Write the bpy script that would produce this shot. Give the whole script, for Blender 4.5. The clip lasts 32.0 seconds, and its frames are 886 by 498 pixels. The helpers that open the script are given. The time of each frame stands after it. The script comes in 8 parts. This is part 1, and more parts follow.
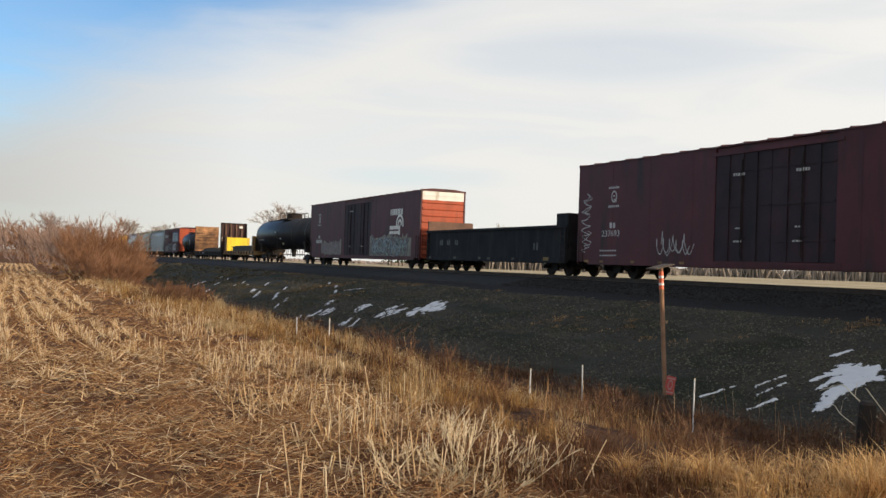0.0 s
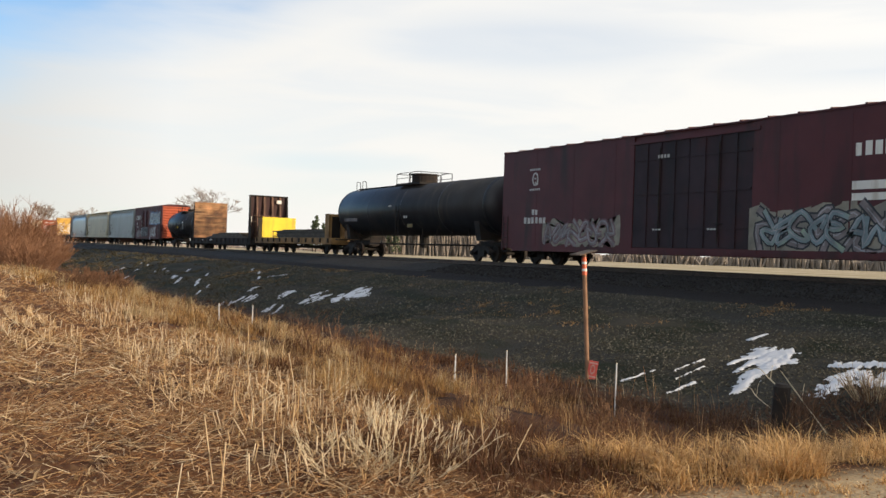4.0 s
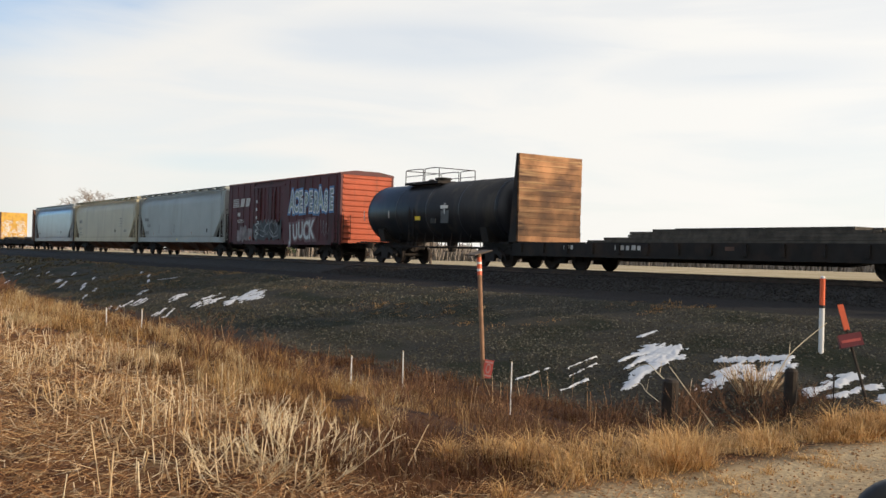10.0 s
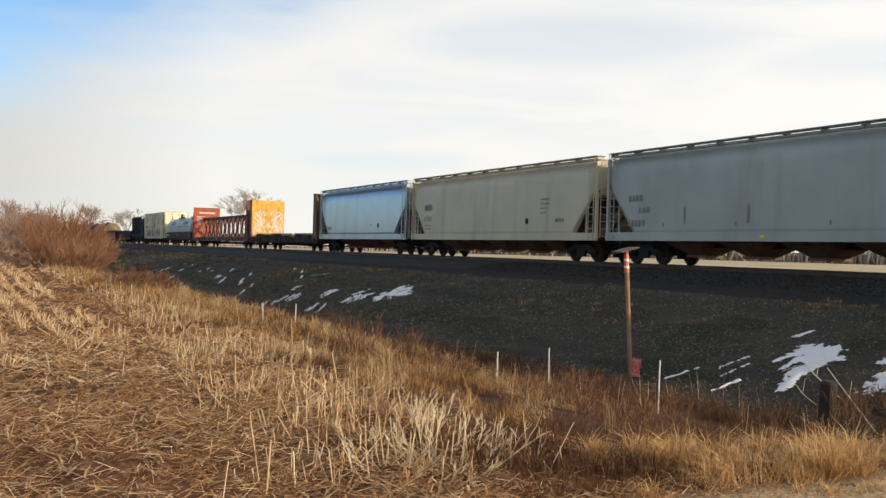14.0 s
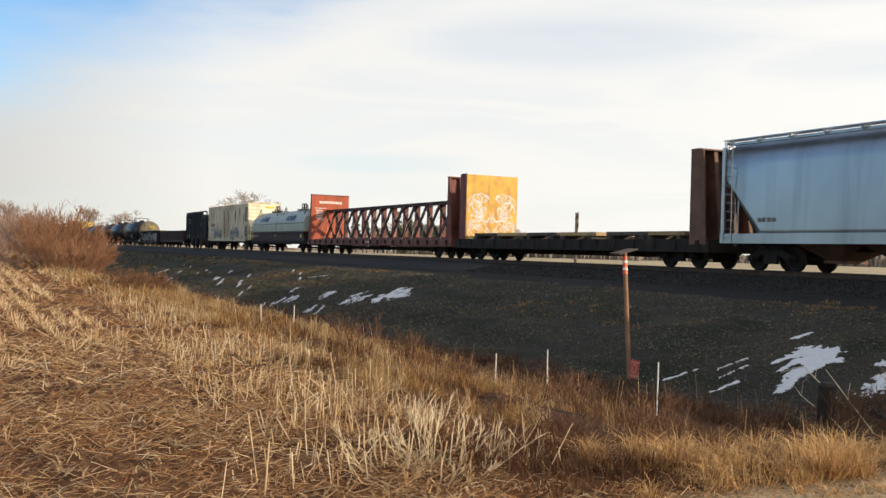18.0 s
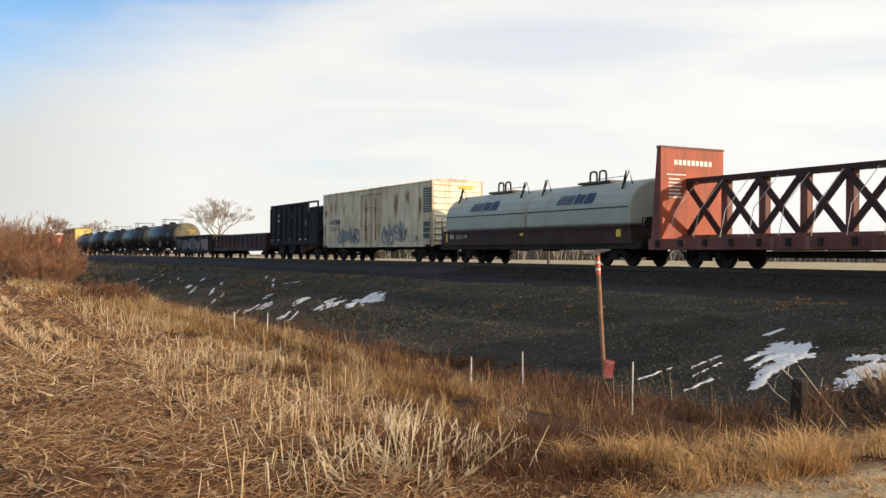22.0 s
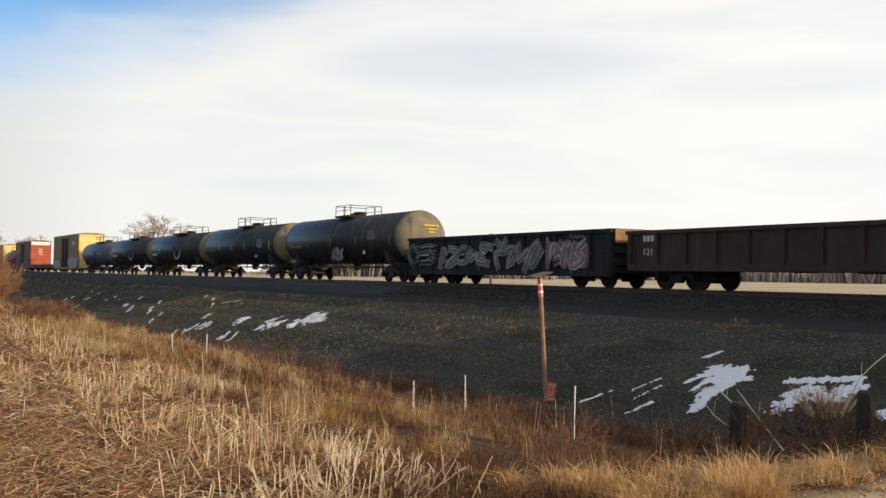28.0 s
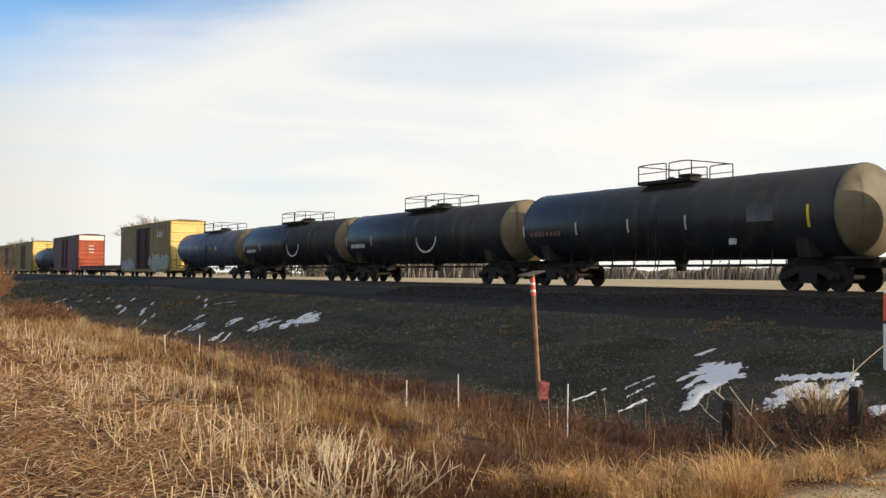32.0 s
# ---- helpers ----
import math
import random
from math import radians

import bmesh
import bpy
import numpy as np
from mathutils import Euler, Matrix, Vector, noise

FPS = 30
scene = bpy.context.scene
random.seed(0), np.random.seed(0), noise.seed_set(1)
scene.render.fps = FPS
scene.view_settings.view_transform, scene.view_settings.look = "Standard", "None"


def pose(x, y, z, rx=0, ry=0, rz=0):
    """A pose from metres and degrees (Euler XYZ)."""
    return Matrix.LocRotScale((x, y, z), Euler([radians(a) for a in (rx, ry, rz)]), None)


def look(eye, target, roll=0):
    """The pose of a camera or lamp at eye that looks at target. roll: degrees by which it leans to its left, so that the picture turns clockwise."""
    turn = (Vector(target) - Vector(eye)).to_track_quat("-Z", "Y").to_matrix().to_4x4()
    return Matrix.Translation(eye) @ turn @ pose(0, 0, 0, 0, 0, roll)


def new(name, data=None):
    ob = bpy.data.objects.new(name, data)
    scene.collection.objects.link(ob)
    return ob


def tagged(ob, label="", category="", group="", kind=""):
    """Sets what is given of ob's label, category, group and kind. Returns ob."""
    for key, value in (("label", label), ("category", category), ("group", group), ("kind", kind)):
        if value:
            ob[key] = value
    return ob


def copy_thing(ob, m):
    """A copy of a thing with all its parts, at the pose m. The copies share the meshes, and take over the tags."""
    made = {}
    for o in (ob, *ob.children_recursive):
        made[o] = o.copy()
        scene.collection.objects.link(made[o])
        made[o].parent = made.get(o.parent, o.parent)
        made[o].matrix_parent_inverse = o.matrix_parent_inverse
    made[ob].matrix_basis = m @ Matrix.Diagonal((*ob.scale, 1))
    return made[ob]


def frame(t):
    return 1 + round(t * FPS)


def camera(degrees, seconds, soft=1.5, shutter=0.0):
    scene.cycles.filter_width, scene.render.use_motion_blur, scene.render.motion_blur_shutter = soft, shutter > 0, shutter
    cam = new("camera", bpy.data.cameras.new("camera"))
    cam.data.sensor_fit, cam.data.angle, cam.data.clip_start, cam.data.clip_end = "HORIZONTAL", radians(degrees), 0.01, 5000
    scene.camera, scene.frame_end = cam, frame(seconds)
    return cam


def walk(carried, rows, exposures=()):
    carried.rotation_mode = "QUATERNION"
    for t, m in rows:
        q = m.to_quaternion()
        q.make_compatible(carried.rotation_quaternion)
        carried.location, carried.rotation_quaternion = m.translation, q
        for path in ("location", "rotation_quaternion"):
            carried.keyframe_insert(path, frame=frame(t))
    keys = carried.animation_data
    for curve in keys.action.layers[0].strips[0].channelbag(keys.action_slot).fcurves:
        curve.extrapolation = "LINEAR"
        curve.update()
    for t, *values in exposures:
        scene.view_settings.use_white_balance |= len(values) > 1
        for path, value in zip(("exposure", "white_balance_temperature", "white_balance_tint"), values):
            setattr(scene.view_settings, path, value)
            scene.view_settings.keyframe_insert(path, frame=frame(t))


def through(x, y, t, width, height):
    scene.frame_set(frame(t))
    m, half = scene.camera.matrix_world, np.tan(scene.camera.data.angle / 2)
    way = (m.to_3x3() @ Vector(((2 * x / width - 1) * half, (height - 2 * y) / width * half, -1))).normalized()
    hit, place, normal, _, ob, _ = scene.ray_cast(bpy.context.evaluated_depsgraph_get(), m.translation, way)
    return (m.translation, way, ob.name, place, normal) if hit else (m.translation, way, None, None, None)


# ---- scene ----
EXPOSURE = 0.0
cam = camera(47.54, 32.0)
PATH = [  # t, x, y, z, yaw, pitch, roll
    (0, 0.003, 0.007, 1.594, -23.45, 0.89, 1.99),
    (0.5, 0.005, 0.011, 1.592, -24.39, 0.48, 1.94),
    (1, 0.007, 0.017, 1.590, -25.24, 0.16, 1.95),
    (1.5, 0.010, 0.026, 1.588, -26.23, -0.20, 2.36),
    (2, 0.012, 0.035, 1.586, -27.14, -0.94, 2.77),
    (2.5, 0.014, 0.044, 1.586, -28.29, -0.94, 2.76),
    (3, 0.015, 0.049, 1.586, -27.58, -0.56, 2.52),
    (3.5, 0.016, 0.052, 1.586, -27.73, 0.08, 2.12),
    (4, 0.016, 0.052, 1.587, -27.76, 0.26, 2.04),
    (4.5, 0.016, 0.052, 1.587, -27.79, 0.49, 2.10),
    (6.5, 0.019, 0.053, 1.584, -28.29, 0.98, 1.98),
    (7, 0.021, 0.055, 1.583, -28.36, 0.91, 1.98),
    (7.5, 0.024, 0.060, 1.582, -28.16, 0.89, 1.86),
    (8, 0.029, 0.068, 1.581, -31.74, 0.74, 1.64),
    (8.5, 0.033, 0.076, 1.580, -33.82, 0.64, 1.56),
    (9, 0.035, 0.083, 1.580, -33.69, 0.75, 1.56),
    (9.5, 0.035, 0.086, 1.580, -33.74, 0.75, 1.65),
    (10, 0.032, 0.086, 1.580, -33.71, 0.51, 1.63),
    (10.5, 0.027, 0.085, 1.580, -33.72, 0.51, 1.67),
    (11, 0.020, 0.079, 1.580, -31.43, 0.01, 1.98),
    (11.5, 0.013, 0.067, 1.581, -28.38, -0.48, 2.27),
    (12, 0.008, 0.051, 1.583, -25.46, -1.58, 2.62),
    (12.5, 0.005, 0.037, 1.586, -24.61, -1.13, 2.25),
    (13, 0.004, 0.028, 1.589, -25.07, -0.27, 1.67),
    (13.5, 0.003, 0.025, 1.591, -25.23, -0.06, 1.69),
    (14, 0.003, 0.024, 1.592, -25.41, 0.07, 1.61),
    (14.5, 0.003, 0.025, 1.592, -25.45, 0.10, 1.63),
    (16.5, -0.001, 0.028, 1.585, -25.41, 0.22, 1.54),
    (17, 0.000, 0.028, 1.584, -25.40, 0.25, 1.55),
    (17.5, 0.002, 0.029, 1.583, -25.42, 0.18, 1.57),
    (18, 0.003, 0.030, 1.583, -25.50, 0.19, 1.64),
    (18.5, 0.004, 0.031, 1.583, -25.58, 0.14, 1.65),
    (19, 0.005, 0.034, 1.584, -25.64, 0.09, 1.68),
    (19.5, 0.005, 0.036, 1.585, -25.67, 0.10, 1.60),
    (20, 0.005, 0.036, 1.586, -25.77, 0.21, 1.59),
    (20.5, 0.007, 0.036, 1.587, -25.74, 0.24, 1.49),
    (21, 0.009, 0.036, 1.588, -26.07, 0.31, 1.67),
    (21.5, 0.011, 0.039, 1.590, -26.74, 0.95, 2.64),
    (22, 0.014, 0.047, 1.592, -27.02, 0.41, 0.54),
    (22.5, 0.017, 0.057, 1.592, -26.96, 0.65, -0.15),
    (23, 0.020, 0.067, 1.592, -27.19, 0.21, -0.38),
    (23.4, 0.022, 0.073, 1.592, -30.99, 0.73, -0.24),
    (23.6, 0.023, 0.075, 1.592, -29.51, 1.81, -0.26),
    (23.8, 0.023, 0.077, 1.593, -26.82, 0.81, 0.34),
    (24, 0.024, 0.078, 1.593, -27.15, 0.02, 0.79),
    (24.2, 0.024, 0.079, 1.594, -27.58, -0.08, -0.21),
    (24.4, 0.023, 0.080, 1.595, -27.78, -0.04, -0.70),
    (24.5, 0.023, 0.0805, 1.596, -27.56, 0.12, -0.86),
    (24.6, 0.023, 0.081, 1.597, -27.80, 0.40, -0.85),
    (24.8, 0.022, 0.082, 1.599, -28.86, 1.46, 0.34),
    (25, 0.022, 0.083, 1.602, -29.02, 1.48, 0.97),
    (25.5, 0.019, 0.085, 1.611, -28.98, 1.20, 0.48),
    (27.5, 0.034, 0.109, 1.670, -30.14, 0.77, 0.93),
    (28, 0.037, 0.111, 1.671, -30.28, 1.48, 0.84),
    (28.5, 0.040, 0.114, 1.671, -30.57, 1.44, 0.86),
    (29, 0.043, 0.117, 1.670, -30.57, 1.42, 0.78),
    (29.5, 0.045, 0.118, 1.667, -30.42, 1.40, 0.66),
    (30, 0.046, 0.116, 1.664, -30.38, 1.36, 0.72),
    (30.5, 0.047, 0.113, 1.662, -30.38, 1.44, 0.46),
    (31, 0.049, 0.110, 1.661, -30.56, 1.38, 0.40),
    (31.5, 0.050, 0.107, 1.661, -30.54, 1.46, 0.46),
    (32, 0.051, 0.106, 1.660, -30.67, 1.48, 0.50),
]

walk(cam, [(t, pose(x, y, z, 90 + p, 0, w) @ pose(0, 0, 0, 0, 0, r)) for t, x, y, z, w, p, r in PATH],
     exposures=[(t, EXPOSURE + e) for t, e in ((0, -0.14), (1, -0.12), (2, 0.08), (3, 0.02), (7, 0.0), (9, -0.03), (11, -0.06), (12, -0.04), (14, 0.0), (32, 0.0))])

RAIL_Z = 1.26      # top of rail
TRACK_X = 26.72    # middle of the track
SPEED, GAIN = 11.630, 0.00198


def travelled(t):
    return SPEED * (t - 16) + GAIN * (t - 16) ** 2


# ---------------------------------------------------------------- light
SUN_DIR = Vector((0.646, -0.711, 0.278)).normalized()
sun_lamp = bpy.data.lights.new("sun", "SUN")
sun_lamp.energy, sun_lamp.angle, sun_lamp.color = 4.5, radians(0.6), (1.0, 0.80, 0.58)
sun_ob = new("sun", sun_lamp)
sun_ob.matrix_world = look(SUN_DIR * 200, (0, 0, 0))

world = bpy.data.worlds.new("sky")
scene.world = world
world.use_nodes = True
wn, wl = world.node_tree.nodes, world.node_tree.links
wn.clear()
sky = wn.new("ShaderNodeTexSky")
sky.sky_type, sky.sun_disc = "NISHITA", False
sky.ozone_density, sky.dust_density = 3.0, 0.4
sky.sun_elevation, sky.sun_rotation = math.asin(SUN_DIR.z), math.atan2(SUN_DIR.x, SUN_DIR.y)
sky_bg = wn.new("ShaderNodeBackground")
sky_bg.inputs["Strength"].default_value = 0.15
deep = wn.new("ShaderNodeVectorMath")      # the cold clear blue between the clouds
deep.operation = "MULTIPLY"
deep.inputs[1].default_value = (1.0, 1.14, 1.25)
wl.new(sky.outputs[0], deep.inputs[0])
wl.new(deep.outputs[0], sky_bg.inputs["Color"])
# high thin cloud over the whole sky, thinner where blue shows through
tc = wn.new("ShaderNodeTexCoord")
sep = wn.new("ShaderNodeSeparateXYZ")
wl.new(tc.outputs["Generated"], sep.inputs[0])


def wmath(op, a, b=None, clamp=False):
    n = wn.new("ShaderNodeMath")
    n.operation, n.use_clamp = op, clamp
    for i, v in enumerate((a, b)):
        if v is None:
            continue
        if isinstance(v, (int, float)):
            n.inputs[i].default_value = v
        else:
            wl.new(v, n.inputs[i])
    return n.outputs[0]


up = wmath("ADD", wmath("MAXIMUM", sep.outputs["Z"], 0.0), 0.12)
flat = wn.new("ShaderNodeCombineXYZ")
wl.new(wmath("DIVIDE", sep.outputs["X"], up), flat.inputs[0])
wl.new(wmath("DIVIDE", sep.outputs["Y"], up), flat.inputs[1])
cmap = wn.new("ShaderNodeMapping")
cmap.inputs["Rotation"].default_value = (0, 0, radians(52))
cmap.inputs["Scale"].default_value = (0.42, 1.0, 1.0)
cmap.inputs["Location"].default_value = (0.35, 0.2, 0)
wl.new(flat.outputs[0], cmap.inputs["Vector"])
cn = wn.new("ShaderNodeTexNoise")
cn.inputs["Scale"].default_value, cn.inputs["Detail"].default_value, cn.inputs["Roughness"].default_value = 0.75, 7, 0.55
wl.new(cmap.outputs[0], cn.inputs["Vector"])
cr = wn.new("ShaderNodeValToRGB")
cr.color_ramp.elements[0].position, cr.color_ramp.elements[1].position = 0.36, 0.56
wl.new(cn.outputs["Fac"], cr.inputs[0])
cloud_bg = wn.new("ShaderNodeBackground")
cloud_bg.inputs["Color"].default_value = (1.0, 0.975, 0.925, 1)
cloud_bg.inputs["Strength"].default_value = 0.88
sunward = wn.new("ShaderNodeVectorMath")
sunward.operation = "DOT_PRODUCT"
wl.new(tc.outputs["Generated"], sunward.inputs[0])
sunward.inputs[1].default_value = (0.776, -0.582, 0.0)
# the veil of cloud lies over the sun's half of the sky and opens into clear blue away from it
wisp_map = wn.new("ShaderNodeMapping")
wisp_map.inputs["Rotation"].default_value = (0, radians(-9), 0)
wisp_map.inputs["Scale"].default_value = (2.2, 2.2, 13.0)
wl.new(tc.outputs["Generated"], wisp_map.inputs["Vector"])
wisp = wn.new("ShaderNodeTexNoise")
wisp.inputs["Scale"].default_value, wisp.inputs["Detail"].default_value, wisp.inputs["Roughness"].default_value = 1.6, 8, 0.52
wisp.inputs["Distortion"].default_value = 0.5
wl.new(wisp_map.outputs[0], wisp.inputs["Vector"])
ragged_edge = wmath("SUBTRACT", wisp.outputs["Fac"], 0.5)


def wramp(value, lo, hi):
    r = wn.new("ShaderNodeMapRange")
    r.interpolation_type = "SMOOTHSTEP"
    r.inputs[1].default_value, r.inputs[2].default_value = lo, hi
    wl.new(value, r.inputs[0])
    return r.outputs[0]


azimuth = wmath("ARCTAN2", sep.outputs["X"], sep.outputs["Y"])


def thin_place(az, el, wide, tall):
    """A place where the veil is thin: an ellipse given by its middle and half sizes in degrees."""
    u = wmath("MULTIPLY", wmath("SUBTRACT", azimuth, radians(az)), 1 / radians(wide))
    v = wmath("MULTIPLY", wmath("SUBTRACT", sep.outputs["Z"], math.sin(radians(el))), 1 / radians(tall))
    away = wmath("SQRT", wmath("ADD", wmath("MULTIPLY", u, u), wmath("MULTIPLY", v, v)))
    return wramp(wmath("ADD", wmath("SUBTRACT", 1.0, away), wmath("MULTIPLY", ragged_edge, 2.2)), 0.0, 0.8)


slant = wmath("SUBTRACT", wmath("SUBTRACT", sep.outputs["Z"], 0.108), wmath("MULTIPLY", sep.outputs["X"], 0.38))
opening = wramp(wmath("ADD", slant, wmath("MULTIPLY", ragged_edge, 0.14)), -0.03, 0.085)
north = wramp(sep.outputs["Y"], 0.35, 0.80)
gap = wmath("MULTIPLY", opening, wmath("ADD", wmath("MULTIPLY", north, 0.7), 0.3))
gap = wmath("MAXIMUM", gap, wmath("MULTIPLY", thin_place(33, 12.0, 12, 2.3), 0.24))
gap = wmath("MAXIMUM", gap, wmath("MULTIPLY", thin_place(21, 4.9, 6.5, 0.9), 0.20))
gap = wmath("MAXIMUM", gap, wmath("MULTIPLY", thin_place(50, 10.6, 10, 1.3), 0.14))
cover = wmath("SUBTRACT", 0.97, wmath("MULTIPLY", gap, wmath("SUBTRACT", 1.0, wmath("MULTIPLY", cr.outputs[0], 0.12))), True)
cover = wmath("MULTIPLY", cover, wmath("ADD", wmath("MULTIPLY", wramp(wisp.outputs["Fac"], 0.34, 0.62), 0.14), 0.86))
facing = wn.new("ShaderNodeMapRange")
facing.inputs[1].default_value, facing.inputs[2].default_value = -0.95, -0.40
facing.inputs[3].default_value, facing.inputs[4].default_value = 0.20, 1.0
wl.new(sunward.outputs["Value"], facing.inputs[0])
wl.new(wmath("ADD", facing.outputs[0], wmath("MULTIPLY", wmath("MAXIMUM", sunward.outputs["Value"], -0.4), 0.14)), cloud_bg.inputs["Strength"])
mixw = wn.new("ShaderNodeMixShader")
wl.new(cover, mixw.inputs[0])
wl.new(sky_bg.outputs[0], mixw.inputs[1])
wl.new(cloud_bg.outputs[0], mixw.inputs[2])
wout = wn.new("ShaderNodeOutputWorld")
wl.new(mixw.outputs[0], wout.inputs["Surface"])

# ---------------------------------------------------------------- materials
def rgb(c):
    return (*c, 1) if len(c) == 3 else c


def surface(name, base, rough=0.7, metal=0.0, scale=6.0, vary=0.25, second=None, amount=0.35, fine=60.0, bump=0.15,
            depth=0.01, streak=None, streak_scale=(3, 3, 0.35), random_value=0.0, edge=0.5, spec=0.4):
    """Base colour with broad and fine variation, a second colour in patches, vertical streaks and fine relief."""
    m = bpy.data.materials.new(name)
    m.use_nodes = True
    nt, nd, ln = m.node_tree, m.node_tree.nodes, m.node_tree.links
    b = nd["Principled BSDF"]
    b.inputs["Metallic"].default_value = metal
    b.inputs["Specular IOR Level"].default_value = spec
    co = nd.new("ShaderNodeTexCoord")

    def noise_at(s, detail=4, vec=None):
        n = nd.new("ShaderNodeTexNoise")
        n.inputs["Scale"].default_value, n.inputs["Detail"].default_value = s, detail
        ln.new(vec or co.outputs["Object"], n.inputs["Vector"])
        return n.outputs["Fac"]

    def ramp(f, lo, hi):
        r = nd.new("ShaderNodeMapRange")
        r.inputs[1].default_value, r.inputs[2].default_value = lo, hi
        ln.new(f, r.inputs[0])
        return r.outputs[0]

    def mix(f, a, c):
        x = nd.new("ShaderNodeMix")
        x.data_type = "RGBA"
        if isinstance(f, float):
            x.inputs[0].default_value = f
        else:
            ln.new(f, x.inputs[0])
        for i, v in ((6, a), (7, c)):
            if isinstance(v, tuple):
                x.inputs[i].default_value = rgb(v)
            else:
                ln.new(v, x.inputs[i])
        return x.outputs[2]

    broad, grain = noise_at(scale), noise_at(fine, 3)
    dark = tuple(v * (1 - vary) for v in base)
    light = tuple(min(1, v * (1 + vary)) for v in base)
    col = mix(ramp(broad, 0.3, 0.7), dark, light)
    if second:
        col = mix(ramp(noise_at(scale * 0.6, 6), edge, edge + 0.22 / max(amount, 0.05) * 0.35), col, second)
    if streak:
        mp = nd.new("ShaderNodeMapping")
        mp.inputs["Scale"].default_value = streak_scale
        ln.new(co.outputs["Object"], mp.inputs["Vector"])
        col = mix(ramp(noise_at(1.0, 5, mp.outputs[0]), 0.53, 0.72), col, streak)
    if random_value:
        oi = nd.new("ShaderNodeObjectInfo")
        hs = nd.new("ShaderNodeHueSaturation")
        ln.new(ramp(oi.outputs["Random"], 0.0, 1.0), hs.inputs["Value"])
        hs.inputs["Value"].default_value = 1
        r = hs.inputs["Value"].links[0].from_node
        r.inputs[3].default_value, r.inputs[4].default_value = 1 - random_value, 1 + random_value
        ln.new(col, hs.inputs["Color"])
        col = hs.outputs[0]
    ln.new(col, b.inputs["Base Color"])
    rr = nd.new("ShaderNodeMapRange")
    rr.inputs[3].default_value, rr.inputs[4].default_value = max(0.03, rough - 0.12), min(1, rough + 0.12)
    ln.new(grain, rr.inputs[0])
    ln.new(rr.outputs[0], b.inputs["Roughness"])
    if bump:
        bp = nd.new("ShaderNodeBump")
        bp.inputs["Strength"].default_value, bp.inputs["Distance"].default_value = bump, depth
        ln.new(grain, bp.inputs["Height"])
        ln.new(bp.outputs[0], b.inputs["Normal"])
    return m

# ---------------------------------------------------------------- mesh helpers
def part(name, bm, material, parent=None, label="", smooth=False):
    me = bpy.data.meshes.new(name)
    bm.normal_update()
    bm.to_mesh(me)
    bm.free()
    me.materials.append(material)
    if smooth:
        me.polygons.foreach_set("use_smooth", [True] * len(me.polygons))
    ob = new(name, me)
    if parent:
        ob.parent = parent
    if label:
        ob["label"] = label
    return ob


def thing(name, label, category, group="", at=None):
    ob = new(name)
    ob.empty_display_size = 0.3
    if at is not None:
        ob.matrix_world = at
    return tagged(ob, label, category, group)


def box(bm, x0, x1, y0, y1, z0, z1, m=None):
    vs = [bm.verts.new((x, y, z)) for x in (x0, x1) for y in (y0, y1) for z in (z0, z1)]
    if m is not None:
        for v in vs:
            v.co = m @ v.co
    for a, b, c, d in ((0, 1, 3, 2), (4, 6, 7, 5), (0, 4, 5, 1), (2, 3, 7, 6), (0, 2, 6, 4), (1, 5, 7, 3)):
        bm.faces.new((vs[a], vs[b], vs[c], vs[d]))
    return vs


def boxes(*rows):
    bm = bmesh.new()
    for r in rows:
        box(bm, *r)
    return bm


def prism(bm, outline, axis, a, b):
    """Extrudes a closed outline of pairs along an axis from a to b."""
    def place(p, s):
        return {"x": (s, p[0], p[1]), "y": (p[0], s, p[1]), "z": (p[0], p[1], s)}[axis]
    r0 = [bm.verts.new(place(p, a)) for p in outline]
    r1 = [bm.verts.new(place(p, b)) for p in outline]
    n = len(outline)
    for i in range(n):
        bm.faces.new((r0[i], r0[(i + 1) % n], r1[(i + 1) % n], r1[i]))
    bm.faces.new(r0[::-1])
    bm.faces.new(r1)
    bmesh.ops.recalc_face_normals(bm, faces=bm.faces)
    return bm


def tube(bm, points, radius, sides=6, taper=1.0):
    """A round bar along a line of points."""
    pts = [Vector(p) for p in points]
    rings, n = [], len(pts)
    for i, p in enumerate(pts):
        d = (pts[min(i + 1, n - 1)] - pts[max(i - 1, 0)]).normalized()
        u = d.cross(Vector((0.31, 0.2, 0.93))).normalized()
        w = d.cross(u)
        r = radius * (1 + (taper - 1) * i / max(1, n - 1))
        rings.append([bm.verts.new(p + (u * math.cos(k * math.tau / sides) + w * math.sin(k * math.tau / sides)) * r) for k in range(sides)])
    for a, b in zip(rings, rings[1:]):
        for k in range(sides):
            bm.faces.new((a[k], a[(k + 1) % sides], b[(k + 1) % sides], b[k]))
    if sides > 2:
        bm.faces.new(rings[0][::-1])
        bm.faces.new(rings[-1])
    return bm


def lathe(bm, profile, axis="y", at=(0, 0, 0), sides=24):
    """Turns a profile of (along, radius) round an axis."""
    rings = []
    for s, r in profile:
        ring = []
        for k in range(sides):
            c, d = r * math.cos(k * math.tau / sides), r * math.sin(k * math.tau / sides)
            p = {"y": (c, s, d), "x": (s, c, d), "z": (c, d, s)}[axis]
            ring.append(bm.verts.new(Vector(p) + Vector(at)))
        rings.append(ring)
    for a, b in zip(rings, rings[1:]):
        for k in range(sides):
            bm.faces.new((a[k], a[(k + 1) % sides], b[(k + 1) % sides], b[k]))
    bm.faces.new(rings[0])
    bm.faces.new(rings[-1])
    bmesh.ops.recalc_face_normals(bm, faces=bm.faces)
    return bm


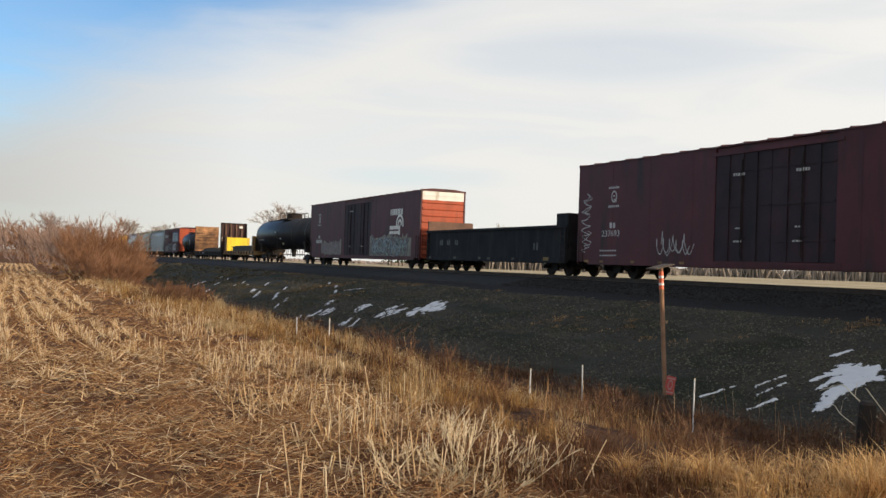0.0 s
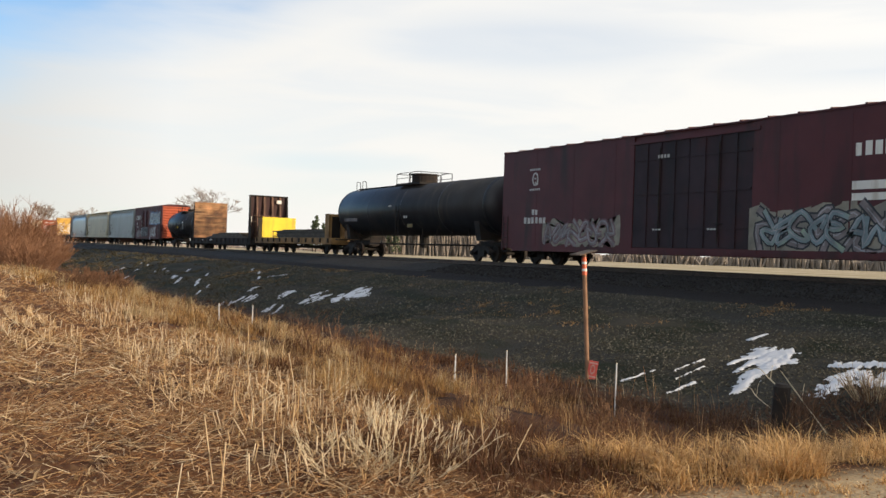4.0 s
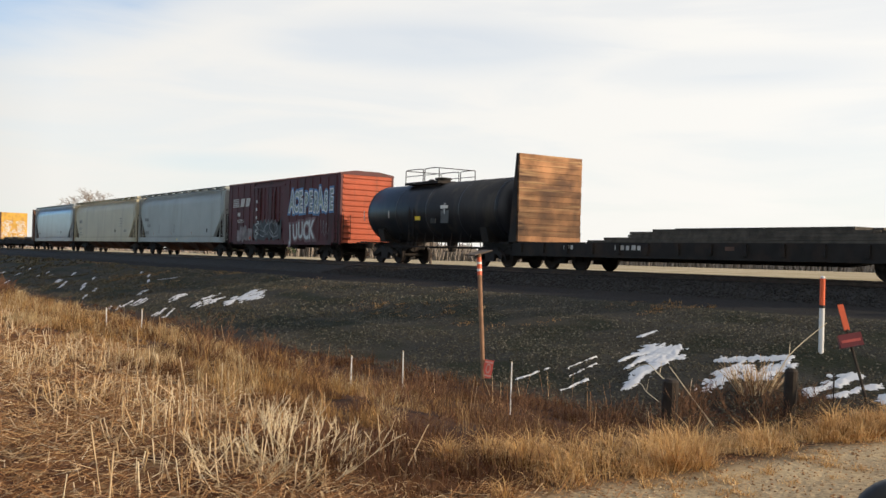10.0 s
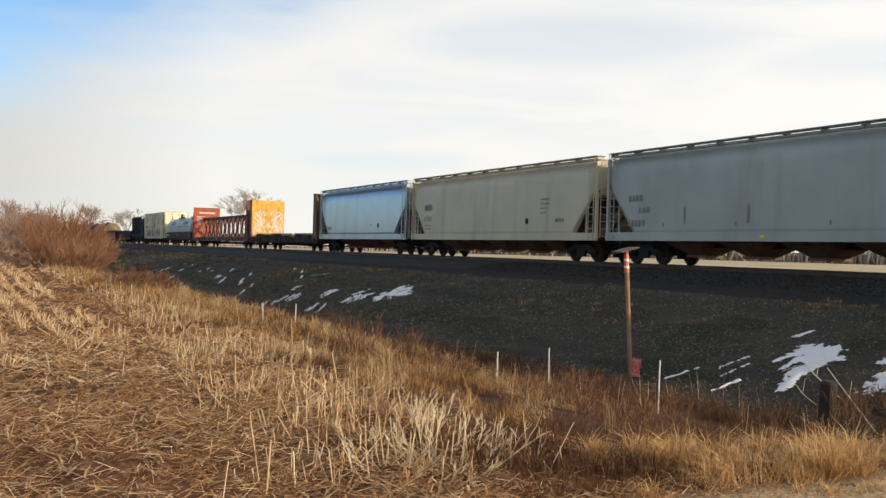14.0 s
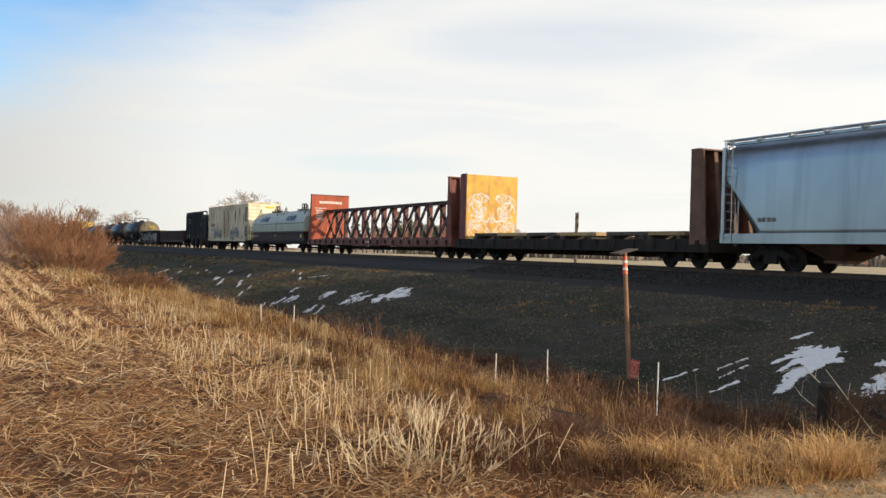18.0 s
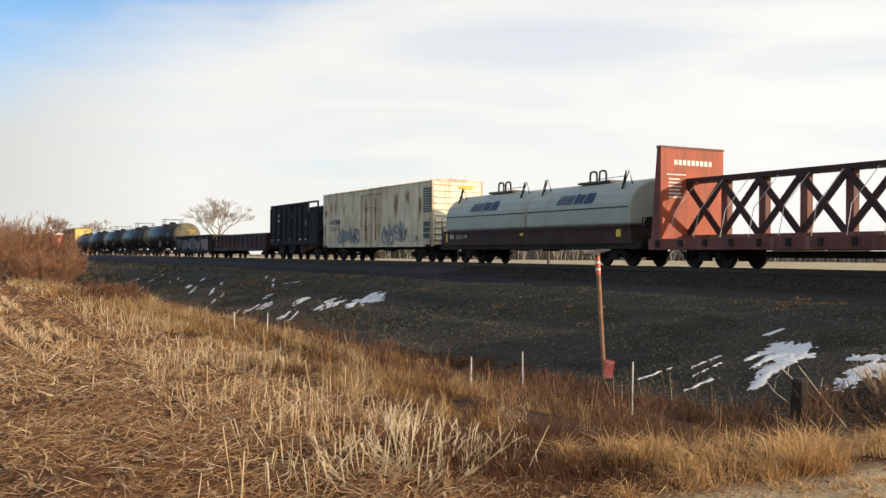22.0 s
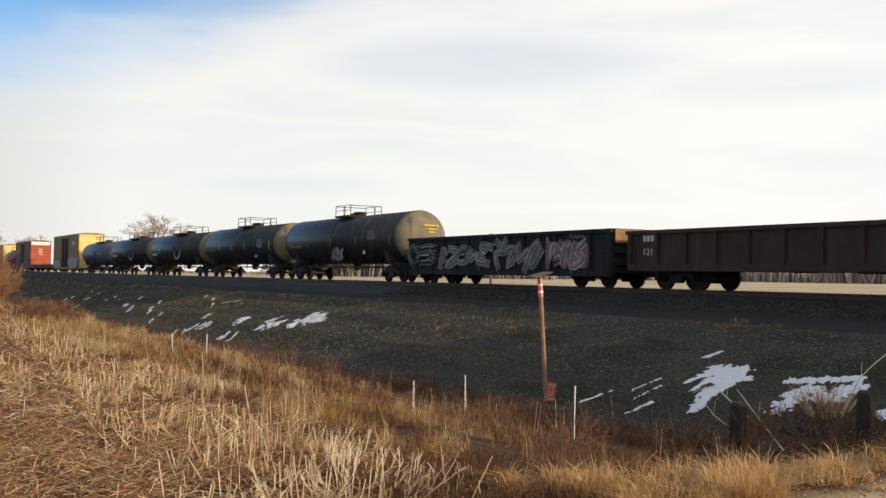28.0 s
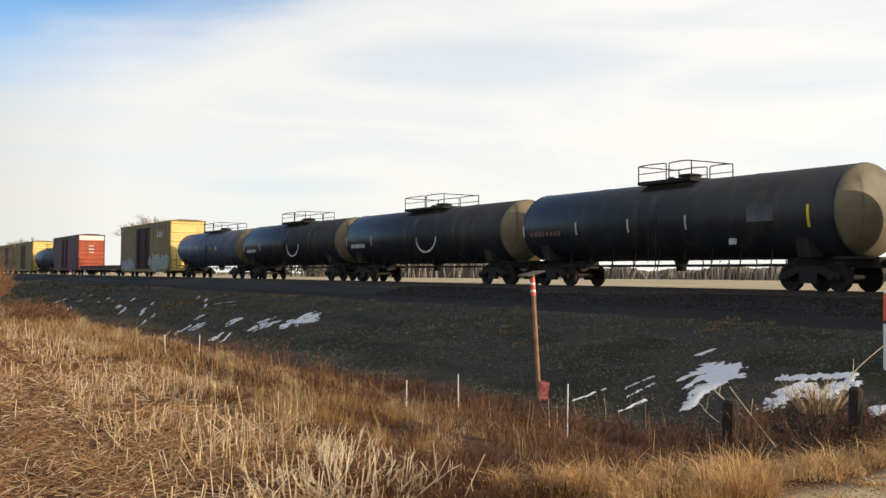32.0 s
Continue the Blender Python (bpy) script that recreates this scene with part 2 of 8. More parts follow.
# ---------------------------------------------------------------- ground
PROFILE = ((-4000, 0.0), (-60, 0.0), (4.3, 0.0), (5.6, -0.12), (8.3, -0.60), (10.4, -0.88), (12.0, -0.84), (14.5, -0.32), (17.3, 0.26), (18.8, 0.52),
           (20.3, 0.60), (21.6, 0.66), (32.0, 0.66), (34.5, 0.45), (40.0, 0.3), (60.0, 0.45), (4000, 0.45))


def ground_z(x, y):
    for (xa, za), (xb, zb) in zip(PROFILE, PROFILE[1:]):
        if x <= xb:
            f = (x - xa) / (xb - xa)
            f = f * f * (3 - 2 * f) * 0.5 + f * 0.5
            z = za + (zb - za) * f
            break
    # the gravel road crosses the ditch on a level bank
    bank = min(1, max(0, (7.2 - y) / 1.6))
    if 3 < x < 18:
        z = z + (max(z, 0.0 + 0.02 * (x - 4)) - z) * bank * bank * (3 - 2 * bank)
    near = max(0.0, 1 - abs(x) / 60) * max(0.0, 1 - abs(y - 20) / 120)
    n = noise.noise(Vector((x * 0.35, y * 0.3, 0.0))) * 0.05 + noise.noise(Vector((x * 1.4, y * 1.2, 3.0))) * 0.02
    if x > 20.5:
        n *= 0.2
    if -60 < x < 5 and y > 6:      # low ridges of the old maize rows
        n += 0.012 * math.cos(x / 0.9 * math.tau)
    return z + n * near


def axis_steps(stops):
    out = []
    for a, b, step in stops:
        n = max(1, round((b - a) / step))
        out += [a + (b - a) * i / n for i in range(n)]
    return out + [stops[-1][1]]


def sheet(name, xs, ys, zfun, material):
    verts = [(x, y, zfun(x, y)) for y in ys for x in xs]
    w = len(xs)
    faces = [(j * w + i, j * w + i + 1, (j + 1) * w + i + 1, (j + 1) * w + i) for j in range(len(ys) - 1) for i in range(w - 1)]
    me = bpy.data.meshes.new(name)
    me.from_pydata(verts, [], faces)
    me.materials.append(material)
    me.polygons.foreach_set("use_smooth", [True] * len(me.polygons))
    return new(name, me)


GX = axis_steps(((-4000, -400, 900), (-400, -40, 60), (-40, -8, 4), (-8, 21, 0.19), (21, 40, 1.2), (40, 400, 40), (400, 4000, 900)))
GY = axis_steps(((-4000, -300, 900), (-300, -10, 30), (-10, 4, 1), (4, 30, 0.25), (30, 80, 0.8), (80, 400, 12), (400, 4000, 600)))


def ground_material():
    """Field soil, weedy ditch, gravel slope, far field and gravel road, told apart by where they lie."""
    m = bpy.data.materials.new("ground")
    m.use_nodes = True
    nd, ln = m.node_tree.nodes, m.node_tree.links
    b = nd["Principled BSDF"]
    b.inputs["Roughness"].default_value, b.inputs["Specular IOR Level"].default_value = 0.95, 0.15
    co = nd.new("ShaderNodeTexCoord")
    sp = nd.new("ShaderNodeSeparateXYZ")
    ln.new(co.outputs["Object"], sp.inputs[0])

    def nz(scale, detail=5, stretch=None):
        n = nd.new("ShaderNodeTexNoise")
        n.inputs["Scale"].default_value, n.inputs["Detail"].default_value = scale, detail
        src = co.outputs["Object"]
        if stretch:
            mp = nd.new("ShaderNodeMapping")
            mp.inputs["Scale"].default_value = stretch
            ln.new(src, mp.inputs["Vector"])
            src = mp.outputs[0]
        ln.new(src, n.inputs["Vector"])
        return n.outputs["Fac"]

    def rng(f, lo, hi):
        r = nd.new("ShaderNodeMapRange")
        r.inputs[1].default_value, r.inputs[2].default_value = lo, hi
        ln.new(f, r.inputs[0])
        return r.outputs[0]

    def mth(op, a, c):
        n = nd.new("ShaderNodeMath")
        n.operation = op
        for i, v in enumerate((a, c)):
            if isinstance(v, (int, float)):
                n.inputs[i].default_value = v
            else:
                ln.new(v, n.inputs[i])
        return n.outputs[0]

    def mix(f, a, c):
        x = nd.new("ShaderNodeMix")
        x.data_type = "RGBA"
        ln.new(f, x.inputs[0])
        for i, v in ((6, a), (7, c)):
            if isinstance(v, tuple):
                x.inputs[i].default_value = (*v, 1)
            else:
                ln.new(v, x.inputs[i])
        return x.outputs[2]

    wob = mth("MULTIPLY", mth("SUBTRACT", nz(0.5), 0.5), 2.4)
    x = mth("ADD", sp.outputs["X"], wob)
    field = mix(rng(nz(1.3, 7), 0.38, 0.64), (0.066, 0.025, 0.010), (0.170, 0.076, 0.029))
    field = mix(rng(nz(9.0, 4, (1, 0.25, 1)), 0.55, 0.72), field, (0.25, 0.15, 0.07))
    ditch = mix(rng(nz(2.2, 6), 0.38, 0.62), (0.022, 0.010, 0.006), (0.080, 0.036, 0.016))
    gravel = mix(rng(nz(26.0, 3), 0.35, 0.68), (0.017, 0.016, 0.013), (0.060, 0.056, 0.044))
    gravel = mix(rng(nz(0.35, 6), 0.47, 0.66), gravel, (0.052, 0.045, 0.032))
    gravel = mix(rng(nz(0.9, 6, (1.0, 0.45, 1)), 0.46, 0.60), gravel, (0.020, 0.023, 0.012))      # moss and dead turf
    gravel = mix(rng(mth("ADD", sp.outputs["X"], mth("MULTIPLY", wob, 0.3)), 18.9, 19.6), gravel, (0.017, 0.015, 0.014))      # cinders by the track, with the train's shadow put into the colour
    far = mix(rng(nz(0.05, 4), 0.4, 0.6), (0.36, 0.28, 0.16), (0.50, 0.42, 0.28))
    road = mix(rng(nz(30.0, 4), 0.35, 0.65), (0.25, 0.185, 0.11), (0.43, 0.33, 0.20))
    road = mix(rng(nz(0.9, 4), 0.45, 0.65), road, (0.50, 0.38, 0.22))
    col = mix(rng(x, 4.2, 5.6), field, ditch)
    # near the road the dark ditch tone runs on up, standing for deep shade
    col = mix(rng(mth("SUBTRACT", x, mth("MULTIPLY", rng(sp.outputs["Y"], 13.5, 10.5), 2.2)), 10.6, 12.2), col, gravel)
    col = mix(rng(sp.outputs["X"], 33.0, 36.0), col, far)
    col = mix(rng(mth("ADD", sp.outputs["Y"], mth("MULTIPLY", wob, 0.25)), 5.5, 5.1), col, road)
    ln.new(col, b.inputs["Base Color"])
    bp = nd.new("ShaderNodeBump")
    bp.inputs["Strength"].default_value, bp.inputs["Distance"].default_value = 0.7, 0.05
    ln.new(nz(14.0, 6), bp.inputs["Height"])
    ln.new(bp.outputs[0], b.inputs["Normal"])
    return m


M_GROUND = ground_material()
ground = tagged(sheet("ground", GX, GY, ground_z, M_GROUND), "dry stubble field with a weedy ditch and gravel embankment", "ground", kind="structure")

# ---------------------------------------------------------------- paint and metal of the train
# one oxide red: darkened for shaded sides here, sun-brightened for ends below
P_RED = surface("oxide_red_shaded", (0.086, 0.018, 0.020), 0.6, scale=0.8, vary=0.18, second=(0.060, 0.020, 0.018), amount=0.3, edge=0.55, streak=(0.036, 0.016, 0.014), streak_scale=(2, 1.2, 0.2), bump=0.05)
P_RED_SUN = surface("oxide_red_sunlit", (0.42, 0.085, 0.035), 0.6, scale=1.2, vary=0.15, streak=(0.22, 0.06, 0.03), streak_scale=(2, 1, 0.25), bump=0.05)
P_BLACK = surface("black_tank_paint", (0.020, 0.022, 0.027), 0.40, scale=0.7, vary=0.35, second=(0.045, 0.042, 0.04), amount=0.25, edge=0.58, streak=(0.05, 0.045, 0.04), streak_scale=(2, 1.6, 0.18), bump=0.04)
# dust on the front tank heads, with their sunlit tone put in
P_SUNDUST = surface("sunlit_dusty_head", (0.17, 0.138, 0.082), 0.6, scale=1.0, vary=0.25, second=(0.09, 0.075, 0.05), amount=0.3, streak=(0.07, 0.06, 0.04), bump=0.04)
P_HEAD = surface("dusty_black_paint", (0.070, 0.056, 0.038), 0.55, scale=1.0, vary=0.25, streak=(0.04, 0.035, 0.03), bump=0.04)
P_BLUE = surface("blue_grey_tank_paint", (0.075, 0.095, 0.14), 0.45, scale=0.8, vary=0.2, streak=(0.05, 0.05, 0.06), bump=0.04)
P_IRON = surface("grimy_iron", (0.020, 0.017, 0.015), 0.85, scale=2.0, vary=0.3, second=(0.05, 0.03, 0.02), amount=0.3, bump=0.1)
P_WHITE = surface("white_paint", (0.78, 0.76, 0.70), 0.5, scale=1.5, vary=0.06, streak=(0.55, 0.5, 0.42), bump=0.03)
P_MARK = surface("faded_white_marking", (0.52, 0.50, 0.47), 0.6, scale=3, vary=0.2, bump=0)
P_YELLOW = surface("yellow_paint", (0.86, 0.62, 0.03), 0.5, scale=1.0, vary=0.08, streak=(0.55, 0.38, 0.05), streak_scale=(3, 3, 0.3), bump=0.03)
P_ORANGE = surface("weathered_orange_yellow", (0.66, 0.385, 0.065), 0.6, scale=1.6, vary=0.22, second=(0.52, 0.27, 0.09), amount=0.25, edge=0.54, streak=(0.38, 0.18, 0.065), streak_scale=(4.5, 4.5, 0.35), bump=0.06)
P_SILL = surface("faded_yellow_sill", (0.27, 0.155, 0.055), 0.7, scale=1.5, vary=0.35, second=(0.09, 0.05, 0.028), amount=0.3, edge=0.5, bump=0.08)
P_WOOD = surface("weathered_planks", (0.27, 0.135, 0.062), 0.8, scale=1.4, vary=0.5, second=(0.10, 0.052, 0.030), amount=0.4, edge=0.46, fine=35, bump=0.35, depth=0.006, random_value=0.45, streak=(0.42, 0.26, 0.13), streak_scale=(0.5, 6, 9))
P_BROWN = surface("rusty_brown_steel", (0.16, 0.085, 0.055), 0.7, scale=1.6, vary=0.25, second=(0.09, 0.05, 0.035), amount=0.35, bump=0.08)
P_LUMBER = surface("dark_stacked_lumber", (0.07, 0.06, 0.048), 0.8, scale=4, vary=0.4, random_value=0.3, bump=0.2)
P_TIMBER = surface("bare_timber", (0.42, 0.30, 0.15), 0.8, scale=3, vary=0.2, random_value=0.25, bump=0.15)
P_GREY = surface("pale_blue_grey_paint", (0.345, 0.375, 0.362), 0.5, scale=0.5, vary=0.10, second=(0.30, 0.315, 0.295), amount=0.2, streak=(0.29, 0.30, 0.275), streak_scale=(1.230, 0.913, 0.098), bump=0.02)
P_BEIGE = surface("beige_paint", (0.504, 0.459, 0.333), 0.5, scale=0.5, vary=0.08, streak=(0.405, 0.360, 0.270), streak_scale=(1.350, 1.080, 0.108), bump=0.02)
P_SILVER = surface("bright_aluminium", (0.40, 0.43, 0.46), 0.34, metal=0.75, scale=0.6, vary=0.08, streak=(0.30, 0.32, 0.34), streak_scale=(1, 1.3, 0.1), bump=0.02)
P_REEFER = surface("rust_stained_white_paint", (0.66, 0.60, 0.45), 0.6, scale=0.7, vary=0.16, second=(0.40, 0.32, 0.22), amount=0.3, edge=0.51, streak=(0.36, 0.25, 0.14), streak_scale=(1.5, 2.4, 0.14), bump=0.04)
P_RUST = surface("orange_rust", (0.34, 0.19, 0.11), 0.85, scale=3, vary=0.3, bump=0.15)
P_COIL = surface("pale_green_grey_paint", (0.35, 0.385, 0.335), 0.45, scale=0.6, vary=0.08, streak=(0.30, 0.30, 0.24), streak_scale=(1.6, 1.4, 0.2), bump=0.02)
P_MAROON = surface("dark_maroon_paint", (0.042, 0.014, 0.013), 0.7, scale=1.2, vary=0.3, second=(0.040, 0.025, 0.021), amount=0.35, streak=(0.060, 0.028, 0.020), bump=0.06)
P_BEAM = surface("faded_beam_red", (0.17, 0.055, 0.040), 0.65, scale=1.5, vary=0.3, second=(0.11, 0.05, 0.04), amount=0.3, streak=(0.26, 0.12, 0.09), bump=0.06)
P_GONDOLA = surface("sooty_gondola_paint", (0.015, 0.015, 0.018), 0.75, scale=1.1, vary=0.35, second=(0.028, 0.024, 0.022), amount=0.25, streak=(0.034, 0.031, 0.030), bump=0.06, spec=0.2)
P_SOOT = surface("sooty_door_paint", (0.030, 0.016, 0.020), 0.7, scale=1.0, vary=0.3, second=(0.055, 0.018, 0.020), amount=0.3, edge=0.52, streak=(0.018, 0.014, 0.016), streak_scale=(2, 1.4, 0.2), bump=0.06)
P_FAINT = surface("faded_grey_marking", (0.20, 0.20, 0.19), 0.6, scale=3, vary=0.25, bump=0)
# end of the stained white car, its warm sunlight put into the colour
P_REEFER_SUN = surface("sunlit_white_end", (0.90, 0.84, 0.64), 0.5, scale=1.2, vary=0.06, streak=(0.62, 0.52, 0.34), streak_scale=(2, 1, 0.25), bump=0.03)
# old yellow boxcar paint with sunlight put in; P_YBOX is its shaded tone
P_YBOX_SUN = surface("sunlit_yellow_end", (0.80, 0.60, 0.20), 0.55, scale=1.2, vary=0.1, streak=(0.55, 0.38, 0.12), streak_scale=(2, 1, 0.25), bump=0.04)
P_OCHRE = surface("pale_ochre_spray_paint", (0.26, 0.235, 0.185), 0.6, scale=2, vary=0.3, second=(0.18, 0.17, 0.16), amount=0.3, bump=0)
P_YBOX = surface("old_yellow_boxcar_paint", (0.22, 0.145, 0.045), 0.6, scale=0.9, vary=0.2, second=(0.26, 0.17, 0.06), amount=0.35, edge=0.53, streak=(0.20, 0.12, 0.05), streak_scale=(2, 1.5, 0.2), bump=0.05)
P_NAVY = surface("navy_marking", (0.03, 0.05, 0.09), 0.5, bump=0)
P_TAGA = surface("pale_spray_paint", (0.50, 0.52, 0.52), 0.5, scale=1.5, vary=0.25, bump=0)
P_TAGB = surface("blue_spray_paint", (0.10, 0.22, 0.42), 0.5, scale=2, vary=0.3, bump=0)
P_TAGC = surface("teal_spray_paint", (0.19, 0.245, 0.265), 0.5, scale=2, vary=0.3, second=(0.32, 0.40, 0.30), amount=0.4, bump=0)
P_TAGD = surface("black_spray_paint", (0.03, 0.03, 0.035), 0.5, scale=2, vary=0.2, bump=0)
P_TAGI = surface("dusty_white_spray_paint", (0.33, 0.32, 0.34), 0.6, scale=2, vary=0.4, bump=0)
P_TAGG = surface("faded_grey_spray_paint", (0.20, 0.17, 0.17), 0.6, scale=2, vary=0.45, bump=0)
P_TAGS = surface("ghostly_grey_spray_paint", (0.085, 0.085, 0.085), 0.6, scale=2, vary=0.4, bump=0)
P_TAGH = surface("white_spray_paint", (0.66, 0.68, 0.70), 0.5, scale=2, vary=0.15, bump=0)
P_TAGE = surface("pink_spray_paint", (0.16, 0.075, 0.085), 0.5, scale=2, vary=0.3, bump=0)

SIDE_TURN = Matrix(((0, 0, -1, 0), (-1, 0, 0, 0), (0, 1, 0, 0), (0, 0, 0, 1)))   # writing on the side that faces the field


def lettering(parent, text, size, at, turn, material, name="lettering", stretch=1.0):
    cu = bpy.data.curves.new(name, "FONT")
    cu.body, cu.size, cu.extrude = text, size, 0.001
    tmp = new(name + "_curve", cu)
    dg = bpy.context.evaluated_depsgraph_get()
    me = bpy.data.meshes.new_from_object(tmp.evaluated_get(dg))
    bpy.data.objects.remove(tmp)
    bpy.data.curves.remove(cu)
    me.materials.clear()
    me.materials.append(material)
    me.transform(Matrix.Translation(at) @ turn @ Matrix.Diagonal((stretch, 1, 1, 1)))
    ob = new(name, me)
    ob.parent = parent
    return ob


def bars(parent, u, z, L, w, h, n, material, x=-1.508, name="marking"):
    """A row of small bars that stands for writing too small to read."""
    bm = bmesh.new()
    rnd = random.Random(int(u * 100 + z * 7))
    step = w / n
    for i in range(n):
        y1 = L / 2 - u - i * step
        box(bm, x - 0.002, x, y1 - step * rnd.uniform(0.55, 0.8), y1, z, z + h * rnd.uniform(0.85, 1))
    ob = part(name, bm, material, parent)
    ob["kind"] = "stuff"
    return ob


def smooth_line(points, closed, per=6):
    n, out = len(points), []
    for i in range(n if closed else n - 1):
        p = [Vector(points[(i + k) % n] if closed else points[min(n - 1, max(0, i + k))]) for k in (-1, 0, 1, 2)]
        for s in range(per):
            t = s / per
            out.append(0.5 * (2 * p[1] + (p[2] - p[0]) * t + (2 * p[0] - 5 * p[1] + 4 * p[2] - p[3]) * t * t + (3 * p[1] - p[0] - 3 * p[2] + p[3]) * t ** 3))
    if not closed:
        out.append(Vector(points[-1]))
    return out


def stroke(bm, pts, width, L, x, closed=False):
    """A sprayed line on the side of a car; points are (from the rear end, height)."""
    n = len(pts)
    rows = []
    for i, p in enumerate(pts):
        a, b = (pts[(i - 1) % n], pts[(i + 1) % n]) if closed else (pts[max(0, i - 1)], pts[min(n - 1, i + 1)])
        d = Vector(b) - Vector(a)
        d = d.normalized() if d.length > 1e-6 else Vector((1, 0))
        q = Vector((-d.y, d.x)) * width / 2
        rows.append([bm.verts.new((x, L / 2 - (p[0] + s * q.x), p[1] + s * q.y)) for s in (-1, 1)])
    for i in range(n if closed else n - 1):
        a, b = rows[i], rows[(i + 1) % n]
        bm.faces.new((a[0], a[1], b[1], b[0]))


def fill(bm, pts, L, x):
    c = sum((Vector(p) for p in pts), Vector((0, 0))) / len(pts)
    vc = bm.verts.new((x, L / 2 - c.x, c.y))
    vs = [bm.verts.new((x, L / 2 - p[0], p[1])) for p in pts]
    for i in range(len(vs)):
        bm.faces.new((vc, vs[i], vs[(i + 1) % len(vs)]))


GLYPHS = (((0, 0), (0.1, 1), (0.5, 0.45), (0.9, 1), (1, 0)), ((1, 0.95), (0.15, 0.85), (0, 0.2), (0.6, 0), (1, 0.3), (0.55, 0.5)), ((0, 1), (0.25, 0), (0.6, 0.9), (0.8, 0.1), (1, 0.95)),
          ((0.1, 0), (0, 1), (0.85, 0.9), (0.8, 0.5), (0.2, 0.5), (1, -0.1)), ((1, 0.9), (0.2, 1), (0.1, 0.55), (0.9, 0.5), (0.85, 0), (0, 0.1)), ((0, 0), (0.45, 1.05), (0.9, 0), (0.7, 0.4), (0.1, 0.35)),
          ((0.9, 1), (0.05, 1), (0.1, 0.5), (0.7, 0.55), (0.1, 0.45), (0, 0), (1, 0.05)), ((0, 0.9), (1, 1), (0.3, 0.4), (1.05, 0)))


def ragged(bm, u0, u1, z0, z1, L, x, rnd, n):
    top = [(u0 + (u1 - u0) * i / n, z1 - rnd.uniform(-0.12, 0.28) * (z1 - z0)) for i in range(n + 1)]
    low = [(u1 - (u1 - u0) * i / n, z0 + rnd.uniform(-0.08, 0.18) * (z1 - z0)) for i in range(n + 1)]
    fill(bm, smooth_line(top + low, True, 3), L, x)


def graffiti(parent, L, u0, u1, z0, z1, letters, body, line, back=None, seed=1, x=-1.506):
    """A sprayed piece: a ragged cloud, angular letters that cut into one another, their outlines and drips."""
    rnd = random.Random(seed)
    w, h = (u1 - u0) / letters, z1 - z0
    if back:
        bm = bmesh.new()
        ragged(bm, u0 - 0.15, u1 + 0.15, z0, z1, L, x, rnd, letters * 3)
        part("graffiti_cloud", bm, back, parent)
    bf, bl, bh = bmesh.new(), bmesh.new(), bmesh.new()
    fat = 0.24 * min(w, h)
    for i in range(letters):
        g = rnd.choice(GLYPHS)
        flip, tall = rnd.choice((-1, 1)), rnd.choice((-1, 1))
        g = [((a - 0.5) * flip + 0.5 + rnd.uniform(-0.15, 0.15), (b - 0.5) * tall + 0.5 + rnd.uniform(-0.15, 0.15)) for a, b in g]
        turn, sx, sz = rnd.uniform(-0.9, 0.9), w * rnd.uniform(0.9, 1.4), h * rnd.uniform(0.6, 0.85)
        pts = []
        for a, b in g:
            a, b = a - 0.5, b - 0.5
            pts.append((u0 + w * (i + 0.5) + (a * math.cos(turn) - b * math.sin(turn) * 0.6 + b * 0.15) * sx, (z0 + z1) / 2 + (b * math.cos(turn) + a * math.sin(turn)) * sz))
        line_pts = smooth_line(pts, False, 3)
        k = 0.0007 * (i % 4)
        stroke(bl, line_pts, fat * 1.6, L, x - 0.002 - k)
        stroke(bf, line_pts, fat, L, x - 0.005 - k)
        stroke(bh, [(p[0] - fat * 0.2, p[1] + fat * 0.18) for p in line_pts[1:-1]], fat * 0.18, L, x - 0.009)
        for _ in range(2):
            p = rnd.choice(pts)
            stroke(bl, [(p[0], p[1]), (p[0] + rnd.uniform(-0.02, 0.02), p[1] - rnd.uniform(0.12, 0.35) * h)], 0.03, L, x - 0.0015)
    part("graffiti_outline", bl, line, parent)
    part("graffiti_letters", bf, body, parent)
    part("graffiti_highlight", bh, P_TAGI, parent)["kind"] = "stuff"


def graffiti_word(parent, L, text, u0, u1, z0, z1, body, line, halo, seed, x=-1.506):
    """Fat sprayed capitals with a pale outline and a coloured halo."""
    rnd = random.Random(seed)
    bms = [bmesh.new() for _ in range(3)]
    w, h = (u1 - u0) / len(text), z1 - z0
    for i, ch in enumerate(text):
        turn, grow, lift = rnd.uniform(-0.10, 0.10), rnd.uniform(0.95, 1.15), rnd.uniform(-0.05, 0.06) * h
        for layer, off in enumerate((0.02, 0.075, 0.15)):
            cu = bpy.data.curves.new("letter", "FONT")
            cu.body, cu.size, cu.offset, cu.align_x = ch, 1.0, off, "CENTER"
            tmp = new("letter_curve", cu)
            me = bpy.data.meshes.new_from_object(tmp.evaluated_get(bpy.context.evaluated_depsgraph_get()))
            bpy.data.objects.remove(tmp)
            bpy.data.curves.remove(cu)
            place = Matrix.Translation((x - 0.008 + 0.003 * layer, L / 2 - u0 - w * (i + 0.5), z0 + lift)) @ SIDE_TURN @ Matrix.Rotation(turn, 4, "Z") @ Matrix.Diagonal((w * 1.35 * grow, h * 1.38 * grow, 1, 1))
            me.transform(place)
            bms[layer].from_mesh(me)
            bpy.data.meshes.remove(me)
    for bm, m, n in zip(bms, (body, line, halo), ("graffiti_letters", "graffiti_outline", "graffiti_halo")):
        part(n, bm, m, parent)


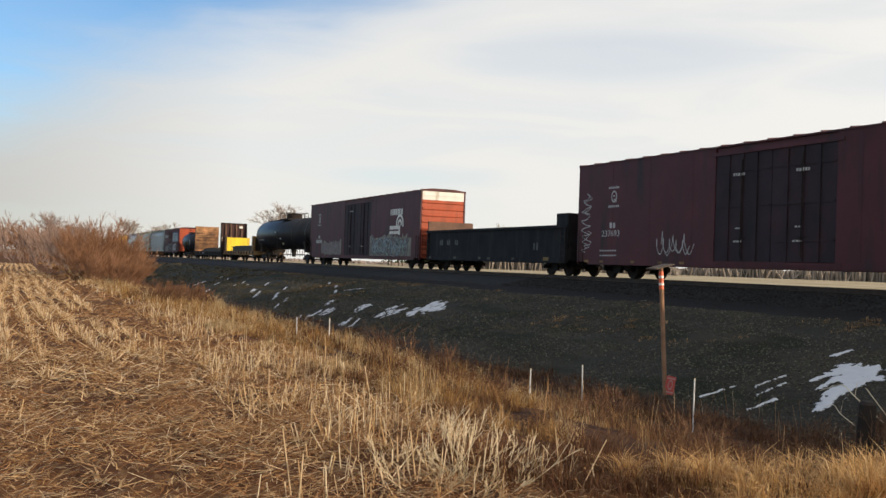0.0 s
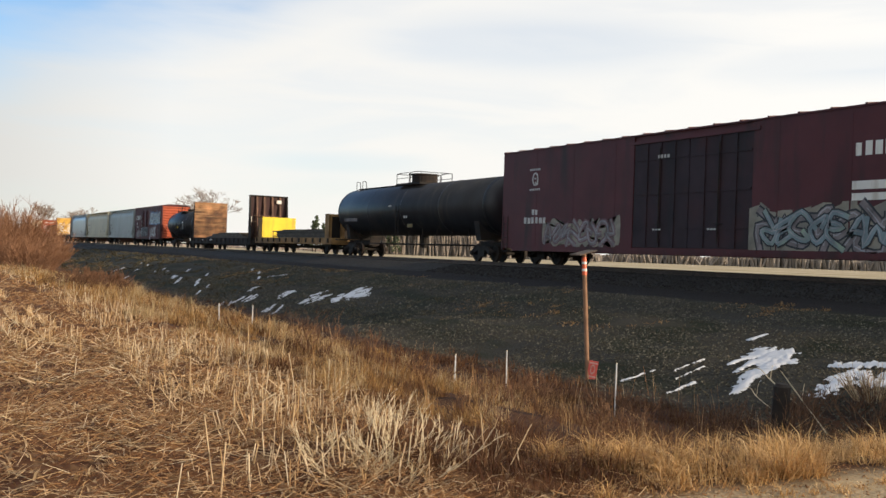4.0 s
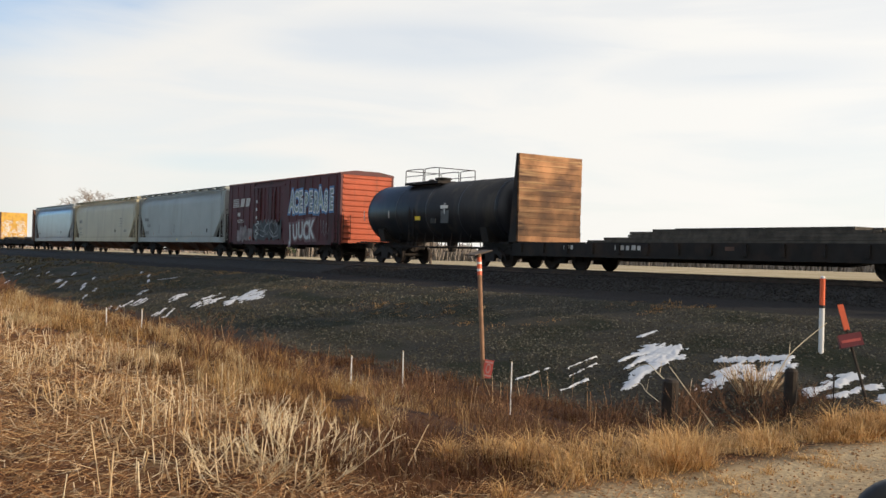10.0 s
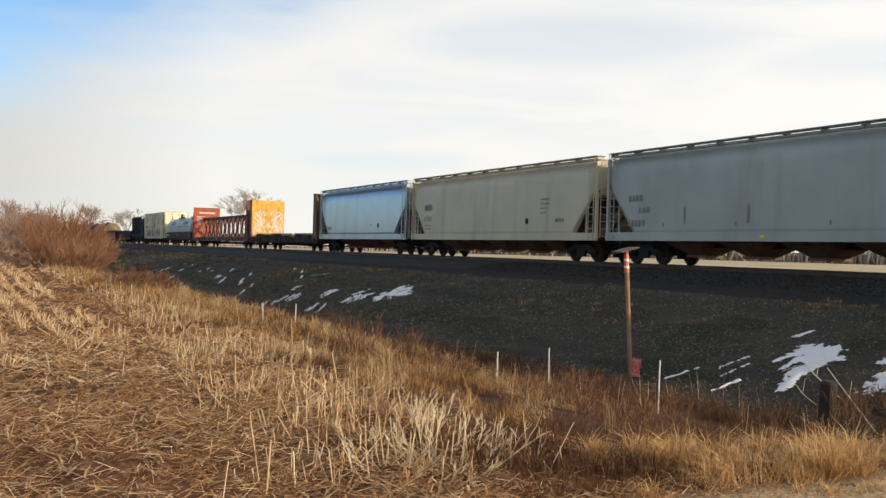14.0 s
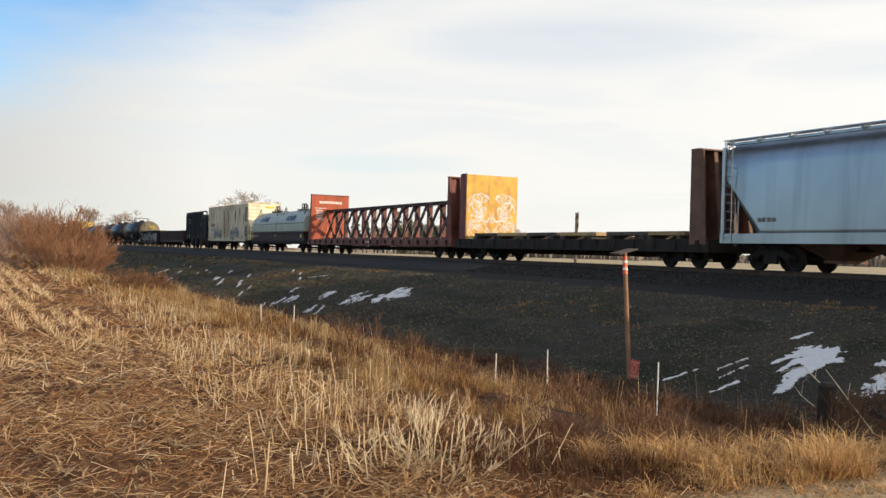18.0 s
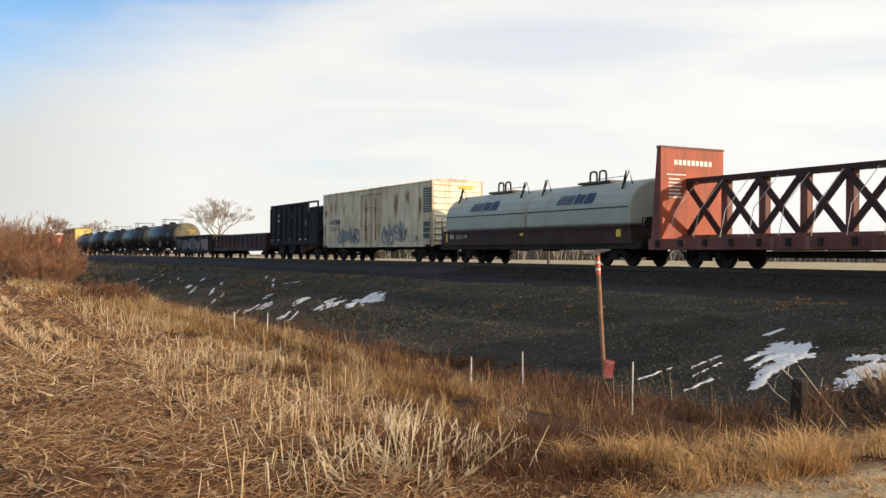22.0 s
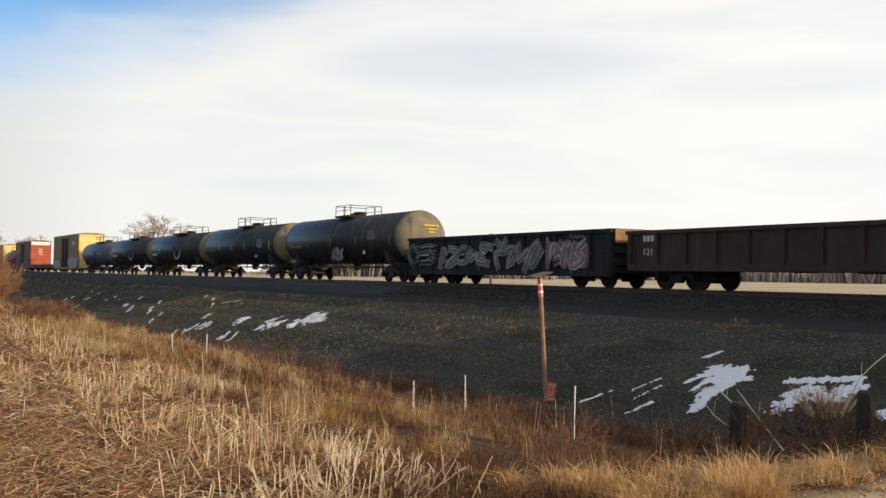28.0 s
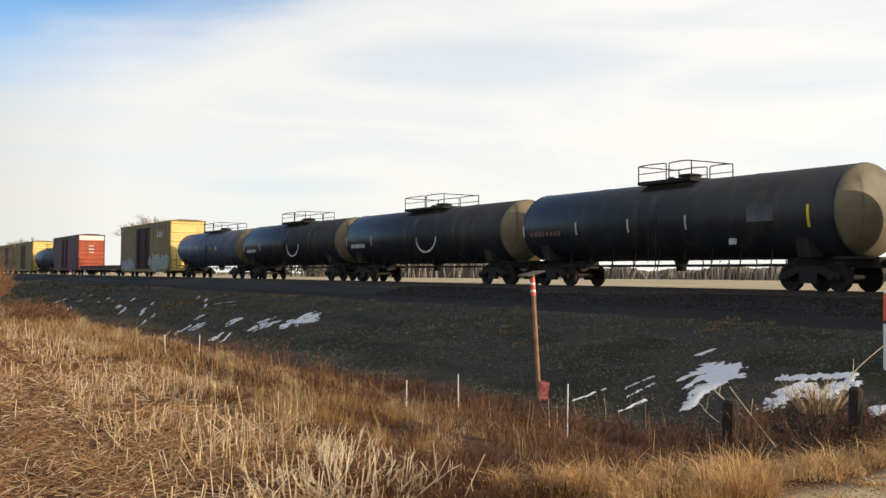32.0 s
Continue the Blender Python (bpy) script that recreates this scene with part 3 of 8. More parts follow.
def scribble(parent, L, u0, u1, z0, z1, turns, material, seed=1, width=0.035, x=-1.507, upright=False):
    rnd = random.Random(seed)
    bm, pts = bmesh.new(), []
    for i in range(turns * 4 + 1):
        f = i / (turns * 4)
        s = math.sin(i * math.pi / 2) * rnd.uniform(0.6, 1.1)
        if upright:
            pts.append(((u0 + u1) / 2 + s * (u1 - u0) / 2, z1 + (z0 - z1) * f + rnd.uniform(-0.06, 0.06)))
        else:
            pts.append((u0 + (u1 - u0) * f + math.cos(i * math.pi / 2) * 0.12, (z0 + z1) / 2 + s * (z1 - z0) / 2))
    stroke(bm, smooth_line(pts, False, 6), width, L, x)
    return part("spray_tag", bm, material, parent)


# ---------------------------------------------------------------- running gear
def wheelset_mesh():
    bm = bmesh.new()
    for s in (-1, 1):
        prof = [(s * 0.685, 0.47), (s * 0.705, 0.475), (s * 0.72, 0.445), (s * 0.80, 0.44), (s * 0.815, 0.43), (s * 0.815, 0.37), (s * 0.78, 0.34), (s * 0.775, 0.15), (s * 0.83, 0.13), (s * 0.83, 0.02)]
        if s > 0:
            prof = prof[::1]
        lathe(bm, prof, "x", (0, 0, 0), 28)
    lathe(bm, [(-0.98, 0.075), (0.98, 0.075)], "x", (0, 0, 0), 10)
    me = bpy.data.meshes.new("wheelset")
    bm.to_mesh(me)
    bm.free()
    me.materials.append(P_IRON)
    return me


def truck_mesh():
    bm = bmesh.new()
    for s in (-1, 1):
        a, b = sorted((s * 0.94, s * 1.08))
        top = [(-1.12, 0.50), (-0.85, 0.62), (-0.45, 0.78), (0.45, 0.78), (0.85, 0.62), (1.12, 0.50), (1.12, 0.34), (0.80, 0.36), (0.42, 0.56), (0.34, 0.56), (0.30, 0.24), (-0.30, 0.24), (-0.34, 0.56), (-0.42, 0.56), (-0.80, 0.36), (-1.12, 0.34)]
        prism(bm, top, "x", a, b)
        for y in (-0.89, 0.89):
            lathe(bm, [(s * 1.06, 0.12), (s * 1.16, 0.12), (s * 1.18, 0.07)], "x", (0, y, 0.44), 12)
        for y in (-0.18, 0.0, 0.18):
            tube(bm, [(s * 1.01, y, 0.26), (s * 1.01, y, 0.56)], 0.07, 8)
    box(bm, -1.0, 1.0, -0.22, 0.22, 0.56, 0.76)
    me = bpy.data.meshes.new("truck")
    bm.to_mesh(me)
    bm.free()
    me.materials.append(P_IRON)
    return me


def coupler_mesh():
    bm = bmesh.new()
    box(bm, -0.10, 0.10, 0.0, 0.52, 0.78, 0.98)
    prism(bm, [(-0.16, 0.50), (0.16, 0.50), (0.20, 0.68), (0.05, 0.80), (0.02, 0.66), (-0.12, 0.68), (-0.20, 0.60)], "z", 0.74, 1.02)
    tube(bm, [(-0.32, 0.05, 0.82), (-0.34, 0.3, 0.55), (-0.22, 0.55, 0.5), (-0.1, 0.68, 0.62)], 0.035, 6)
    me = bpy.data.meshes.new("coupler")
    bm.to_mesh(me)
    bm.free()
    me.materials.append(P_IRON)
    return me


ME_WHEEL, ME_TRUCK, ME_COUPLER = wheelset_mesh(), truck_mesh(), coupler_mesh()
TRAIN = []      # things and the place of their middle at 16 s
WHEELS = []


def child(name, mesh, parent, m=None):
    ob = new(name, mesh)
    ob.parent = parent
    if m is not None:
        ob.matrix_local = m
    return ob


def rail_car(name, label, category, front, rear, inset=2.3, group="cars of the freight train", sill=True):
    """An empty car with trucks and couplers; front and rear are its ends along the track at 16 s."""
    L = rear - front
    c = thing(name, label, category, group, pose(TRACK_X, (front + rear) / 2, RAIL_Z))
    TRAIN.append((c, (front + rear) / 2))
    for s in (-1, 1):
        tr = child("truck", ME_TRUCK, c, pose(0, s * (L / 2 - inset), 0))
        for w in (-0.89, 0.89):
            ws = child("wheelset", ME_WHEEL, tr, pose(0, w, 0.44))
            if -172 < front < 340:
                WHEELS.append((ws, w))
        child("coupler", ME_COUPLER, c, pose(0, s * (L / 2 - 0.05), 0, 0, 0, 0 if s > 0 else 180))
    if sill:
        part("underframe", boxes((-0.33, 0.33, -L / 2 + 0.05, L / 2 - 0.05, 0.72, 1.05)), P_IRON, c)
    return c, L


def ladder(parent, x, y, z0, z1, material, w=0.4, along="y"):
    bm = bmesh.new()
    if along == "y":
        for d in (0, w):
            tube(bm, [(x, y + d, z0), (x, y + d, z1)], 0.018, 5)
        for i in range(int((z1 - z0) / 0.32)):
            tube(bm, [(x, y, z0 + 0.15 + i * 0.32), (x, y + w, z0 + 0.15 + i * 0.32)], 0.014, 4)
    else:
        for d in (0, w):
            tube(bm, [(x + d, y, z0), (x + d, y, z1)], 0.018, 5)
        for i in range(int((z1 - z0) / 0.32)):
            tube(bm, [(x, y, z0 + 0.15 + i * 0.32), (x + w, y, z0 + 0.15 + i * 0.32)], 0.014, 4)
    return part("ladder", bm, material, parent)


def brake_gear(c, L, span=0.5):
    bm = bmesh.new()
    lathe(bm, [(-0.45, 0.19), (0.45, 0.19)], "y", (-0.75, 1.2, 0.82), 12)
    box(bm, -1.0, -0.5, -1.6, -0.9, 0.62, 0.95)
    tube(bm, [(-0.6, -L * span / 2, 0.8), (-0.6, L * span / 2, 0.78)], 0.03, 5)
    return part("brake_gear", bm, P_IRON, c)


# ---------------------------------------------------------------- boxcars
def boxcar(name, label, front, rear, H, z0, paint, end_paint, doors, cap=None, ribs_end=9, posts=0, roof=None, door_paint=None, inset=2.6, arch=0.12):
    c, L = rail_car(name, label, "boxcar", front, rear, inset)
    h, eave = L / 2, H - arch
    d0, d1 = doors
    # side walls either side of the doors
    for s in (-1, 1):
        for a, b in ((h - d0, h), (-h, h - d1)):
            part("side_wall", boxes((*sorted((s * 1.42, s * 1.50)), a, b, z0, eave)), paint, c)
        part("door_backing", boxes((*sorted((s * 1.38, s * 1.44)), h - d1, h - d0, z0, eave)), paint, c)
        part("side_sill", boxes((*sorted((s * 1.44, s * 1.515)), -h + 0.9, h - 0.9, z0 - 0.13, z0 + 0.10)), paint, c)
        # two door leaves on their tracks
        n = 2
        dw = (d1 - d0) / n
        for i in range(n):
            ya, yb = h - d0 - dw * (i + 1) + 0.02, h - d0 - dw * i - 0.02
            leaf = part("door", boxes((*sorted((s * 1.44, s * (1.475 + 0.0 * i))), ya, yb, z0 + 0.12, eave - 0.35)), door_paint or paint, c)
            for f in (0.25, 0.5, 0.75):
                part("door_stiffener", boxes((*sorted((s * 1.475, s * 1.515)), ya + (yb - ya) * f - 0.05, ya + (yb - ya) * f + 0.05, z0 + 0.14, eave - 0.37)), door_paint or paint, leaf)
            for f in (0.18, 0.5, 0.82):
                zz = z0 + 0.12 + (eave - 0.35 - z0) * f
                part("door_crossbar", boxes((*sorted((s * 1.475, s * 1.50)), ya + 0.05, yb - 0.05, zz - 0.04, zz + 0.04)), door_paint or paint, leaf)
            part("lock_rod", tube(bmesh.new(), [(s * 1.535, (ya + yb) / 2, z0 + 0.3), (s * 1.535, (ya + yb) / 2, eave - 0.6)], 0.022, 5), P_IRON, leaf)
            part("lock_lever", tube(bmesh.new(), [(s * 1.53, (ya + yb) / 2 - 0.25, z0 + 1.0), (s * 1.53, (ya + yb) / 2 + 0.25, z0 + 1.0)], 0.02, 5), P_IRON, leaf)
        part("door_track", boxes((*sorted((s * 1.44, s * 1.53)), h - d1 - 0.3, h - d0 + 0.3, eave - 0.35, eave - 0.22)), paint, c)
        part("door_track", boxes((*sorted((s * 1.44, s * 1.53)), h - d1 - 0.3, h - d0 + 0.3, z0 - 0.02, z0 + 0.10)), paint, c)
        for i in range(posts):
            y = -h + L * (i + 0.5) / posts
            if not h - d1 - 0.2 < y < h - d0 + 0.2:
                part("side_post", boxes((*sorted((s * 1.50, s * 1.53)), y - 0.07, y + 0.07, z0 + 0.12, eave - 0.1)), paint, c)
        if not posts:
            for i in range(1, 9):      # welded seams between the side sheets
                y = -h + L * i / 9
                if not (h - d1 < y < h - d0):
                    part("side_seam", boxes((*sorted((s * 1.50, s * 1.506)), y - 0.03, y + 0.03, z0 + 0.1, eave - 0.05)), paint, c)
    # ends with pressed ribs; end_paint is the side paint brightened as if in sun
    for s in (-1, 1):
        top = eave - (0.62 if cap else 0.02)
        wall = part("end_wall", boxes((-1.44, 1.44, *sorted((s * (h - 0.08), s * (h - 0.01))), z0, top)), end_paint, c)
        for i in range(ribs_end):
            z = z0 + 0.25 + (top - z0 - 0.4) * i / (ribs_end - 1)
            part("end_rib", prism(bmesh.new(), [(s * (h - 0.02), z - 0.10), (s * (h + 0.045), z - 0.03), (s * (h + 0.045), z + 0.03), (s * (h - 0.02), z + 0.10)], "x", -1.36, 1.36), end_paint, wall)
        for e in (-1, 1):
            part("corner_post", boxes((*sorted((e * 1.40, e * 1.505)), *sorted((s * (h - 0.1), s * (h + 0.012))), z0 - 0.1, eave)), paint, c)
        if cap:
            bm = boxes((-1.44, 1.44, *sorted((s * (h - 0.08), s * h)), top, eave))
            box(bm, -1.3, 1.3, *sorted((s * h, s * (h + 0.03))), top + 0.3, top + 0.36)
            part("white_end_panel", bm, cap, c)
        ladder(c, -1.53, s * (h - 0.15) - (0.4 if s > 0 else 0), z0 - 0.3, z0 + 1.5, P_IRON)
        ladder(c, -1.35, s * (h + 0.09), z0 + 0.1, z0 + 1.5, P_IRON, 0.4, "x")
        part("brake_step", boxes((-0.5, 0.5, *sorted((s * (h + 0.01), s * (h + 0.22))), 1.0, 1.04)), P_IRON, c)
    bm = bmesh.new()
    prism(bm, [(-1.53, eave - 0.03), (-1.53, eave + 0.03), (-0.7, H), (0.7, H), (1.53, eave + 0.03), (1.53, eave - 0.03)], "y", -h - 0.02, h + 0.02)
    n = int(L / 1.25)
    for i in range(n + 1):
        y = -h + 0.1 + (L - 0.2) * i / n
        prism(bm, [(-1.54, eave + 0.0), (-1.54, eave + 0.07), (-0.7, H + 0.05), (0.7, H + 0.05), (1.54, eave + 0.07), (1.54, eave + 0.0)], "y", y - 0.05, y + 0.05)
    part("roof", bm, roof or paint, c)
    part("floor", boxes((-1.40, 1.40, -h + 0.1, h - 0.1, z0 - 0.02, z0 + 0.06)), P_IRON, c)
    brake_gear(c, L)
    return c, L


def ring_logo(c, L, u, z, r, material, w=0.09):
    bm = bmesh.new()
    pts = [(u + math.cos(i / 20 * math.tau) * r * 0.8, z + math.sin(i / 20 * math.tau) * r) for i in range(20)]
    stroke(bm, pts, w, L, -1.508, True)
    stroke(bm, [(u - r * 0.1, z - r * 0.5), (u + r * 0.9, z - r * 0.95)], w * 0.8, L, -1.509)
    stroke(bm, [(u - r * 0.3, z + 0.1 * r), (u + r * 0.3, z + 0.1 * r)], w * 0.8, L, -1.509)
    part("round_emblem", bm, material, c)
    bars(c, u - 0.45, z + r + 0.12, L, 0.9, 0.10, 6, material)
    bars(c, u - 0.45, z - r - 0.25, L, 0.9, 0.10, 6, material)


def big_boxcar_first():
    c, L = boxcar("boxcar", "long oxide red high boxcar with white spray tags", -170.0, -143.9, 5.36, 0.72, P_RED, P_RED_SUN, (10.1, 16.35), P_WHITE, 9, door_paint=P_SOOT)
    ring_logo(c, L, 3.05, 3.68, 0.24, P_MARK, 0.07)
    bars(c, 2.75, 2.25, L, 0.55, 0.28, 2, P_MARK)
    lettering(c, "237693", 0.40, (-1.508, L / 2 - 2.1, 1.88), SIDE_TURN, P_MARK, "car_number", 1.25)
    for i in range(2):
        bars(c, 2.0, 1.20 - i * 0.22, L, 1.4, 0.07, 7, P_MARK)
    scribble(c, L, 0.3, 1.1, 1.1, 3.9, 6, P_MARK, 3, 0.035, upright=True)
    scribble(c, L, 0.45, 1.3, 1.3, 2.2, 2, P_MARK, 4, 0.03, upright=True)
    scribble(c, L, 0.5, 1.25, 2.9, 3.8, 2, P_MARK, 6, 0.03, upright=True)
    scribble(c, L, 6.3, 8.5, 1.1, 1.75, 5, P_MARK, 5, 0.035)
    scribble(c, L, 6.6, 8.8, 1.0, 2.0, 3, P_MARK, 8, 0.035)
    bars(c, 11.2, 4.05, L, 0.7, 0.12, 5, P_MARK, -1.535)
    bars(c, 14.5, 4.0, L, 0.7, 0.12, 5, P_MARK, -1.535)
    for u in (11.3, 14.4):
        bars(c, u, 1.55, L, 0.5, 0.07, 3, P_MARK, -1.535)
        bars(c, u + 0.1, 2.05, L, 0.35, 0.06, 2, P_MARK, -1.535)
    for u in (0.7, 2.0, 4.5, 6.5, 8.0, 18.5):
        bars(c, u, 0.68, L, 0.45, 0.12, 1, P_SILL, -1.518, "reflector")


def big_boxcar_second():
    c, L = boxcar("boxcar", "long oxide red boxcar with sunlit end and graffiti", -123.75, -97.6, 5.35, 0.72, P_RED, P_RED_SUN, (9.9, 16.3), P_WHITE, 9, door_paint=P_SOOT)
    ring_logo(c, L, 2.8, 3.88, 0.27, P_MARK, 0.08)
    bars(c, 2.6, 2.25, L, 0.55, 0.25, 2, P_MARK)
    bars(c, 1.95, 1.85, L, 1.9, 0.30, 6, P_MARK, name="car_number")
    bars(c, 20.5, 3.72, L, 2.45, 0.45, 7, P_WHITE, name="railway_name")
    bm = bmesh.new()      # wheel-on-rail shaped emblem
    stroke(bm, [(20.4, 2.83), (22.5, 2.83)], 0.26, L, -1.508)
    stroke(bm, [(20.4, 2.48), (22.3, 2.48)], 0.22, L, -1.508)
    stroke(bm, [(22.35, 2.95), (22.35, 2.3)], 0.26, L, -1.509)
    for r in (0.28, 0.62):
        stroke(bm, [(22.4 + math.cos(a * math.pi / 12 - 0.3) * r, 3.05 + math.sin(a * math.pi / 12 - 0.3) * r) for a in range(0, 15)], 0.2, L, -1.5095)
    part("wheel_emblem", bm, P_WHITE, c)
    bm = bmesh.new()      # pale blocks rolled on behind the letters
    rnd = random.Random(19)
    u = 16.2
    while u < 24.4:
        w = rnd.uniform(0.25, 0.6)
        fill(bm, [(u, 0.80), (u + w, 0.80), (u + w, rnd.uniform(2.0, 2.45)), (u, rnd.uniform(2.0, 2.45))], L, -1.5055)
        u += w
    part("graffiti_ground", bm, P_OCHRE, c)["kind"] = "stuff"
    graffiti(c, L, 16.3, 24.3, 0.85, 2.2, 9, P_TAGG, P_TAGD, None, 11)
    graffiti(c, L, 16.8, 23.8, 0.95, 2.05, 10, P_TAGC, P_TAGD, None, 15, -1.522)
    graffiti(c, L, 3.7, 9.0, 0.85, 1.95, 8, P_TAGG, P_TAGE, P_OCHRE, 12)
    bars(c, 11.4, 4.25, L, 0.7, 0.14, 4, P_MARK, -1.535)
    for u in (11.2, 14.2):
        bars(c, u, 1.5, L, 0.5, 0.07, 3, P_MARK, -1.535)


def rib_boxcar():
    c, L = boxcar("boxcar", "rust red ribbed boxcar covered in pale blue graffiti", -22.1, -6.45, 4.83, 0.98, P_RED, P_RED_SUN, (4.1, 8.4), None, 12, 16, arch=0.16)
    bm = bmesh.new()
    for i in range(5):
        stroke(bm, [(0.75 + 0.02 * i, 3.25 + i * 0.115), (1.9 - 0.03 * i, 3.25 + i * 0.115)], 0.06, L, -1.535)
    for u in (2.0, 2.85):      # two slanted blocks beside the bars
        fill(bm, [(u, 3.23), (u + 0.62, 3.23), (u + 0.78, 3.75), (u + 0.16, 3.75)], L, -1.535)
    part("railway_emblem", bm, P_MARK, c)
    lettering(c, "407011", 0.33, (-1.536, L / 2 - 1.5, 2.2), SIDE_TURN, P_MARK, "car_number", 1.2)
    bars(c, 1.6, 2.62, L, 0.5, 0.25, 2, P_MARK, -1.536)
    graffiti_word(c, L, "ACEPERASE", 9.4, 15.0, 2.75, 3.85, P_TAGC, P_TAGH, P_TAGB, 21, -1.537)
    graffiti_word(c, L, "JUUCK", 9.3, 12.7, 1.2, 2.1, P_TAGA, P_TAGG, P_TAGE, 22, -1.537)
    bm = bmesh.new()      # rolled-on grey patches
    rnd = random.Random(23)
    for u in (1.6, 2.45, 3.3):
        ragged(bm, u, u + 0.75, 1.05, 1.95, L, -1.536 - 0.0005 * u, rnd, 4)
    part("painted_patch", bm, P_TAGG, c)["kind"] = "stuff"
    graffiti(c, L, 4.4, 8.2, 1.1, 2.3, 5, P_TAGD, P_TAGD, P_TAGD, 24, -1.54)
    scribble(c, L, 4.5, 5.1, 1.2, 2.3, 3, P_TAGA, 29, 0.06, -1.56, True)
    scribble(c, L, 6.0, 7.9, 2.1, 2.4, 4, P_TAGG, 30, 0.05, -1.56)
    for z in (2.4, 2.9, 3.4):
        bars(c, 4.6, z, L, 0.3, 0.2, 1, P_MARK, -1.56)
    scribble(c, L, 13.4, 14.4, 1.4, 2.2, 3, P_TAGG, 25, 0.03, -1.536)
    bars(c, 3.6, 1.15, L, 0.35, 0.18, 1, P_RED_SUN, -1.536, "reflector")


def far_boxcars():
    for k in range(3):      # the train goes on ahead and keeps the bank in shade
        boxcar("boxcar", "oxide red boxcar further ahead in the train", -198.2 - 27.4 * k, -171.2 - 27.4 * k, 5.3, 0.72, P_RED, P_RED_SUN, (10, 16.3), P_WHITE, 6)
    c, L = boxcar("boxcar", "old yellow boxcar with dark doors and sunlit end", 277.2, 296.0, 5.2, 0.6, P_YBOX, P_YBOX_SUN, (6.4, 11.8), None, 6, 18, door_paint=P_MAROON)
    bars(c, 14.6, 3.7, L, 2.0, 0.55, 3, P_MARK, -1.536)
    graffiti(c, L, 11.9, 18.2, 0.7, 2.0, 6, P_TAGC, P_TAGA, None, 31, -1.536)
    graffiti(c, L, 0.6, 6.0, 0.7, 1.6, 5, P_TAGC, P_TAGA, None, 32, -1.536)
    c, L = boxcar("boxcar", "dark red boxcar with white roofline and red end", 318.9, 336.6, 5.15, 0.7, P_RED, P_RED_SUN, (6.5, 11.0), P_WHITE, 7)
    for z in (3.6, 3.2, 2.8):
        part("end_marking", boxes((-0.3, 0.3, -L / 2 - 0.06, -L / 2 - 0.05, z, z + 0.16)), P_MARK, c)
    for a, b in ((355.0, 374.3), (375.4, 394.0)):
        boxcar("boxcar", "old yellow boxcar far down the train", a, b, 5.2, 0.6, P_YBOX, P_YBOX_SUN, (7, 12.0), None, 6, 14, door_paint=P_BROWN)
    boxcar("boxcar", "oxide red boxcar at the tail of the train", 395.2, 412.0, 5.0, 0.7, P_RED, P_RED_SUN, (6, 10.5), None, 6)


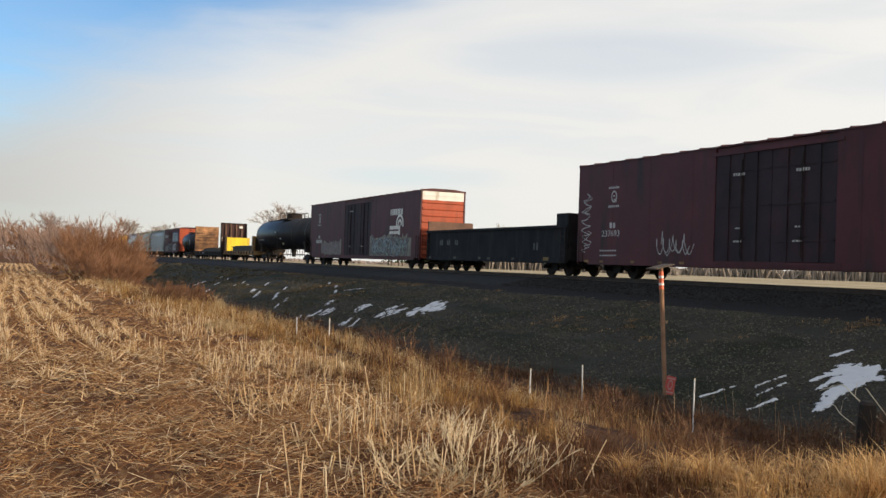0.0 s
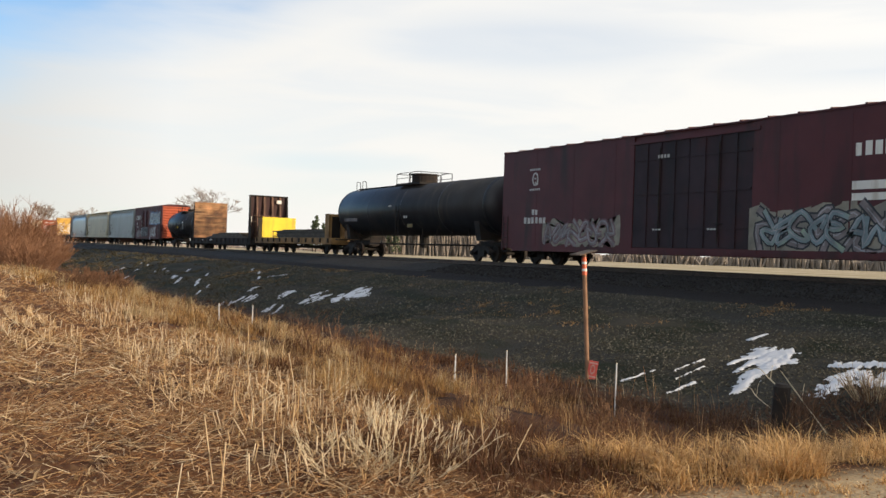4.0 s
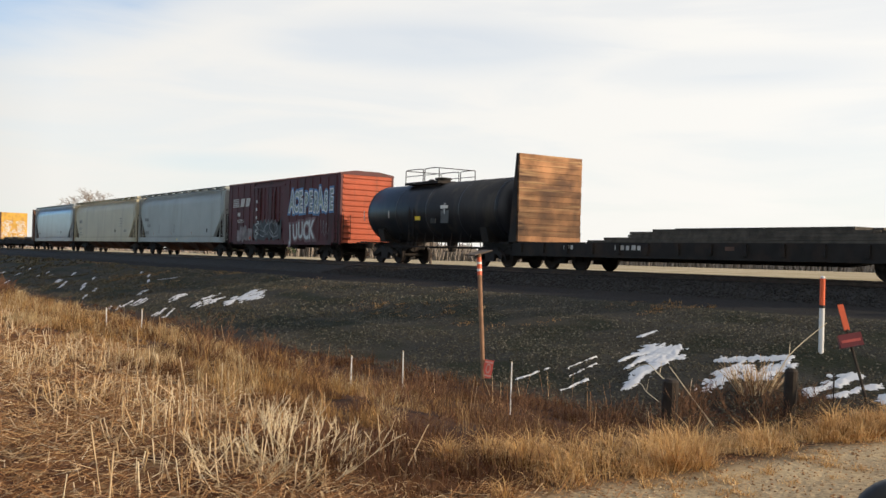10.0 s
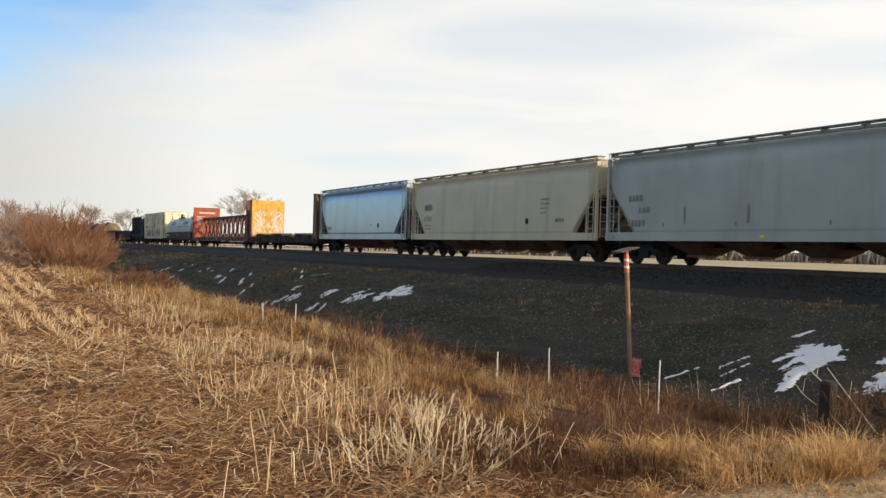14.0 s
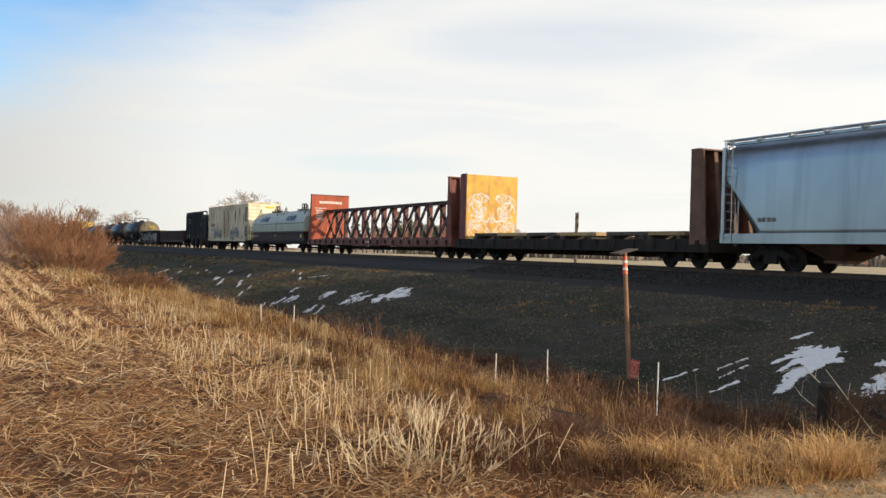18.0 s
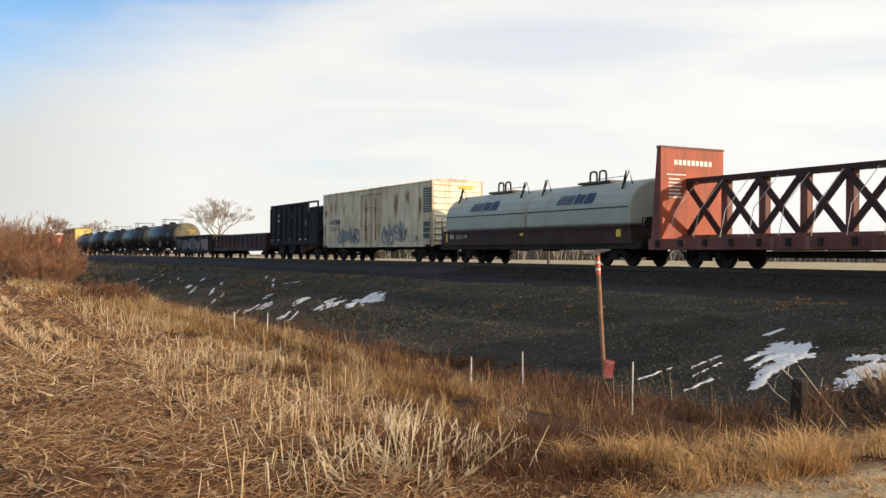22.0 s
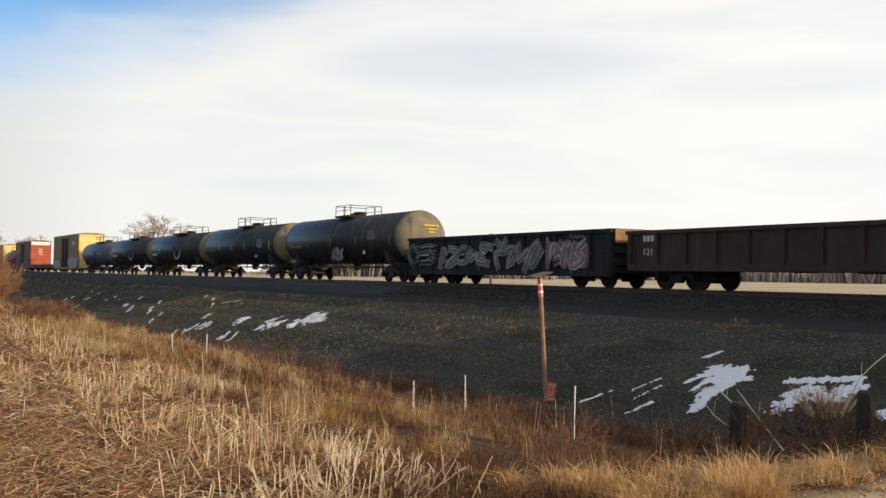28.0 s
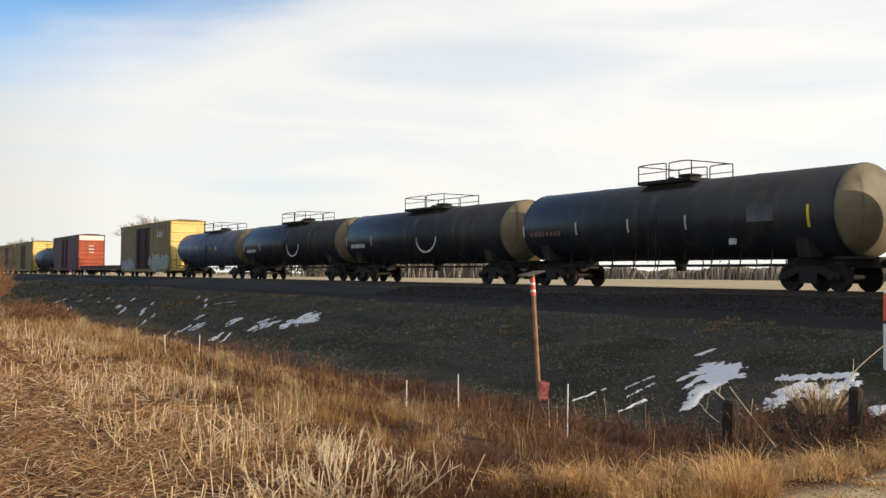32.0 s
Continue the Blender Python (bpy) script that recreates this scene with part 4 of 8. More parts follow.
# ---------------------------------------------------------------- tank cars
def tank_car(name, label, front, rear, radius, zc, paint, head_paint, rail_z=0.85, platform=(0.42, 0.62), dome=False, seams=4, dashes=(), tail_hoops=False, bands=(), inset=2.0, slack=0.10):
    c, L = rail_car(name, label, "tank car", front, rear, inset, sill=False)
    h = L / 2 - slack
    bm = bmesh.new()
    bulge = radius * 0.42
    prof = [(-h + bulge * (1 - math.cos(a)), max(0.02, radius * math.sin(a))) for a in [math.pi / 2 * i / 9 for i in range(10)]]
    body = [(h - bulge, radius)]
    # only the head towards the sun takes head_paint; the rear keeps the shell's
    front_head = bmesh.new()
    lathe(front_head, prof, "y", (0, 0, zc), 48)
    part("tank_head", front_head, head_paint, c, "rounded dusty tank head on the sun side", True)
    lathe(bm, [(-h + bulge, radius)] + body + [(h - bulge * (1 - math.cos(a)), max(0.02, radius * math.sin(a))) for a in [math.pi / 2 * (9 - i) / 9 for i in range(1, 10)]], "y", (0, 0, zc), 48)
    part("tank_shell", bm, paint, c, "", True)
    for i in range(seams + 1):
        y = -h + bulge + (2 * h - 2 * bulge) * i / seams
        part("weld_seam", lathe(bmesh.new(), [(y - 0.04, radius + 0.001), (y - 0.03, radius + 0.012), (y + 0.03, radius + 0.012), (y + 0.04, radius + 0.001)], "y", (0, 0, zc), 48), paint, c, "", True)
    # stub sills, saddles, side walkway underneath
    for s in (-1, 1):
        part("stub_sill", boxes((-0.34, 0.34, *sorted((s * (L / 2 - 0.05), s * (L / 2 - 3.4))), 0.72, 1.05)), P_IRON, c)
        part("saddle", prism(bmesh.new(), [(-1.15, 1.05), (1.15, 1.05), (1.3, zc - radius * 0.55), (-1.3, zc - radius * 0.55)], "y", s * (L / 2 - 2.0) - 0.25, s * (L / 2 - 2.0) + 0.25), P_IRON, c)
        part("end_platform", boxes((-1.35, 1.35, *sorted((s * (L / 2 - 0.1), s * (L / 2 - 0.75))), 0.98, 1.05)), P_IRON, c)
    bm = bmesh.new()
    for s in (-1, 1):
        tube(bm, [(s * 1.05, -L / 2 + 2.6, 0.82), (s * 1.05, L / 2 - 2.6, 0.82)], 0.03, 6)
        for i in range(9):
            y = -L / 2 + 3.4 + (L - 6.8) * i / 8
            tube(bm, [(s * 1.05, y, 0.82), (s * 0.95, y, zc - radius * 0.72)], 0.022, 5)
            tube(bm, [(s * 1.05, y, 0.82), (s * 1.02, y + 0.12, 0.62)], 0.018, 4)
    part("grab_rail", bm, P_IRON, c)
    bm = bmesh.new()
    lathe(bm, [(0.62, 0.10), (0.62, 0.16), (0.80, 0.20), (zc - radius + 0.05, 0.28)], "z", (0, 0, 0), 12)
    part("bottom_outlet", bm, P_IRON, c)
    # platform with railing and manway on top
    ya, yb = L / 2 - platform[1] * L, L / 2 - platform[0] * L
    top = zc + radius
    part("walkway", boxes((-1.0, 1.0, ya, yb, top - 0.10, top + 0.02)), P_IRON, c)
    ym = (ya + yb) / 2
    R = 0.022
    for s in (-1, 1):
        for a, b in ((ya, ym - 0.25), (ym - 0.1, yb)):
            bm = bmesh.new()
            tube(bm, smooth_line([(s * 0.95, a, top), (s * 0.95, a, top + 0.5), (s * 0.95, a + 0.12, top + 0.62), (s * 0.95, b - 0.12, top + 0.62), (s * 0.95, b, top + 0.5), (s * 0.95, b, top)], False, 3), R, 5)
            part("railing", bm, P_IRON, c)
            part("middle_rail", tube(bmesh.new(), [(s * 0.95, a, top + 0.32), (s * 0.95, b, top + 0.32)], R * 0.8, 5), P_IRON, c)
    for y in (ya, yb):
        part("end_rail", tube(bmesh.new(), [(-0.95, y, top + 0.6), (0.95, y, top + 0.6)], R, 5), P_IRON, c)
    bm = bmesh.new()
    if dome:
        lathe(bm, [(top - 0.1, 0.72), (top + 0.48, 0.72), (top + 0.50, 0.80), (top + 0.58, 0.80), (top + 0.62, 0.2)], "z", (0, ym - 0.1, 0), 20)
    else:
        lathe(bm, [(top - 0.1, 0.34), (top + 0.16, 0.34), (top + 0.18, 0.40), (top + 0.24, 0.40), (top + 0.28, 0.1)], "z", (0, ym - 0.3, 0), 16)
        part("relief_valve", lathe(bmesh.new(), [(top - 0.1, 0.16), (top + 0.2, 0.16), (top + 0.24, 0.05)], "z", (0, ym + 0.7, 0), 12), P_IRON, c)
    part("manway", bm, P_IRON, c)
    for s in (-1, 1):
        ladder(c, s * (radius + 0.03), ym - 0.2, 0.95, zc + 0.2, P_IRON)
    if tail_hoops:
        bm = bmesh.new()
        for y in (h - 0.75, h - 1.75):
            tube(bm, smooth_line([(-0.4, y, top - 0.1), (-0.4, y, top + 0.42), (-0.4, y - 0.1, top + 0.5), (-0.4, y - 0.6, top + 0.42), (-0.4, y - 0.6, top - 0.1)], False, 3), R, 5)
        part("hoop", bm, P_IRON, c)
        part("running_board", boxes((-0.35, 0.35, ym, h - 0.9, top + 0.0, top + 0.05)), P_IRON, c)
    for u, z, hgt, mat in dashes:
        ang = math.asin(max(-1, min(1, (z + hgt / 2 - zc) / radius)))
        bm = bmesh.new()
        for k in range(6):
            a0, a1 = ang - hgt / 2 / radius + hgt / radius * k / 6, ang - hgt / 2 / radius + hgt / radius * (k + 1) / 6
            r = radius + 0.015
            vs = [bm.verts.new((-math.cos(a) * r, L / 2 - u + d, zc + math.sin(a) * r)) for a, d in ((a0, -0.05), (a0, 0.05), (a1, 0.05), (a1, -0.05))]
            bm.faces.new(vs)
        part("reflective_stripe", bm, mat, c)
    for u, z, w, hh, n, mat in bands:
        a = math.asin(max(-1, min(1, (z + hh / 2 - zc) / radius)))
        bars(c, u, z, L, w, hh, n, mat, -math.cos(a) * radius - 0.03)
    return c, L


def tank_cars():
    tank_car("tank_car", "large grimy black tank car with dome and railings", -96.7, -75.45, 1.53, 2.87, P_BLACK, P_BLACK, platform=(0.41, 0.56), dome=True, tail_hoops=True, slack=0.35,
             bands=((1.9, 2.2, 2.2, 0.22, 10, P_TAGG), (11.0, 2.3, 0.55, 0.16, 2, P_MARK), (11.0, 1.78, 1.1, 0.3, 1, P_YBOX), (9.0, 3.0, 0.5, 0.1, 3, P_MARK)))
    c, L = tank_car("tank_car", "short black tank car with railed platform", -36.75, -24.05, 1.42, 2.48, P_BLACK, P_BLACK, platform=(0.29, 0.52), inset=1.9, slack=0.38,
                    dashes=((0.55, 2.1, 0.5, P_MARK), (3.0, 2.2, 0.35, P_MARK), (7.9, 1.9, 0.9, P_MARK)),
                    bands=((5.4, 2.05, 0.7, 0.22, 1, P_YELLOW), (7.6, 2.55, 1.0, 0.16, 1, P_WHITE), (7.6, 1.9, 1.1, 0.6, 1, P_TAGS), (6.7, 1.9, 0.5, 0.25, 3, P_HEAD)))
    dash_a = tuple((u, 2.05, 0.5, P_YBOX) for u in (0.7, 4.2, 8.0, 11.6, 15.9))
    c, L = tank_car("tank_car", "black tank car with sunlit dusty head and yellow stripes", 187.5, 204.7, 1.46, 2.47, P_BLACK, P_SUNDUST, platform=(0.44, 0.565), dashes=dash_a,
                    bands=((1.2, 2.05, 2.2, 0.16, 11, P_YBOX), (13.2, 2.35, 1.4, 0.6, 1, P_TAGS), (12.2, 1.55, 0.45, 0.3, 1, P_MARK)))
    graffiti(c, L, 8.4, 10.0, 1.2, 1.9, 3, P_BLACK, P_TAGG, None, 41, -1.50)
    for x, z, w in ((0.35, 3.05, 0.9), (0.45, 2.86, 0.5), (0.4, 2.70, 0.4)):
        bm = bmesh.new()
        for i in range(8):
            box(bm, x - w / 2 + i * w / 8, x - w / 2 + (i + 0.7) * w / 8, -L / 2 + 0.09, -L / 2 + 0.26, z, z + 0.08)
        part("head_marking", bm, P_YELLOW, c)["kind"] = "stuff"
    tank_car("tank_car", "black tank car with pale stripes and sunlit dusty head", 205.7, 222.9, 1.46, 2.47, P_BLACK, P_SUNDUST, platform=(0.43, 0.59), dashes=tuple((u, 2.05, 0.5, P_MARK) for u in (4.3, 7.4, 10.4)) + ((0.7, 2.05, 0.5, P_MARK), (15.6, 1.95, 0.7, P_YELLOW)),
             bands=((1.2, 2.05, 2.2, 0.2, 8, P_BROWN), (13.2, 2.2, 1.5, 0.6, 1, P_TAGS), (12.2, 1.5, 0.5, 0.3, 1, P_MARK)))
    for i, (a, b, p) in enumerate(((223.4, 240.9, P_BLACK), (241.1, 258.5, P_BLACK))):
        c, L = tank_car("tank_car", "black tank car with curved pale scuff and railed dome", a, b, 1.44, 2.42, p, P_SUNDUST, platform=(0.40, 0.63), dome=False, dashes=((4.0, 2.0, 0.5, P_MARK), (0.8, 2.0, 0.5, P_MARK)), bands=((1.4, 1.9, 1.8, 0.22, 6, P_MARK),))
        bm = bmesh.new()
        stroke(bm, [(10.2 + math.cos(k / 12 * math.pi) * 1.0, 2.3 - math.sin(k / 12 * math.pi) * 0.75) for k in range(13)], 0.10, L, -1.475)
        part("scuff_mark", bm, P_MARK, c)
    tank_car("tank_car", "blue grey tank car with white stripes", 259.2, 275.6, 1.42, 2.40, P_BLUE, P_SUNDUST, platform=(0.40, 0.68), dashes=((4.3, 2.2, 0.5, P_MARK), (6.2, 2.2, 0.5, P_MARK)), bands=((9.5, 2.2, 0.7, 0.35, 2, P_YBOX), (11.2, 2.2, 0.4, 0.35, 1, P_MARK)))
    tank_car("tank_car", "blue grey tank car far down the train", 337.6, 353.8, 1.42, 2.40, P_BLUE, P_BLUE, platform=(0.42, 0.64))


# ---------------------------------------------------------------- covered hoppers
def covered_hopper(name, label, front, rear, paint, trim, bays=4, H=4.55, roof_paint=None, dark_end=False):
    c, L = rail_car(name, label, "hopper car", front, rear, 2.1)
    h = L / 2 - 0.25

    def half(z):
        f = (z - 1.05) / (H - 1.05)
        return 1.47 - 0.10 * f * f - 0.35 * max(0, f - 0.86) / 0.14

    ys = [-h, -h + 0.02, -h + 0.9, -h + 1.9, -h + 1.92] + [-h + 1.92 + (2 * h - 3.84) * i / 8 for i in range(1, 8)] + [h - 1.92, h - 1.9, h - 0.9, h - 0.02, h]

    def low(y):
        d = h - abs(y)
        return 1.15 if d > 1.9 else 1.15 + (1.9 - d) * 1.12

    n = 12
    bm = bmesh.new()
    rows = []
    for y in ys:
        zb = min(low(y), 3.3)
        pr = []
        for k in range(n + 1):
            z = zb + (H - zb) * k / n
            pr.append((-half(z), z))
        ring = [bm.verts.new((x, y, z)) for x, z in pr] + [bm.verts.new((-0.6, y, H + 0.10)), bm.verts.new((0.6, y, H + 0.10))] + [bm.verts.new((-x, y, z)) for x, z in pr[::-1]]
        rows.append(ring)
    for a, b in zip(rows, rows[1:]):
        m = len(a)
        for i in range(m):
            bm.faces.new((a[i], a[(i + 1) % m], b[(i + 1) % m], b[i]))
    bm.faces.new(rows[0])
    bm.faces.new(rows[-1][::-1])
    bmesh.ops.recalc_face_normals(bm, faces=bm.faces)
    body = part("hopper_body", bm, paint, c)
    body.data.polygons.foreach_set("use_smooth", [len(f.vertices) == 4 for f in body.data.polygons])
    for s in (-1, 1):
        part("side_sill", boxes((*sorted((s * 1.40, s * 1.51)), -L / 2 + 0.1, L / 2 - 0.1, 0.95, 1.30)), paint, c)
        part("roof_rail", boxes((*sorted((s * 1.15, s * 1.32)), -h, h, H - 0.02, H + 0.07)), trim, c)
        for e in (-1, 1):
            part("corner_post", boxes((*sorted((s * 1.38, s * 1.50)), *sorted((e * (L / 2 - 0.12), e * (L / 2 - 0.24))), 1.0, H - 0.1)), paint, c)
            part("end_brace", prism(bmesh.new(), [(e * (L / 2 - 2.0), 1.30), (e * (L / 2 - 1.85), 1.30), (e * (L / 2 - 0.14), 3.2), (e * (L / 2 - 0.2), 3.2)], "x", *sorted((s * 1.28, s * 1.32))), P_IRON, c)
            part("end_strut", boxes((*sorted((s * 1.42, s * 1.46)), *sorted((e * (L / 2 - 0.95), e * (L / 2 - 1.0))), 1.3, 2.5)), paint, c)
    for e in (-1, 1):
        part("end_sheet", boxes((-1.38, 1.38, *sorted((e * (L / 2 - 0.28), e * (L / 2 - 0.34))), 3.0, H - 0.05)), paint, c)
        ladder(c, -1.30, e * (L / 2 - 0.10), 1.0, H + 0.05, paint, 0.42, "x")
        ladder(c, -1.53, e * (L / 2 - 0.30) - (0.4 if e > 0 else 0), 1.0, H + 0.1, paint)
        part("end_platform", boxes((-1.35, 1.35, *sorted((e * (L / 2 - 0.05), e * (L / 2 - 1.1))), 1.02, 1.08)), P_IRON, c)
        # dark plate laid over the body's slope, so the end recess looks shaded
        part("slope_sheet", prism(bmesh.new(), [(e * (L / 2 - 2.0), 1.1), (e * (L / 2 - 1.9), 1.1), (e * (L / 2 - 0.3), 3.3), (e * (L / 2 - 0.4), 3.3)], "x", -1.36, 1.36), P_IRON, c)
    # running board along the roof
    bm = bmesh.new()
    for s in (-1, 1):
        box(bm, *sorted((s * 1.05, s * 1.50)), -h - 0.1, h + 0.1, H + 0.14, H + 0.17)
        for i in range(12):
            y = -h + 2 * h * i / 11
            box(bm, *sorted((s * 1.1, s * 1.42)), y - 0.03, y + 0.03, H + 0.0, H + 0.14)
    part("running_board", bm, trim, c)
    # discharge bays under the body
    w = (L - 6.2) / bays
    for i in range(bays):
        y = -L / 2 + 3.1 + w * (i + 0.5)
        bm = bmesh.new()
        top = [bm.verts.new((x, y + d, 1.12)) for x, d in ((-1.35, -w * 0.48), (1.35, -w * 0.48), (1.35, w * 0.48), (-1.35, w * 0.48))]
        lowv = [bm.verts.new((x, y + d, 0.42)) for x, d in ((-0.45, -0.33), (0.45, -0.33), (0.45, 0.33), (-0.45, 0.33))]
        for k in range(4):
            bm.faces.new((top[k], top[(k + 1) % 4], lowv[(k + 1) % 4], lowv[k]))
        bm.faces.new(lowv)
        bm.faces.new(top[::-1])
        bmesh.ops.recalc_face_normals(bm, faces=bm.faces)
        box(bm, -0.55, 0.55, y - 0.4, y + 0.4, 0.32, 0.42)
        part("discharge_bay", bm, P_BROWN, c)
    return c, L


def covered_hoppers():
    c, L = covered_hopper("covered_hopper", "pale blue grey covered hopper with curved sides", -5.75, 13.3, P_GREY, P_GREY)
    bars(c, 1.7, 2.6, L, 1.0, 0.25, 4, P_FAINT, -1.475)
    bars(c, 2.4, 2.1, L, 0.8, 0.25, 3, P_FAINT, -1.478)
    bars(c, 1.7, 1.55, L, 1.2, 0.3, 5, P_FAINT, -1.48)
    for u in (5.3, 8.8):
        bars(c, u, 1.6, L, 0.14, 0.75, 1, P_FAINT, -1.48, "rust_streak")
    for u in (4.0, 8.2, 12.6):
        bars(c, u, 1.5, L, 0.12, 0.18, 1, P_RUST, -1.48, "rust_streak")
    bars(c, 15.6, 1.65, L, 0.35, 0.28, 1, P_IRON, -1.48)
    bars(c, 9.5, 1.08, L, 0.35, 0.1, 1, P_YELLOW, -1.515, "reflector")
    c, L = covered_hopper("covered_hopper", "beige covered hopper with curved sides", 13.85, 34.4, P_BEIGE, P_BEIGE, 5)
    lettering(c, "67095", 0.40, (-1.482, L / 2 - 2.0, 2.05), SIDE_TURN, P_FAINT, "car_number", 1.1)
    bars(c, 2.0, 2.7, L, 1.1, 0.36, 4, P_FAINT, -1.478)
    for i in range(2):
        bars(c, 2.1, 1.75 - i * 0.2, L, 1.0, 0.08, 6, P_FAINT, -1.482)
    for i in range(4):
        bars(c, 15.6, 2.9 - i * 0.22, L, 0.9 - 0.1 * i, 0.07, 5, P_FAINT, -1.48)
    bars(c, 14.2, 1.75, L, 0.4, 0.28, 1, P_IRON, -1.482)
    bars(c, 17.0, 1.8, L, 0.8, 0.2, 4, P_FAINT, -1.482)
    c, L = covered_hopper("covered_hopper", "bright silver covered hopper that mirrors the sky", 35.05, 52.4, P_SILVER, P_SILVER, 4)
    bars(c, 12.3, 1.75, L, 0.45, 0.3, 1, P_IRON, -1.482)
    bars(c, 11.0, 1.85, L, 0.3, 0.15, 1, P_FAINT, -1.482)
    bars(c, 2.0, 1.7, L, 0.9, 0.16, 4, P_FAINT, -1.482)


# ---------------------------------------------------------------- flat cars
def flat_deck(c, L, paint, top=1.10, deep=0.5, pockets=14, planks=True):
    h = L / 2
    for s in (-1, 1):
        part("side_sill", boxes((*sorted((s * 1.36, s * 1.48)), -h, h, top - deep, top)), paint, c)
        for i in range(pockets):
            y = -h + 0.6 + (L - 1.2) * i / (pockets - 1)
            part("stake_pocket", boxes((*sorted((s * 1.48, s * 1.55)), y - 0.09, y + 0.09, top - deep * 0.75, top - 0.04)), P_IRON, c)
    for e in (-1, 1):
        part("end_sill", boxes((-1.36, 1.36, *sorted((e * (h - 0.15), e * h)), top - deep, top)), paint, c)
    part("deck", boxes((-1.36, 1.36, -h + 0.15, h - 0.15, top - 0.1, top - 0.03)), P_LUMBER, c)
    prism_bm = prism(bmesh.new(), [(-h + 3.6, 0.62), (-h + 5.2, 0.38), (h - 5.2, 0.38), (h - 3.6, 0.62)], "x", -0.36, 0.36)
    part("fishbelly", prism_bm, P_IRON, c)
    brake_gear(c, L)


def plank_wall(c, y, thick, x0, x1, z0, z1, n, material):
    """A wall of level planks, each its own board."""
    rnd = random.Random(int(z1 * 100))
    step = (z1 - z0) / n
    for i in range(n):
        d = rnd.uniform(0, 0.018)
        part("plank", boxes((x0 + rnd.uniform(0, 0.02), x1 - rnd.uniform(0, 0.02), y - d, y + thick, z0 + i * step + 0.006, z0 + (i + 1) * step - 0.006)), material, c)


def bulkhead_flats():
    # low bulkhead flat with yellow ends and a lumber load
    c, L = rail_car("bulkhead_flatcar", "faded yellow flatcar with bright yellow end bulkhead", "flatcar", -75.2, -57.9, 2.2)
    flat_deck(c, L, P_SILL, 1.13, 0.45, 12)
    h = L / 2
    yl = h - (-57.9 + 59.35)
    part("bulkhead", boxes((-1.34, 1.34, yl + 0.16, yl + 1.05, 1.10, 2.80)), P_SILL, c, "faded yellow bulkhead box")
    part("bulkhead_face", boxes((-1.32, 1.32, yl + 0.10, yl + 0.16, 1.14, 2.82)), P_YELLOW, c, "bright yellow painted bulkhead face")
    for x, z in ((-0.45, 0.5), (0.1, 0.6), (1.2, 0.35)):
        part("scrape", boxes((x - 0.03, x + 0.03, yl + 0.094, yl + 0.10, 1.2, 1.2 + z)), P_SILL, c)
    yr = -h + 0.75
    for i, x in enumerate((-1.38, -0.5, 0.5, 1.38)):
        part("bulkhead_stake", boxes((x - 0.10, x + 0.10, yr - 0.2, yr + 0.15, 1.1, 2.76)), P_SILL, c)
    plank_wall(c, yr + 0.16, 0.08, -1.42, 1.42, 1.12, 2.74, 8, P_WOOD)
    part("bulkhead_plate", boxes((-1.42, 1.42, yr + 0.10, yr + 0.155, 1.1, 2.74)), P_IRON, c)
    part("bulkhead_end", boxes((-1.46, -1.40, yr - 0.2, yr + 0.6, 1.1, 2.78)), P_SILL, c)
    part("bulkhead_brace", boxes((-1.42, 1.42, yr - 0.24, yr - 0.14, 2.60, 2.76)), P_SILL, c)
    # flatcar with two tall bulkheads
    c2, L2 = rail_car("bulkhead_flatcar", "dark flatcar between tall plank-lined steel bulkheads", "flatcar", -56.5, -37.1, 2.4)
    flat_deck(c2, L2, P_IRON, 1.05, 0.55, 14)
    h2 = L2 / 2
    # rear bulkhead, planks towards the load
    y = h2 - 0.40
    plank_wall(c2, y - 0.02, 0.08, -1.55, 1.55, 1.08, 4.66, 15, P_WOOD)
    part("bulkhead_frame", prism(bmesh.new(), [(y + 0.06, 1.05), (y + 0.55, 1.05), (y + 0.16, 4.66), (y + 0.06, 4.66)], "x", -1.57, -1.47), P_IRON, c2)
    part("bulkhead_frame", prism(bmesh.new(), [(y + 0.06, 1.05), (y + 0.55, 1.05), (y + 0.16, 4.66), (y + 0.06, 4.66)], "x", 1.47, 1.57), P_IRON, c2)
    part("bulkhead_plate", boxes((-1.47, 1.47, y + 0.06, y + 0.10, 1.05, 4.66)), P_BROWN, c2)
    # leading bulkhead, steel ribs outwards
    y = -h2 + 0.32
    part("bulkhead_plate", boxes((-1.54, 1.54, y, y + 0.05, 1.05, 4.66)), P_MAROON, c2)
    plank_wall(c2, y + 0.055, 0.08, -1.54, 1.54, 1.08, 4.64, 15, P_WOOD)
    for x in (-0.95, -0.36, 0.30, 0.93):      # wedge ribs, deep at the foot
        part("bulkhead_rib", prism(bmesh.new(), [(y, 1.05), (y - 0.50, 1.05), (y - 0.10, 4.64), (y, 4.64)], "x", x - 0.05, x + 0.05), P_BROWN, c2)
        part("rib_flange", prism(bmesh.new(), [(x - 0.17, 1.05), (x + 0.17, 1.05), (x + 0.07, 4.6), (x - 0.07, 4.6)], "y", y - 0.14, y - 0.10), P_BROWN, c2)
    for x in (-1.55, 1.45):
        part("bulkhead_side", prism(bmesh.new(), [(y, 1.05), (y - 0.62, 1.05), (y - 0.14, 4.64), (y, 4.64)], "x", x, x + 0.10), P_IRON, c2)
    part("top_rail", boxes((-1.56, 1.56, y - 0.16, y + 0.14, 4.64, 4.72)), P_IRON, c2)
    for z in (2.45, 2.95):
        part("cross_bar", boxes((-1.40, 0.9, y - 0.42, y - 0.38, z, z + 0.05)), P_BROWN, c2)
